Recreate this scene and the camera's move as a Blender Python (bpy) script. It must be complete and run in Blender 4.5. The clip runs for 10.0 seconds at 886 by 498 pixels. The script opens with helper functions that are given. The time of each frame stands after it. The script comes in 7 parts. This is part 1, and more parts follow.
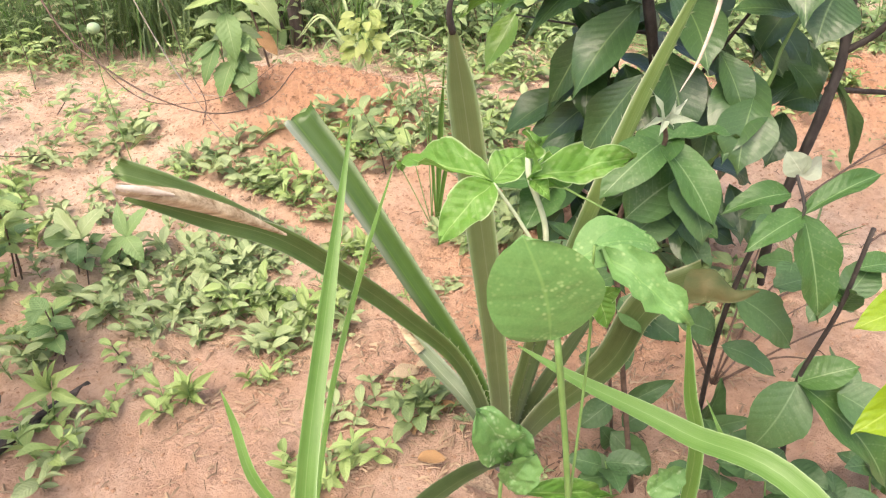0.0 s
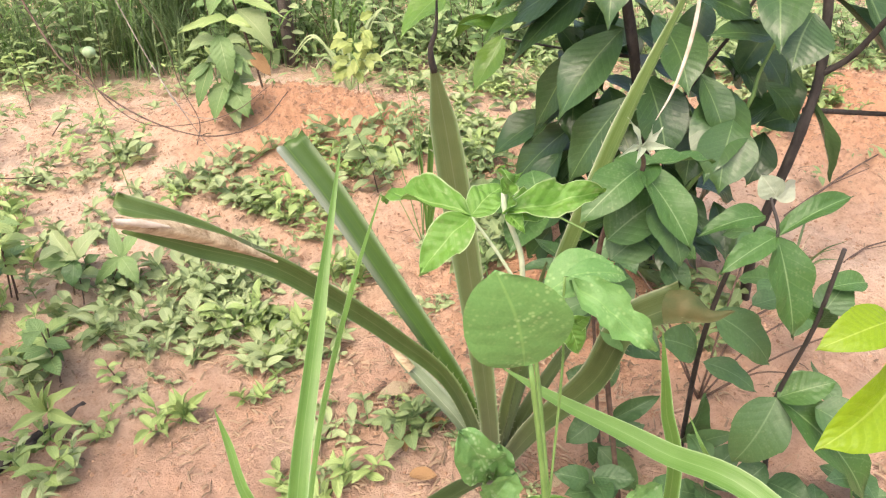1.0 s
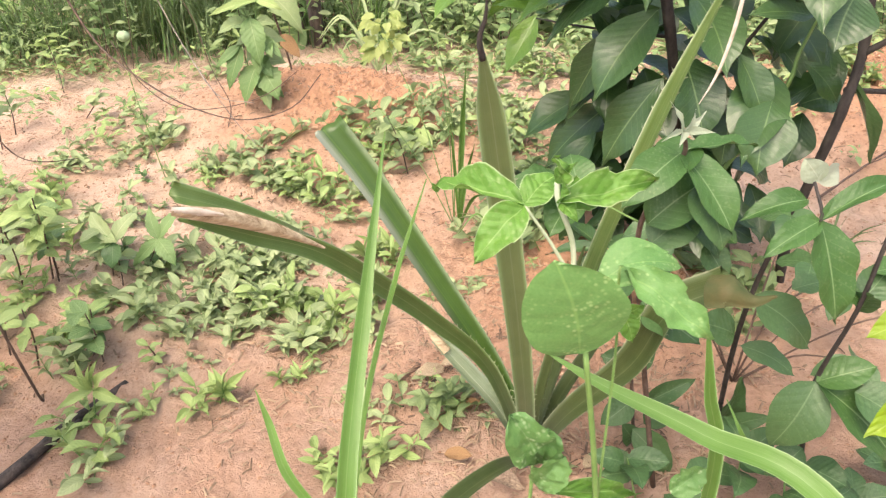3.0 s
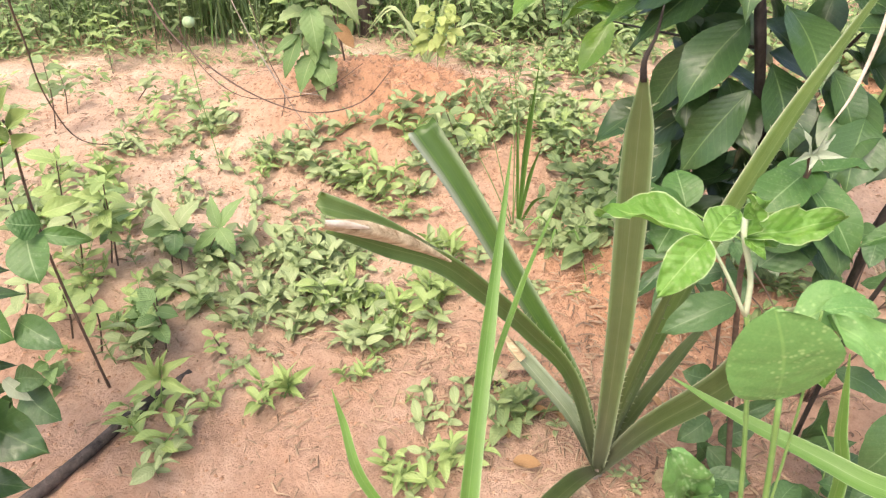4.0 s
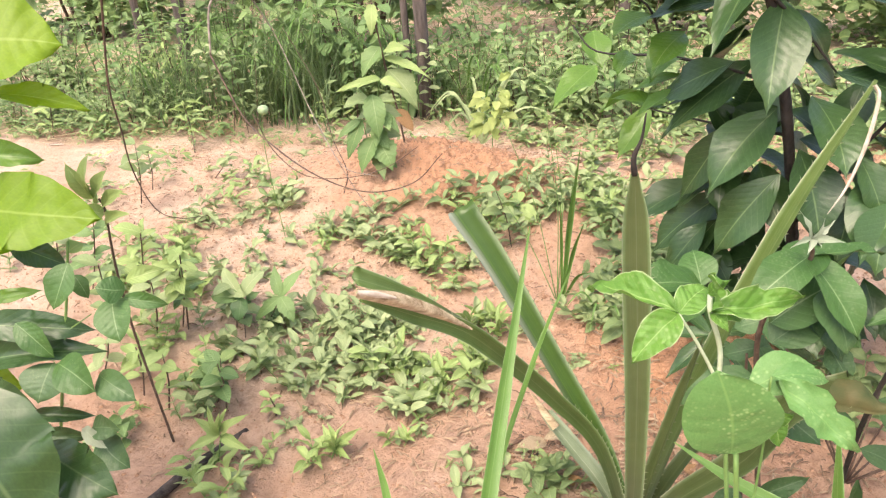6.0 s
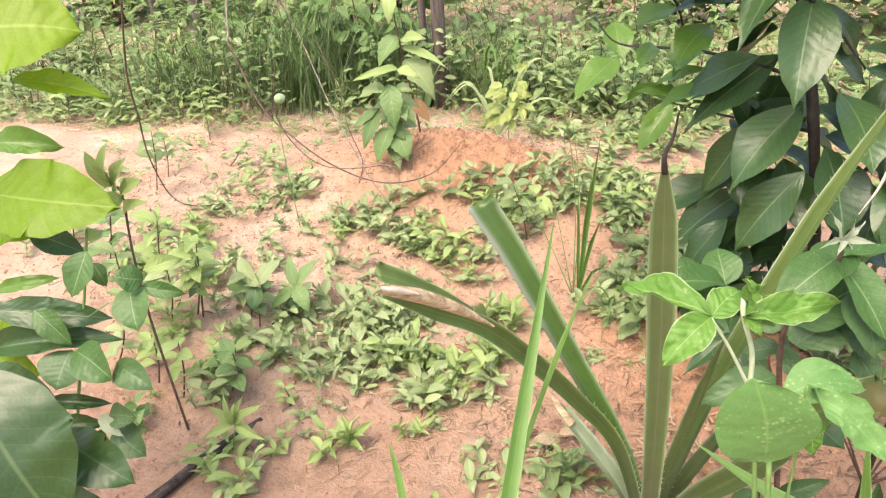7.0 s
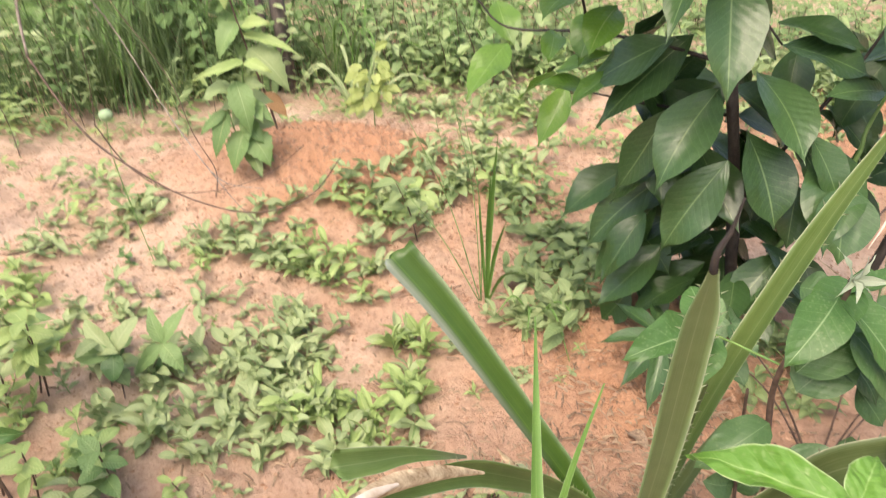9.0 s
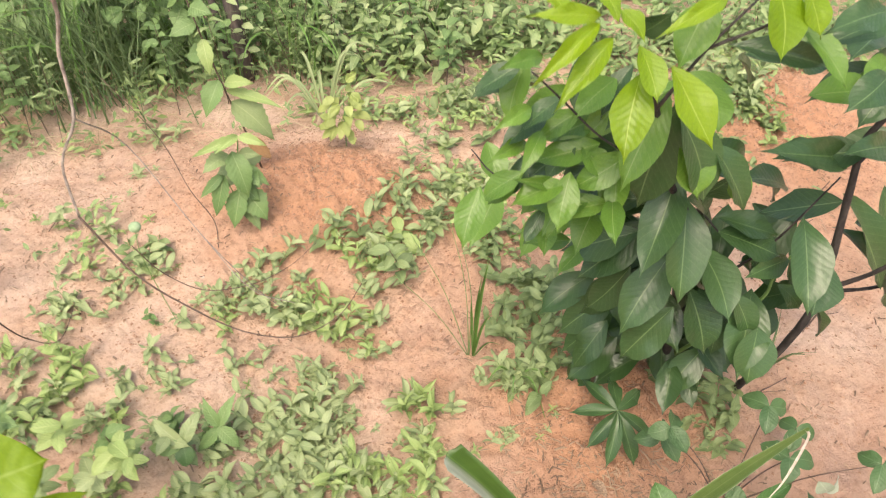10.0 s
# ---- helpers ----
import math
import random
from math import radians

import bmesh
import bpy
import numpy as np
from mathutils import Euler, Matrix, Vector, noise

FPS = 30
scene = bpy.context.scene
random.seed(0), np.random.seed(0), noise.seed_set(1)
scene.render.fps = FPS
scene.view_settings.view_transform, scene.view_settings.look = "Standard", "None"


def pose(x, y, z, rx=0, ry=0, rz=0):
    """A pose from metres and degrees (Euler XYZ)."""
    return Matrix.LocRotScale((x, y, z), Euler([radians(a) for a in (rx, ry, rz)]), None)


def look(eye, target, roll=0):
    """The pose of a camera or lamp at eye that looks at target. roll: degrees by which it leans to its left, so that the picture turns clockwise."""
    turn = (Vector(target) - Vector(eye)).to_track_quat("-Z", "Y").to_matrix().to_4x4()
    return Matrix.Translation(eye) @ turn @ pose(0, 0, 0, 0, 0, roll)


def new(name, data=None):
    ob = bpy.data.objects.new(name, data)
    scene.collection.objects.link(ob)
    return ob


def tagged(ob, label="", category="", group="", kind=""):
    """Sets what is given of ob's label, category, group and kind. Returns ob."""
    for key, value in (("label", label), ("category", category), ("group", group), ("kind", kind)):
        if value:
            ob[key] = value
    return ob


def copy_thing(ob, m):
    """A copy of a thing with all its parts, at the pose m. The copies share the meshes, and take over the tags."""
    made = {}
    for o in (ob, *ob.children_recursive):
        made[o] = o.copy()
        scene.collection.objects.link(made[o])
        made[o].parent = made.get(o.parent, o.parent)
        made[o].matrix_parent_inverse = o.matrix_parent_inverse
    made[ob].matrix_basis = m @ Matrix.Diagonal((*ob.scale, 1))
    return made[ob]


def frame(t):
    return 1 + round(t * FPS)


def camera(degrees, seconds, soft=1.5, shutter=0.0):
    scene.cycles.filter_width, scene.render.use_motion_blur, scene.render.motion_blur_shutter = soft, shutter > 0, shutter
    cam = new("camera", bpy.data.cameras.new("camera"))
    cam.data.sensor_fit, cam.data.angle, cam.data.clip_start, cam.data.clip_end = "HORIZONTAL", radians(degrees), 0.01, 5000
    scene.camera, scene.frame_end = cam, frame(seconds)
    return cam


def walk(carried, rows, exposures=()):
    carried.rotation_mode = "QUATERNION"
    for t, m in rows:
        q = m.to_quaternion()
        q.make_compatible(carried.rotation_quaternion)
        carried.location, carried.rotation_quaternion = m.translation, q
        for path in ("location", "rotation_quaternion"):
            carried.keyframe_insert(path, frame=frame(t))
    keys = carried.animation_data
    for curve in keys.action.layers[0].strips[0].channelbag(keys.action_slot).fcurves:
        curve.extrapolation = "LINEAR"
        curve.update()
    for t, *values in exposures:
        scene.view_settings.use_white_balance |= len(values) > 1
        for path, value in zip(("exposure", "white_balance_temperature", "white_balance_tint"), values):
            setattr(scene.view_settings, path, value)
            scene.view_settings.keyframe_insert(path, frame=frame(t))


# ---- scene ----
cam = camera(64.3, 10.0, 1.2, 0.25)
PATH = [
    (0, (0.036, 0.102, 0.699), (0.002, 1.834, -0.301), -1.2),
    (0.5, (0.038, 0.094, 0.709), (-0.008, 1.825, -0.292), -1.6),
    (1, (0.044, 0.088, 0.718), (0.025, 1.838, -0.25), -1.4),
    (1.5, (0.047, 0.088, 0.721), (0.032, 1.834, -0.255), -1.8),
    (2, (0.046, 0.088, 0.724), (0.015, 1.831, -0.256), -2.7),
    (2.5, (0.045, 0.083, 0.723), (-0.01, 1.817, -0.273), -2.7),
    (3, (0.027, 0.085, 0.726), (-0.057, 1.805, -0.291), -2.5),
    (4.3, (-0.072, 0.102, 0.742), (-0.207, 1.803, -0.301), -0.2),
    (4.5, (-0.06, 0.087, 0.738), (-0.239, 1.819, -0.246), -1.0),
    (5, (-0.04, 0.063, 0.754), (-0.272, 1.811, -0.19), -0.7),
    (5.5, (-0.027, 0.047, 0.766), (-0.295, 1.802, -0.156), -0.9),
    (6, (-0.022, 0.039, 0.775), (-0.331, 1.82, -0.08), -2.3),
    (6.2, (-0.027, 0.045, 0.77), (-0.353, 1.813, -0.105), -3.1),
    (7.5, (-0.034, 0.048, 0.78), (-0.367, 1.81, -0.106), -0.9),
    (8, (-0.028, 0.056, 0.766), (-0.326, 1.811, -0.145), -0.3),
    (8.5, (-0.051, 0.096, 0.75), (-0.253, 1.84, -0.208), 0.0),
    (8.8, (-0.094, 0.179, 0.787), (-0.164, 1.966, -0.108), -1.9),
    (9, (-0.12, 0.241, 0.802), (-0.056, 1.972, -0.199), -3.2),
    (9.2, (-0.149, 0.261, 0.883), (-0.015, 1.861, -0.309), 0.8),
    (9.4, (-0.174, 0.299, 1.05), (-0.004, 1.798, -0.263), 3.0),
    (9.5, (-0.183, 0.317, 1.12), (0.001, 1.806, -0.202), 1.9),
    (9.7, (-0.217, 0.33, 1.219), (0.034, 1.814, -0.098), 1.5),
    (10, (-0.249, 0.343, 1.366), (0.003, 1.778, -0.004), -0.9),
]
walk(cam, [(t, look(eye, target, roll)) for t, eye, target, roll in PATH], [(0.0, 1.28, 6800, 15), (8.0, 1.31, 6800, 15), (10.0, 1.03, 6900, 15)])

# ---- light: a bright overcast sky and a very soft sun high up ----
world = bpy.data.worlds.new("sky")
scene.world = world
world.use_nodes = True
sky = world.node_tree.nodes.new("ShaderNodeTexSky")
sky.sky_type = "NISHITA"
sky.sun_disc = False
sky.sun_elevation, sky.sun_rotation = radians(62), radians(205)
sky.air_density, sky.dust_density, sky.ozone_density = 1.0, 6.0, 1.0
world.node_tree.links.new(sky.outputs[0], world.node_tree.nodes["Background"].inputs[0])
world.node_tree.nodes["Background"].inputs[1].default_value = 0.15
sun = new("sun", bpy.data.lights.new("sun", "SUN"))
sun.data.energy, sun.data.angle, sun.data.color = 0.85, radians(45), (1.0, 0.88, 0.72)
sun.matrix_world = look((-1.2, -2.4, 5.0), (0, 0, 0))

# ---- materials ----
def nodes_of(name):
    m = bpy.data.materials.new(name)
    m.use_nodes = True
    return m, m.node_tree.nodes, m.node_tree.links, m.node_tree.nodes["Principled BSDF"]


def math_node(N, K, op, a, b=None, clamp=False):
    n = N.new("ShaderNodeMath")
    n.operation, n.use_clamp = op, clamp
    for i, v in enumerate((a, b)):
        if v is None:
            continue
        if isinstance(v, (int, float)):
            n.inputs[i].default_value = v
        else:
            K.new(v, n.inputs[i])
    return n.outputs[0]


def mix_node(N, K, fac, a, b):
    n = N.new("ShaderNodeMix")
    n.data_type = "RGBA"
    for s, v in ((n.inputs[0], fac), (n.inputs[6], a), (n.inputs[7], b)):
        if isinstance(v, (int, float)):
            s.default_value = v
        elif isinstance(v, tuple):
            s.default_value = (*v, 1)
        else:
            K.new(v, s)
    return n.outputs[2]


def noise_node(N, K, scale, detail=3, where=None, rough=0.55):
    n = N.new("ShaderNodeTexNoise")
    n.inputs["Scale"].default_value, n.inputs["Detail"].default_value, n.inputs["Roughness"].default_value = scale, detail, rough
    if where is not None:
        K.new(where, n.inputs["Vector"])
    return n.outputs[0]


def ramp(N, K, fac, lo, hi):
    n = N.new("ShaderNodeMapRange")
    n.inputs[1].default_value, n.inputs[2].default_value = lo, hi
    K.new(fac, n.inputs[0])
    return n.outputs[0]


def bump_node(N, K, height, strength, dist):
    n = N.new("ShaderNodeBump")
    n.inputs["Strength"].default_value, n.inputs["Distance"].default_value = strength, dist
    K.new(height, n.inputs["Height"])
    return n.outputs[0]


def leaf_material(name, dark, light, vein, rough=0.45, sheer=0.3, ribs=9, rib_bump=0.5, spots=0.0, spot_color=(0.5, 0.55, 0.3), spot_scale=260.0, edge=None, pale_side=None, base_tone=None, rib=0.75):
    """A leaf: uv runs across and along the blade; midrib, side veins, blotches, a tone of its own for each leaf."""
    m, N, K, P = nodes_of(name)
    uv = N.new("ShaderNodeSeparateXYZ")
    co = N.new("ShaderNodeTexCoord")
    K.new(co.outputs["UV"], uv.inputs[0])
    across = math_node(N, K, "ABSOLUTE", math_node(N, K, "SUBTRACT", uv.outputs[0], 0.5))
    mid = ramp(N, K, across, 0.024, 0.006)
    side = math_node(N, K, "SINE", math_node(N, K, "MULTIPLY", math_node(N, K, "SUBTRACT", uv.outputs[1], math_node(N, K, "MULTIPLY", across, 0.45)), ribs * 6.283))
    line = ramp(N, K, side, 0.9, 1.0)
    own = math_node(N, K, "FRACT", math_node(N, K, "ADD", N.new("ShaderNodeNewGeometry").outputs["Random Per Island"], N.new("ShaderNodeObjectInfo").outputs["Random"]))
    grain = noise_node(N, K, 38.0, 4, co.outputs["Object"])
    tone = math_node(N, K, "ADD", math_node(N, K, "MULTIPLY", own, 0.55), math_node(N, K, "MULTIPLY", ramp(N, K, grain, 0.3, 0.7), 0.45))
    color = mix_node(N, K, tone, dark, light)
    color = mix_node(N, K, math_node(N, K, "MULTIPLY", line, 0.13), color, vein)
    color = mix_node(N, K, math_node(N, K, "MULTIPLY", mid, rib), color, vein)
    if ribs < 1:
        mp = N.new("ShaderNodeMapping")
        mp.inputs["Scale"].default_value = (26.0, 1.6, 1.0)
        K.new(co.outputs["UV"], mp.inputs[0])
        streak = noise_node(N, K, 2.0, 4, mp.outputs[0], 0.7)
        color = mix_node(N, K, math_node(N, K, "MULTIPLY", ramp(N, K, streak, 0.45, 0.7), 0.5), color, vein)
        if base_tone:
            low_end = math_node(N, K, "MULTIPLY", ramp(N, K, uv.outputs[1], 0.36, 0.05), 0.75)
            color = mix_node(N, K, low_end, color, base_tone)
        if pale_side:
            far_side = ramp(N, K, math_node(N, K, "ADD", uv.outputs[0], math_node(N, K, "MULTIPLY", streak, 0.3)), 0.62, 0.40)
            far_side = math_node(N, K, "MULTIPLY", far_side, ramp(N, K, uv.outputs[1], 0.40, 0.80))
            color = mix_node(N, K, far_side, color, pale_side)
    if edge:
        color = mix_node(N, K, math_node(N, K, "MULTIPLY", ramp(N, K, across, 0.462, 0.49), 0.8), color, edge)
    if spots:
        v = N.new("ShaderNodeTexVoronoi")
        v.inputs["Scale"].default_value = spot_scale
        geo = N.new("ShaderNodeNewGeometry")
        K.new(geo.outputs["Position"], v.inputs["Vector"])
        patch = ramp(N, K, noise_node(N, K, 60.0, 2, geo.outputs["Position"]), 0.42, 0.6)
        dot = math_node(N, K, "MULTIPLY", ramp(N, K, v.outputs["Distance"], 0.42, 0.12), patch)
        color = mix_node(N, K, math_node(N, K, "MULTIPLY", dot, spots), color, spot_color)
    K.new(color, P.inputs["Base Color"])
    P.inputs["Roughness"].default_value = rough
    P.inputs["Specular IOR Level"].default_value = 0.5
    cockle = noise_node(N, K, 4.5, 1, co.outputs["Object"])
    relief = math_node(N, K, "ADD", math_node(N, K, "MULTIPLY", side, -0.35 * rib_bump), math_node(N, K, "ADD", math_node(N, K, "MULTIPLY", grain, 0.35), math_node(N, K, "MULTIPLY", cockle, 2.6)))
    bump = bump_node(N, K, relief, 0.4, 0.002)
    K.new(bump, P.inputs["Normal"])
    t = N.new("ShaderNodeBsdfTranslucent")
    K.new(mix_node(N, K, 0.45, color, light), t.inputs[0])
    mixer = N.new("ShaderNodeMixShader")
    mixer.inputs[0].default_value = sheer
    K.new(P.outputs[0], mixer.inputs[1])
    K.new(t.outputs[0], mixer.inputs[2])
    K.new(mixer.outputs[0], N["Material Output"].inputs[0])
    return m


def plain_material(name, a, b, scale, rough=0.8, bump=0.4, size=0.002, stretch=(1, 1, 1)):
    """Bark, stems, dry matter: two tones in a noise, with its relief."""
    m, N, K, P = nodes_of(name)
    co = N.new("ShaderNodeTexCoord")
    mp = N.new("ShaderNodeMapping")
    mp.inputs["Scale"].default_value = stretch
    K.new(co.outputs["Object"], mp.inputs[0])
    n = noise_node(N, K, scale, 5, mp.outputs[0], 0.65)
    K.new(mix_node(N, K, ramp(N, K, n, 0.32, 0.68), a, b), P.inputs["Base Color"])
    P.inputs["Roughness"].default_value = rough
    K.new(bump_node(N, K, n, bump, size), P.inputs["Normal"])
    return m


def soil_material():
    """Red sandy soil: pale washed sand, redder loose earth on the mounds, crumbs and dark grit."""
    m, N, K, P = nodes_of("red_sandy_soil")
    geo = N.new("ShaderNodeNewGeometry")
    pos = geo.outputs["Position"]
    big = noise_node(N, K, 2.2, 4, pos, 0.6)
    mid = noise_node(N, K, 14.0, 5, pos, 0.65)
    fine = noise_node(N, K, 160.0, 5, pos, 0.7)
    grit = noise_node(N, K, 620.0, 2, pos, 0.6)
    attr = N.new("ShaderNodeAttribute")
    attr.attribute_name = "loose"
    red = math_node(N, K, "ADD", attr.outputs["Fac"], math_node(N, K, "MULTIPLY", ramp(N, K, mid, 0.45, 0.7), 0.25), True)
    pale = mix_node(N, K, ramp(N, K, big, 0.40, 0.60), (0.57, 0.397, 0.280), (0.72, 0.570, 0.435))
    dark_sand = N.new("ShaderNodeAttribute")
    dark_sand.attribute_name = "dark_sand"
    # sand mixed towards a darker, redder tone in the lower part
    pale = mix_node(N, K, dark_sand.outputs["Fac"], pale, (0.435, 0.280, 0.198))
    crust = ramp(N, K, noise_node(N, K, 9.0, 4, pos, 0.6), 0.48, 0.66)
    pale = mix_node(N, K, math_node(N, K, "MULTIPLY", crust, 0.4), pale, (0.58, 0.43, 0.33))
    color = mix_node(N, K, red, pale, (0.565, 0.322, 0.192))
    lumps = noise_node(N, K, 55.0, 4, pos, 0.6)
    color = mix_node(N, K, math_node(N, K, "MULTIPLY", ramp(N, K, lumps, 0.50, 0.72), 0.45), color, (0.30, 0.175, 0.11))
    color = mix_node(N, K, math_node(N, K, "MULTIPLY", ramp(N, K, fine, 0.52, 0.74), 0.5), color, (0.25, 0.145, 0.09))
    color = mix_node(N, K, math_node(N, K, "MULTIPLY", ramp(N, K, grit, 0.60, 0.75), 0.5), color, (0.56, 0.44, 0.34))
    K.new(color, P.inputs["Base Color"])
    P.inputs["Roughness"].default_value = 0.95
    P.inputs["Specular IOR Level"].default_value = 0.15
    cells = N.new("ShaderNodeTexVoronoi")
    cells.inputs["Scale"].default_value = 240.0
    K.new(pos, cells.inputs["Vector"])
    fine = math_node(N, K, "SUBTRACT", fine, math_node(N, K, "MULTIPLY", cells.outputs["Distance"], 0.3))
    relief = math_node(N, K, "ADD", math_node(N, K, "ADD", math_node(N, K, "MULTIPLY", mid, 0.5), math_node(N, K, "MULTIPLY", lumps, 0.35)), math_node(N, K, "ADD", math_node(N, K, "MULTIPLY", fine, 0.28), math_node(N, K, "MULTIPLY", grit, 0.22)))
    K.new(bump_node(N, K, relief, 1.0, 0.02), P.inputs["Normal"])
    return m


SOIL = soil_material()
TREE_LEAF = leaf_material("dark_glossy_leaf", (0.028, 0.068, 0.021), (0.062, 0.132, 0.041), (0.20, 0.30, 0.12), 0.30, 0.14, 12, 0.32, rib=0.6)
TREE_OLD = leaf_material("old_glossy_leaf", (0.024, 0.060, 0.016), (0.050, 0.110, 0.030), (0.14, 0.21, 0.08), 0.30, 0.15, 10, 0.3, rib=0.55)
TREE_MID = leaf_material("half_grown_tree_leaf", (0.070, 0.170, 0.022), (0.150, 0.290, 0.040), (0.28, 0.40, 0.14), 0.30, 0.25, 11, 0.35, rib=0.5)
TREE_YOUNG = leaf_material("young_tree_leaf", (0.140, 0.275, 0.007), (0.265, 0.415, 0.014), (0.42, 0.56, 0.10), 0.33, 0.42, 11, 0.6)
PINE_LEAF = leaf_material("pineapple_leaf", (0.085, 0.155, 0.032), (0.155, 0.242, 0.066), (0.21, 0.29, 0.12), 0.45, 0.2, 0.01, 0.0, edge=(0.34, 0.38, 0.24), base_tone=(0.150, 0.165, 0.112))
PINE_MID = leaf_material("pineapple_leaf_upright", (0.115, 0.185, 0.060), (0.185, 0.270, 0.105), (0.25, 0.33, 0.17), 0.45, 0.2, 0.01, 0.0, edge=(0.34, 0.38, 0.24), base_tone=(0.145, 0.150, 0.105))
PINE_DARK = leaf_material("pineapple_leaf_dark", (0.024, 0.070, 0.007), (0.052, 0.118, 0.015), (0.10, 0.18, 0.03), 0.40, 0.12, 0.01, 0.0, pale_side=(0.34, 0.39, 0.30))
PINE_OLIVE = leaf_material("pineapple_leaf_olive", (0.050, 0.085, 0.020), (0.100, 0.140, 0.042), (0.14, 0.18, 0.08), 0.5, 0.15, 0.01, 0.0, edge=(0.24, 0.26, 0.15), base_tone=(0.12, 0.13, 0.09))
PINE_PALE = leaf_material("pineapple_leaf_inner", (0.13, 0.19, 0.09), (0.26, 0.33, 0.21), (0.40, 0.46, 0.35), 0.4, 0.08, 0.01, 0.0, base_tone=(0.145, 0.150, 0.105))
LIME = leaf_material("lime_green_tree_leaf", (0.130, 0.260, 0.006), (0.235, 0.380, 0.012), (0.34, 0.48, 0.10), 0.48, 0.40, 9, 1.0, rib=0.6)
LEGUME = leaf_material("legume_leaf", (0.040, 0.112, 0.022), (0.072, 0.168, 0.038), (0.22, 0.34, 0.15), 0.45, 0.22, 8, 0.4, 0.12)
LEGUME_DARK = leaf_material("dull_legume_leaf", (0.042, 0.105, 0.034), (0.078, 0.160, 0.052), (0.15, 0.24, 0.11), 0.45, 0.2, 8, 0.4, 0.08)
SPROUT = leaf_material("fresh_shoot_leaf", (0.102, 0.255, 0.034), (0.172, 0.370, 0.062), (0.34, 0.52, 0.18), 0.5, 0.35, 7, 1.0, 0.3, edge=(0.52, 0.66, 0.36))
SPOTTED = leaf_material("spotted_round_leaf", (0.092, 0.235, 0.056), (0.160, 0.335, 0.098), (0.20, 0.38, 0.11), 0.5, 0.25, 6, 0.3, 0.6, (0.40, 0.56, 0.24), 330.0)
CRINKLED = leaf_material("crinkled_spotted_leaf", (0.075, 0.195, 0.045), (0.140, 0.290, 0.085), (0.16, 0.30, 0.12), 0.5, 0.2, 5, 0.6, 0.8, (0.42, 0.55, 0.32), 260.0)
WILTED = leaf_material("wilted_pale_leaf", (0.27, 0.34, 0.22), (0.46, 0.52, 0.40), (0.5, 0.55, 0.4), 0.6, 0.3, 5, 0.4)
WEED = leaf_material("weed_leaf", (0.225, 0.310, 0.128), (0.385, 0.465, 0.230), (0.47, 0.52, 0.30), 0.55, 0.22, 8, 0.6)
WEED_BRIGHT = leaf_material("bright_weed_leaf", (0.215, 0.325, 0.092), (0.345, 0.455, 0.165), (0.45, 0.53, 0.24), 0.55, 0.22, 8, 0.5)
WEED_DARK = leaf_material("dull_weed_leaf", (0.140, 0.222, 0.078), (0.270, 0.355, 0.150), (0.33, 0.40, 0.19), 0.55, 0.22, 8, 0.5)
NETTLE = leaf_material("toothed_leaf", (0.095, 0.190, 0.055), (0.205, 0.325, 0.112), (0.30, 0.40, 0.17), 0.55, 0.22, 9, 0.8)
YELLOWISH = leaf_material("yellow_green_leaf", (0.30, 0.40, 0.10), (0.44, 0.52, 0.19), (0.42, 0.46, 0.2), 0.55, 0.35, 7, 0.5)
BUSH = leaf_material("bush_leaf", (0.100, 0.195, 0.055), (0.290, 0.400, 0.155), (0.34, 0.42, 0.18), 0.5, 0.22, 7, 0.5)
SCRUB = leaf_material("pale_scrub_leaf", (0.145, 0.240, 0.080), (0.330, 0.430, 0.185), (0.45, 0.52, 0.25), 0.5, 0.22, 7, 0.5)
GRASS = leaf_material("grass_blade", (0.088, 0.205, 0.030), (0.145, 0.288, 0.052), (0.22, 0.37, 0.12), 0.45, 0.3, 0.01, 0.0, edge=(0.34, 0.48, 0.22))
GRASS_DARK = leaf_material("tussock_blade", (0.062, 0.118, 0.036), (0.155, 0.232, 0.085), (0.22, 0.31, 0.15), 0.5, 0.28, 0.01, 0.0)
DRY = plain_material("dry_leaf", (0.17, 0.11, 0.05), (0.60, 0.50, 0.33), 60.0, 0.8, 0.6, 0.003, (0.35, 2.2, 2.6))
OLIVE_DRY = plain_material("shrivelled_leaf", (0.035, 0.055, 0.010), (0.085, 0.072, 0.022), 40.0, 0.75, 0.6, 0.003)
DRY_LEAF = plain_material("withered_leaf", (0.20, 0.10, 0.04), (0.38, 0.24, 0.11), 60.0, 0.8, 0.5, 0.002)
BROWN_BARK = plain_material("furrowed_brown_bark", (0.050, 0.040, 0.034), (0.17, 0.14, 0.125), 40.0, 0.9, 1.0, 0.008, (1, 1, 0.18))
DRY_WHITE = plain_material("bleached_dry_fibre", (0.42, 0.35, 0.26), (0.64, 0.58, 0.48), 90.0, 0.7, 0.4, 0.001)
DARK_BARK = plain_material("dark_bark", (0.014, 0.012, 0.010), (0.058, 0.050, 0.043), 70.0, 0.85, 0.9, 0.004, (1, 1, 0.45))
GREY_BARK = plain_material("grey_bark", (0.10, 0.085, 0.07), (0.26, 0.23, 0.20), 30.0, 0.9, 0.8, 0.006, (1, 1, 0.25))
CHAR = plain_material("charred_wood", (0.014, 0.012, 0.011), (0.110, 0.088, 0.075), 70.0, 0.85, 1.0, 0.006, (1, 1, 1))
TWIG = plain_material("brown_twig", (0.060, 0.038, 0.026), (0.16, 0.105, 0.075), 80.0, 0.8, 0.4, 0.001)
GREEN_STEM = plain_material("green_stem", (0.11, 0.22, 0.05), (0.18, 0.31, 0.09), 50.0, 0.55, 0.2, 0.001)
VINE = plain_material("dry_vine_bark", (0.13, 0.105, 0.085), (0.40, 0.35, 0.29), 80.0, 0.85, 0.4, 0.001)
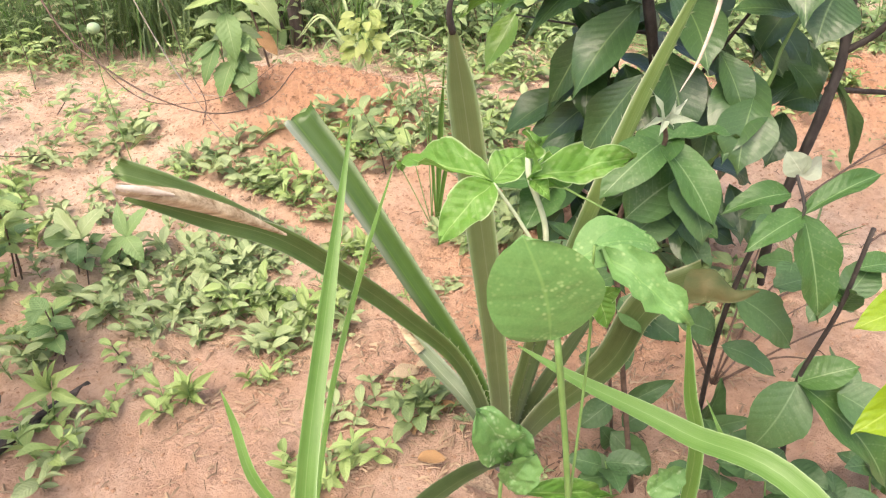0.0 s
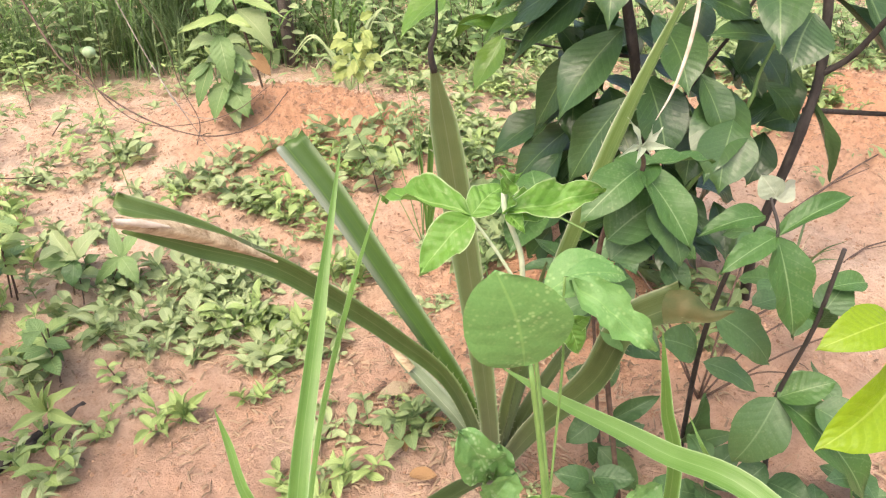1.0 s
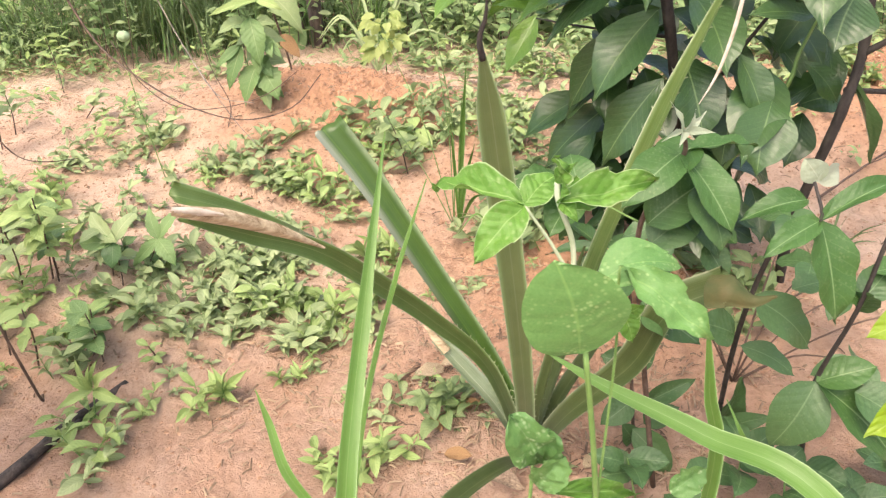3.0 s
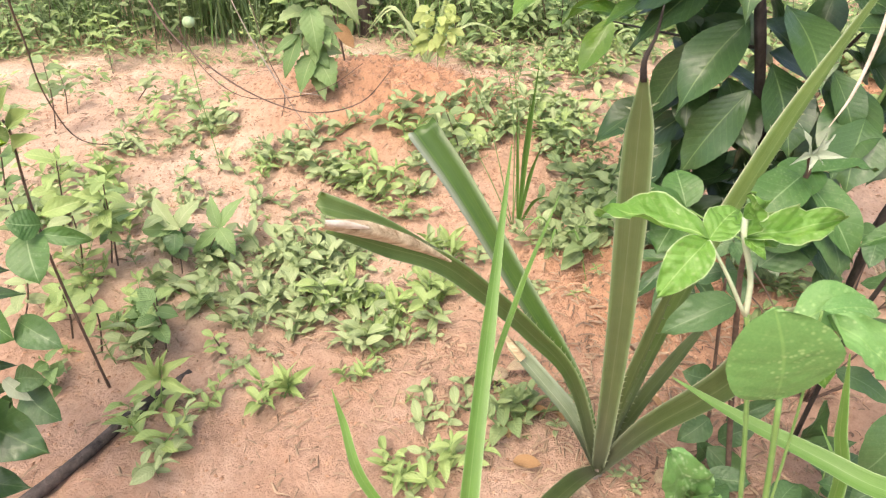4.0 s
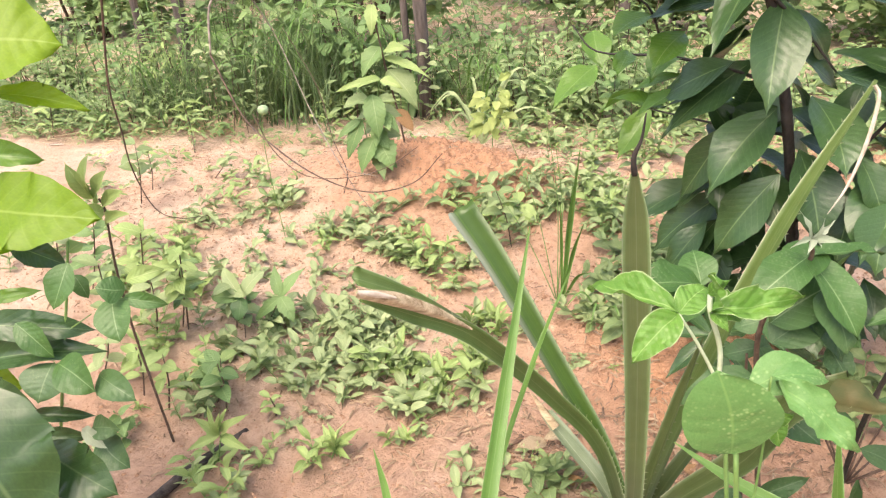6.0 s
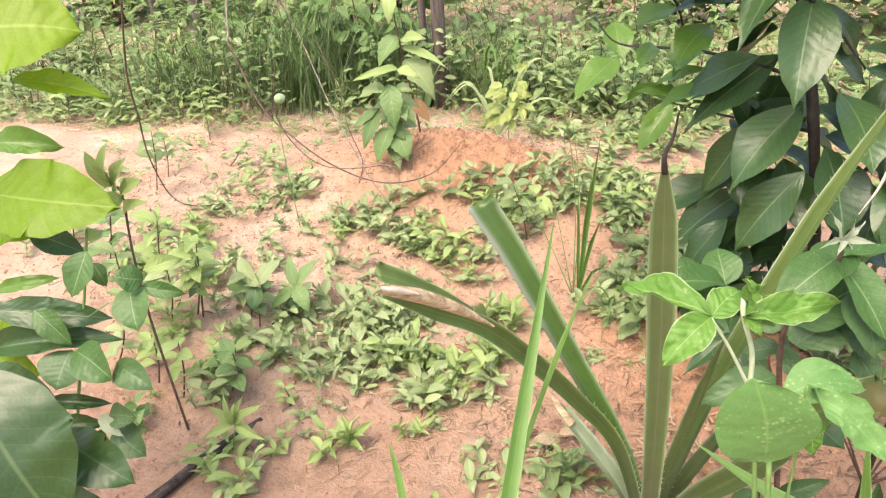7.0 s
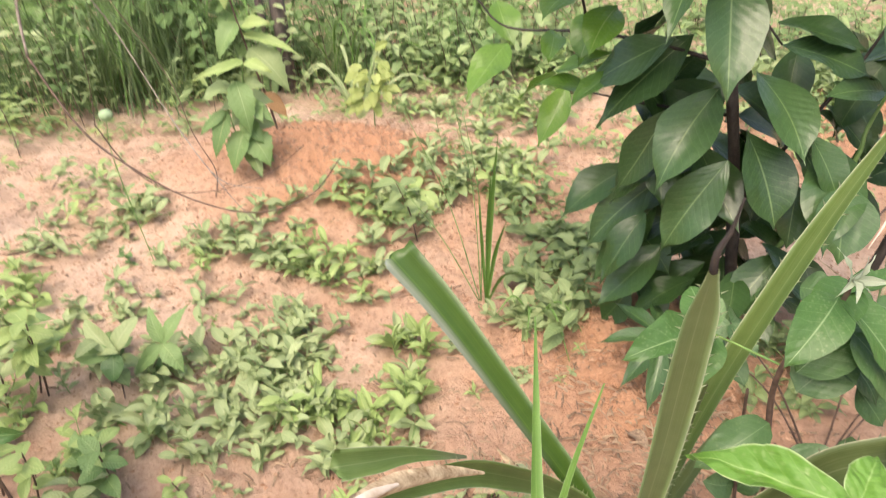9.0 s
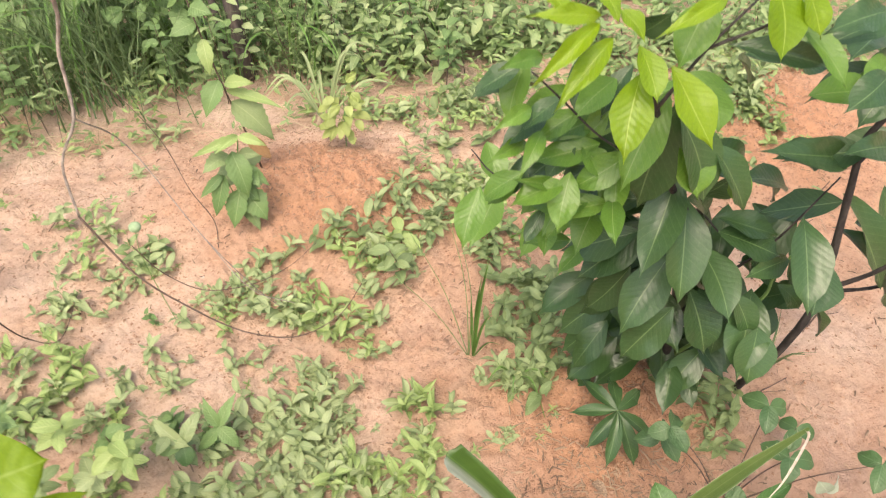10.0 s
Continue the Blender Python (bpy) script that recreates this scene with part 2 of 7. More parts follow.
PALE_STEM = plain_material("downy_pale_stem", (0.36, 0.45, 0.28), (0.54, 0.62, 0.45), 90.0, 0.8, 0.5, 0.001)
STRAW = plain_material("pale_straw", (0.30, 0.24, 0.13), (0.56, 0.48, 0.31), 20.0, 0.8, 0.3, 0.001)
BUD = plain_material("pale_bud", (0.24, 0.36, 0.18), (0.34, 0.46, 0.27), 90.0, 0.7, 0.3, 0.001)
LITTER = plain_material("dry_litter", (0.10, 0.06, 0.04), (0.46, 0.34, 0.22), 12.0, 0.9, 0.4, 0.002)
CLOD = plain_material("soil_crumb", (0.26, 0.14, 0.08), (0.50, 0.32, 0.21), 30.0, 0.95, 0.6, 0.003)

# ---- building blocks ----
def thing(name, at, label, category, group=""):
    ob = new(name)
    ob.location = at
    ob.empty_display_size = 0.02
    return tagged(ob, label, category, group)


def mesh_part(name, mesh, material, parent, label="", m=None):
    ob = new(name, mesh)
    if material and not mesh.materials:
        mesh.materials.append(material)
    if parent is not None:
        ob.parent = parent
    if m is not None:
        ob.matrix_basis = m
    if label:
        ob["label"] = label
    return ob


def build_mesh(name, verts, faces, uvs=None, smooth=True):
    me = bpy.data.meshes.new(name)
    me.from_pydata(verts, [], faces)
    if uvs is not None:
        layer = me.uv_layers.new(name="UVMap")
        loops = np.empty(len(me.loops), dtype=np.int32)
        me.loops.foreach_get("vertex_index", loops)
        layer.data.foreach_set("uv", np.asarray(uvs, dtype=np.float32)[loops].ravel())
    if smooth:
        me.polygons.foreach_set("use_smooth", [True] * len(me.polygons))
    me.update()
    return me


def smooth_line(points, steps=5):
    """Catmull-Rom through the points, as a list of Vectors."""
    p = [Vector(v) for v in points]
    p = [2 * p[0] - p[1]] + p + [2 * p[-1] - p[-2]]
    out = []
    for i in range(1, len(p) - 2):
        for s in range(steps):
            t = s / steps
            out.append(0.5 * (2 * p[i] + (p[i + 1] - p[i - 1]) * t + (2 * p[i - 1] - 5 * p[i] + 4 * p[i + 1] - p[i + 2]) * t * t + (3 * p[i] - p[i - 1] - 3 * p[i + 1] + p[i + 2]) * t ** 3))
    out.append(p[-2])
    return out


def tube_mesh(name, points, r0, r1, sides=6, steps=5, knobs=0.0):
    line = smooth_line(points, steps) if len(points) > 2 else [Vector(points[0]).lerp(Vector(points[1]), i / 4) for i in range(5)]
    verts, faces = [], []
    n = len(line)
    for i, p in enumerate(line):
        d = (line[min(i + 1, n - 1)] - line[max(i - 1, 0)]).normalized()
        a = d.cross(Vector((0.31, 0.95, 0.05))).normalized()
        b = d.cross(a)
        r = r0 + (r1 - r0) * i / (n - 1)
        for k in range(sides):
            q = 2 * math.pi * k / sides
            rr = r * (1 + knobs * noise.noise(Vector((p.x * 40, p.y * 40 + k, p.z * 40))))
            verts.append(p + (a * math.cos(q) + b * math.sin(q)) * rr)
    for i in range(n - 1):
        for k in range(sides):
            k2 = (k + 1) % sides
            faces.append((i * sides + k, i * sides + k2, (i + 1) * sides + k2, (i + 1) * sides + k))
    faces.append(tuple(range(sides))[::-1])
    faces.append(tuple(range((n - 1) * sides, n * sides)))
    return build_mesh(name, verts, faces)


def stem(parent, points, r0, r1, material, name="stem", sides=6, knobs=0.0, label=""):
    """A tube through world points, hung under its thing."""
    o = parent.location
    return mesh_part(name, tube_mesh(name, [Vector(p) - o for p in points], r0, r1, sides, 5, knobs), material, parent, label)


PROFILES = {
    "elliptic": lambda v: math.sin(math.pi * v ** 0.98) ** 0.85 * (1 - 0.12 * v * v) * min(1.0, 0.3 + 4.2 * (1 - v)),
    "lance": lambda v: math.sin(math.pi * v ** 0.8) ** 1.05 * (1 - 0.15 * v),
    "ovate": lambda v: math.sin(math.pi * min(1, v) ** 0.84) ** 0.62 * (1 - 0.14 * v),
    "oval": lambda v: math.sin(math.pi * min(1, v) ** 0.95) ** 0.68 * (1 - 0.1 * v),
    "disc": lambda v: math.sqrt(max(0.0, 1 - (2 * v - 1) ** 2)) * (1 + 0.08 * (0.5 - v)),
    "toothed": lambda v: math.sin(math.pi * min(1, v) ** 0.74) ** 0.85 * (1 - 0.22 * v),
    "round": lambda v: math.sqrt(max(0.0, 1 - (2 * v - 1) ** 2)) * (1 + 0.08 * (0.5 - v)),
}
LEAF_CACHE = {}


def leaf_mesh(shape, material, variant=0, rows=12, columns=4):
    """A leaf of length 1 along y and width 1 along x, bowed and folded in its own way for each variant; the blade starts after a short stalk."""
    key = (shape, material.name, variant)
    if key in LEAF_CACHE:
        return LEAF_CACHE[key]
    rng = random.Random(variant * 77 + len(shape))
    arch, fold, twist = rng.uniform(0.04, 0.15), rng.uniform(0.06, 0.26), rng.uniform(-0.35, 0.35)
    if shape == "disc":
        arch, fold, twist = 0.05, 0.05, 0.1
    if shape == "elliptic":
        fold *= 0.65
    wave, phase, ruffle, bend = rng.uniform(0.01, 0.03), rng.uniform(0, 6), rng.uniform(4, 8), rng.uniform(-0.07, 0.07)
    if shape in ("disc", "crinkled"):
        rows, columns = 16, 8
    if shape == "wavy":
        rows, columns = 26, 6
    if shape == "crumpled":
        rows, columns = 14, 6
    toothed = shape == "toothed"
    prof = PROFILES[{"crinkled": "round", "crumpled": "ovate", "wavy": "oval"}.get(shape, shape)]
    if toothed:
        rows = 15
    if material is SPROUT:
        rows, columns = 16, 6
    peak = max(prof(i / 50) for i in range(51))
    verts, uvs, faces = [], [], []
    for j in range(rows + 1):
        v = j / rows
        if shape in ("disc", "crinkled"):
            v = 0.5 - 0.5 * math.cos(math.pi * v)
        w = 0.5 * prof(v) / peak if 0 < j < rows else 0.012
        if toothed and j % 2:
            w *= 0.85
        for i in range(columns + 1):
            u = 2 * i / columns - 1
            x = u * w
            z = arch * 4 * v * (1 - v) + fold * abs(u) * w + wave * math.sin(ruffle * v * 2 + phase + 2 * u) * abs(u)
            if material is SPROUT:
                z += 0.10 * noise.noise(Vector((u * 2.2, v * 4.5, variant))) + 0.02 * math.sin(16 * v + phase) * abs(u)
            if shape == "crinkled":
                z += 0.13 * noise.noise(Vector((u * 2.6, v * 5, variant)))
                x *= 1 + 0.25 * noise.noise(Vector((v * 9, 2 + u, variant)))
            if shape == "crumpled":
                z += 0.16 * noise.noise(Vector((u * 2.0, v * 4.0, variant + 9)))
                x *= 1 + 0.3 * noise.noise(Vector((v * 7, 4 + u, variant)))
            if shape == "wavy":
                z += 0.014 * abs(u) * math.sin(24 * v + phase + (1.5 if u > 0 else 0))
                x *= 1 + 0.022 * math.sin(30 * v + phase) * abs(u)
            a = twist * (v - 0.3)
            verts.append((x * math.cos(a) - z * 0.4 * math.sin(a) + bend * math.sin(math.pi * v), v - 0.05 * abs(u) * (v > 0.5), z + x * math.sin(a)))
            uvs.append((0.5 + 0.5 * u, v))
    c = columns + 1
    for j in range(rows):
        for i in range(columns):
            faces.append((j * c + i, j * c + i + 1, (j + 1) * c + i + 1, (j + 1) * c + i))
    me = build_mesh("leaf", verts, faces, uvs)
    me.materials.append(material)
    LEAF_CACHE[key] = me
    return me


def leaf_pose(base, tip, width, up=(0, 0, 1), lean=0.0):
    """Lays a unit leaf from base to tip, its face towards up, turned by lean degrees about its length."""
    b, t = Vector(base), Vector(tip)
    y = t - b
    length = y.length
    y.normalize()
    z = Vector(up) - Vector(up).dot(y) * y
    if z.length < 0.05:
        z = Vector((0, -1, 0.2)) - Vector((0, -1, 0.2)).dot(y) * y
    z.normalize()
    x = y.cross(z)
    m = Matrix((x, y, z)).transposed().to_4x4()
    return Matrix.Translation(b) @ m @ Matrix.Rotation(radians(lean), 4, "Y") @ Matrix.Diagonal((width, length, length, 1))


VARIANT = random.Random(5)


def leaf(parent, base, tip, width, shape, material, up=(0, -0.45, 1), lean=0.0, label=""):
    """One leaf between two world points under a thing that stands unturned."""
    m = Matrix.Translation(-parent.location) @ leaf_pose(base, tip, width, up, lean)
    return mesh_part("leaf", leaf_mesh(shape, material, VARIANT.randrange(6)), None, parent, label, m)


def strap_mesh(name, points, widths, normal, channel=0.25, thick=0.0012, spines=0.0, steps=8, cut=False, ragged=0.0):
    """A long thick strap of a leaf along the points, hollowed along its length, with small hooked spines on both edges."""
    line = smooth_line(points, steps)
    n = len(line)
    rng = random.Random(n * 13 + int(abs(line[-1].x) * 1000))
    cols = 6
    verts, uvs, faces = [], [], []
    length = [0.0]
    for a, b in zip(line, line[1:]):
        length.append(length[-1] + (b - a).length)
    rails = []
    for side in (1, -1):
        for i, p in enumerate(line):
            d = (line[min(i + 1, n - 1)] - line[max(i - 1, 0)]).normalized()
            nz = Vector(normal) - Vector(normal).dot(d) * d
            nz.normalize()
            x = d.cross(nz)
            f = i / (n - 1) * (len(widths) - 1)
            k = min(int(f), len(widths) - 2)
            w = widths[k] + (widths[k + 1] - widths[k]) * (f - k)
            for c in range(cols + 1):
                u = 2 * c / cols - 1
                z = channel * w * (u * u - 0.4)
                off = 0.5 * thick * side * (1 - u ** 4)
                push = ragged * rng.uniform(-1, 1) if i == n - 1 else 0
                verts.append(p + x * (u * w * 0.5) + nz * (z + off) + d * push)
                uvs.append((0.5 + 0.5 * u, length[i] / length[-1]))
            if side == 1:
                rails.append((p, x, nz, d, w, length[i]))
    c = cols + 1
    for s in range(2):
        o = s * n * c
        for i in range(n - 1):
            for k in range(cols):
                q = (o + i * c + k, o + i * c + k + 1, o + (i + 1) * c + k + 1, o + (i + 1) * c + k)
                faces.append(q if s == 0 else q[::-1])
    for i in range(n - 1):
        for k in (0, cols):
            q = (i * c + k, (i + 1) * c + k, n * c + (i + 1) * c + k, n * c + i * c + k)
            faces.append(q if k == 0 else q[::-1])
    if cut:
        for k in range(cols):
            faces.append(((n - 1) * c + k, (n - 1) * c + k + 1, n * c + (n - 1) * c + k + 1, n * c + (n - 1) * c + k))
    if spines:
        for side in (-1, 1):
            s = rng.uniform(0, spines)
            while s < length[-1] * 0.98:
                i = max(j for j in range(n) if length[j] <= s)
                p, x, nz, d, w, l0 = rails[i]
                e = p + d * (s - l0) + x * (side * w * 0.5) + nz * (channel * w * 0.6)
                h = rng.uniform(0.0024, 0.0044)
                b = len(verts)
                verts += [e - d * 0.0012, e + d * 0.0012, e + x * side * h + d * h * 0.7, e + nz * 0.0007]
                uvs += [(0.5 + 0.49 * side, 0.5)] * 4
                faces += [(b, b + 1, b + 2), (b, b + 3, b + 2), (b + 1, b + 3, b + 2)]
                s += spines * rng.uniform(0.6, 1.4)
    return build_mesh(name, verts, faces, uvs)


def strap(parent, points, widths, normal, material, name="leaf", label="", **kw):
    o = parent.location
    return mesh_part(name, strap_mesh(name, [Vector(p) - o for p in points], widths, normal, **kw), material, parent, label)


# ---- ground ----
def loose_at(x, y):
    """How much the earth is freshly dug and red: the mound and a few scrapes."""
    a = math.exp(-((x + 0.33) / 0.30) ** 2 - ((y - 2.02) / 0.24) ** 2)
    b = math.exp(-((x - 1.2) / 0.55) ** 2 - ((y - 2.1) / 0.5) ** 2)
    c = 0.8 * math.exp(-((x - 0.25) / 0.35) ** 2 - ((y - 1.25) / 0.22) ** 2)
    d = 0.45 * math.exp(-((x + 0.1) / 0.7) ** 2 - ((y - 1.75) / 0.35) ** 2)
    e = 0.55 * math.exp(-((x - 0.22) / 0.18) ** 2 - ((y - 1.05) / 0.14) ** 2)
    return min(1.0, a + b + c + d + e)


def dark_sand_at(x, y):
    """The sand is darker and redder in the lower part, with a ragged border."""
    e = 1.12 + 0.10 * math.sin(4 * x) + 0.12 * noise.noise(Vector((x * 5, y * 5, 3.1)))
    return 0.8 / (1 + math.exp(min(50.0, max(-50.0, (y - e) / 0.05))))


def ground_z(x, y, fine=True):
    z = -0.04 + 0.065 * (y - 0.8) if y < 1.7 else 0.0185 + 0.02 * (min(y, 6) - 1.7)
    z = max(z, -0.10)
    z += 0.085 * math.exp(-((x + 0.5) / 0.5) ** 2 - ((y - 2.0) / 0.28) ** 2)
    z += 0.055 * math.exp(-((x + 0.38) / 0.28) ** 2 - ((y - 1.98) / 0.26) ** 2)
    z += 0.062 * math.exp(-((x - 0.20) / 0.32) ** 2 - ((y - 1.24) / 0.28) ** 2)
    z += 0.10 * math.exp(-((x - 1.15) / 0.4) ** 2 - ((y - 2.2) / 0.4) ** 2)
    if fine:
        z += 0.022 * noise.fractal(Vector((x * 3.1, y * 3.1, 0.3)), 0.9, 2.0, 3)
        if abs(x) < 3 and -0.5 < y < 5:
            k = loose_at(x, y)
            z += (0.0040 + 0.0016 * k) * noise.fractal(Vector((x * 62, y * 62, 4.1)), 0.8, 2.0, 2)
            z += (0.006 + 0.017 * k) * noise.fractal(Vector((x * 21, y * 21, 1.7)), 0.75, 2.1, 4)
    return z


def build_ground():
    def axis(a, b, step, far):
        inner = list(np.arange(a, b, step))
        out, d, p = [], step, inner[-1]
        while p < far:
            d *= 1.28
            p += d
            out.append(p)
        low, d, p = [], step, inner[0]
        while p > -far:
            d *= 1.28
            p -= d
            low.append(p)
        return low[::-1] + inner + out

    xs, ys = axis(-1.7, 1.7, 0.0064, 300), axis(0.55, 2.5, 0.0064, 300)
    verts = [(x, y, ground_z(x, y)) for y in ys for x in xs]
    w = len(xs)
    faces = [(j * w + i, j * w + i + 1, (j + 1) * w + i + 1, (j + 1) * w + i) for j in range(len(ys) - 1) for i in range(w - 1)]
    me = build_mesh("ground", verts, faces)
    at = me.attributes.new("loose", "FLOAT", "POINT")
    at.data.foreach_set("value", [loose_at(v[0], v[1]) if abs(v[0]) < 4 and -2 < v[1] < 6 else 0.0 for v in verts])
    at = me.attributes.new("dark_sand", "FLOAT", "POINT")
    at.data.foreach_set("value", [dark_sand_at(v[0], v[1]) if v[1] < 2 else 0.0 for v in verts])
    ob = mesh_part("ground", me, SOIL, None)
    return tagged(ob, "pale red sandy soil with a low dug mound", "ground", kind="structure")


build_ground()


def on_ground(x, y, sink=0.003):
    return Vector((x, y, ground_z(x, y) - sink))

# ---- the pineapple plant ----
pine = thing("pineapple_plant", (0.098, 0.785, -0.045), "damaged pineapple plant with spiny grey-green leaves, some torn and dry", "plant")
crown = (0.098, 0.785, -0.03)
upright = strap(pine, [crown, (0.088, 0.735, 0.12), (0.068, 0.655, 0.33), (0.046, 0.585, 0.52), (0.036, 0.553, 0.597)], (0.0170, 0.0219, 0.0237, 0.0251, 0.0256, 0.0205, 0.0056), (-0.1, -0.95, -0.3), PINE_MID, channel=0.22, spines=0.016, label="upright grey-green leaf with a dried tip")
stem(pine, [(0.036, 0.553, 0.595), (0.034, 0.548, 0.61), (0.038, 0.545, 0.625), (0.039, 0.54, 0.645)], 0.0026, 0.0006, DARK_BARK, "leaf_tip", 5, 0.0, "dry dark curled leaf tip").parent = upright
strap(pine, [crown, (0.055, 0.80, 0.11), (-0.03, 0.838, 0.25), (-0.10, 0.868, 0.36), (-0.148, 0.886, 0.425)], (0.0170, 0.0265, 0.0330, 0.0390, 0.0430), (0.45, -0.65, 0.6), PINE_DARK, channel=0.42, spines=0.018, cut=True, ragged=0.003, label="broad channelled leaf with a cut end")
torn = strap(pine, [crown, (0.046, 0.745, 0.162), (-0.016, 0.680, 0.288), (-0.068, 0.610, 0.388), (-0.100, 0.568, 0.442), (-0.135, 0.530, 0.478), (-0.164, 0.492, 0.513)], (0.0160, 0.0179, 0.0190, 0.0194, 0.0184, 0.0150, 0.0062), (0.25, -0.85, 0.6), PINE_LEAF, channel=0.28, spines=0.017, cut=True, ragged=0.004, label="arching leaf, torn and folded at its end")
strap(pine, [(-0.100, 0.575, 0.449), (-0.133, 0.545, 0.486), (-0.154, 0.522, 0.508), (-0.171, 0.505, 0.524)], (0.0020, 0.0090, 0.0150, 0.0170), (0.1, -0.6, 0.8), PINE_LEAF, "torn_flap", channel=0.3, cut=True, ragged=0.004, label="green flap of the torn leaf").parent = torn
strap(pine, [(-0.090, 0.562, 0.447), (-0.116, 0.536, 0.477), (-0.142, 0.506, 0.505), (-0.162, 0.480, 0.524)], (0.0020, 0.0100, 0.0120, 0.0070), (-0.1, -0.9, 0.5), DRY, "dry_fold", channel=-0.5, ragged=0.004, label="dry straw-coloured rolled strip").parent = torn
strap(pine, [(-0.141, 0.503, 0.509), (-0.152, 0.490, 0.518), (-0.163, 0.478, 0.526)], (0.0020, 0.0060, 0.0040), (-0.1, -0.9, 0.5), DRY_WHITE, "dry_end", channel=-0.4, ragged=0.003, label="bleached dry end").parent = torn
short = strap(pine, [crown, (0.06, 0.80, 0.05), (0.012, 0.826, 0.10), (-0.024, 0.845, 0.135)], (0.0170, 0.0240, 0.0230, 0.0190), (0.4, -0.7, 0.6), PINE_PALE, channel=0.5, spines=0.02, cut=True, ragged=0.004, label="short broken leaf with a pale inside")
strap(pine, [(-0.010, 0.834, 0.122), (-0.026, 0.845, 0.140), (-0.044, 0.854, 0.162)], (0.0160, 0.0120, 0.0020), (0.4, -0.7, 0.6), DRY, "dry_end", channel=-0.4, ragged=0.004, label="bleached dry end").parent = short
long_leaf = strap(pine, [crown, (0.125, 0.79, 0.10), (0.165, 0.775, 0.29), (0.213, 0.748, 0.48), (0.258, 0.723, 0.628)], (0.0170, 0.0253, 0.0253, 0.0211, 0.0042), (-0.75, -0.45, 0.35), PINE_LEAF, channel=0.34, spines=0.018, label="long upright leaf with a bleached tip")
strap(pine, [(0.257, 0.7225, 0.624), (0.262, 0.72, 0.612), (0.258, 0.714, 0.575), (0.246, 0.705, 0.535), (0.232, 0.70, 0.508)], (0.0036, 0.0032, 0.0036, 0.0026, 0.0006), (-0.3, -0.9, 0.1), DRY_WHITE, "dry_tip", channel=-0.4, label="hanging bleached leaf tip").parent = long_leaf
leaning = strap(pine, [crown, (0.14, 0.745, 0.09), (0.195, 0.69, 0.215), (0.214, 0.645, 0.320), (0.251, 0.610, 0.373)], (0.0170, 0.0280, 0.0340, 0.0360, 0.0340), (-0.25, -0.55, 0.8), PINE_OLIVE, channel=0.30, spines=0.016, cut=True, ragged=0.005, label="leaning leaf with a shrivelled brown end")
strap(pine, [(0.235, 0.615, 0.366), (0.250, 0.602, 0.373), (0.270, 0.597, 0.365), (0.287, 0.592, 0.373)], (0.0340, 0.0310, 0.0120, 0.0020), (-0.2, -0.6, 0.75), OLIVE_DRY, "dry_end", channel=-0.25, ragged=0.003, label="shrivelled brown leaf end").parent = leaning
strap(pine, [crown, (0.055, 0.70, 0.045), (0.0, 0.59, 0.115), (-0.045, 0.50, 0.135)], (0.0170, 0.0239, 0.0225, 0.0070), (0.0, -0.2, 1.0), PINE_OLIVE, channel=0.3, spines=0.016, label="low leaf spread outward")
strap(pine, [crown, (0.135, 0.80, 0.06), (0.185, 0.815, 0.15), (0.222, 0.83, 0.205)], (0.0170, 0.0229, 0.0176, 0.0053), (-0.6, -0.5, 0.5), PINE_OLIVE, channel=0.35, spines=0.02)
strap(pine, [crown, (0.112, 0.775, 0.10), (0.135, 0.765, 0.24), (0.150, 0.755, 0.33)], (0.0127, 0.0169, 0.0141, 0.0028), (-0.7, -0.6, 0.3), PINE_OLIVE, channel=0.45, spines=0.02, label="narrow young inner leaf")
stem(pine, [(0.098, 0.787, -0.065), (0.098, 0.787, -0.028)], 0.016, 0.010, GREY_BARK, "stalk", 10, 0.3)

# ---- grass blades close to the camera ----
def blade(points, widths, normal, label, material=GRASS, channel=0.18):
    """A single grass shoot: its sheath in the soil and the long blade."""
    ob = thing("grass_shoot", points[0], label, "grass", "single grass shoots")
    strap(ob, points, widths, normal, material, "blade", channel=channel, thick=0.0005)
    p, q = Vector(points[0]), Vector(points[1])
    stem(ob, [p - Vector((0, 0, 0.012)), p.lerp(q, 0.06), p.lerp(q, 0.16)], widths[0] * 0.32, widths[0] * 0.2, PALE_STEM, "sheath", 7)
    return ob


blade([on_ground(-0.085, 0.37), (-0.082, 0.392, 0.12), (-0.072, 0.440, 0.295), (-0.060, 0.530, 0.400), (-0.044, 0.637, 0.514)], (0.010, 0.015, 0.0155, 0.0125, 0.001), (0.3, -0.9, 0.3), "tall bright green grass blade standing upright")
blade([on_ground(-0.092, 0.41), (-0.085, 0.455, 0.16), (-0.068, 0.525, 0.300), (-0.036, 0.565, 0.415), (-0.008, 0.585, 0.494)], (0.005, 0.006, 0.006, 0.005, 0.001), (-0.5, -0.8, 0.2), "thin green grass blade leaning aside")
blade([(-0.180, 0.703, -0.046), (-0.220, 0.720, 0.017), (-0.241, 0.750, 0.075), (-0.256, 0.767, 0.118)], (0.012, 0.014, 0.010, 0.001), (0.2, -0.8, 0.5), "short broad grass blade leaning aside")
blade([on_ground(0.40, 0.22), (0.36, 0.27, 0.20), (0.243, 0.370, 0.368), (0.178, 0.430, 0.375), (0.121, 0.480, 0.374), (0.082, 0.520, 0.374)], (0.010, 0.015, 0.017, 0.015, 0.009, 0.001), (-0.1, -0.6, 0.8), "broad pale green grass blade arching forward")
blade([on_ground(0.21, 0.50), (0.223, 0.500, 0.249), (0.209, 0.505, 0.344), (0.199, 0.510, 0.411)], (0.014, 0.014, 0.010, 0.001), (0.1, -0.95, 0.1), "upright pale grass blade among the legumes")
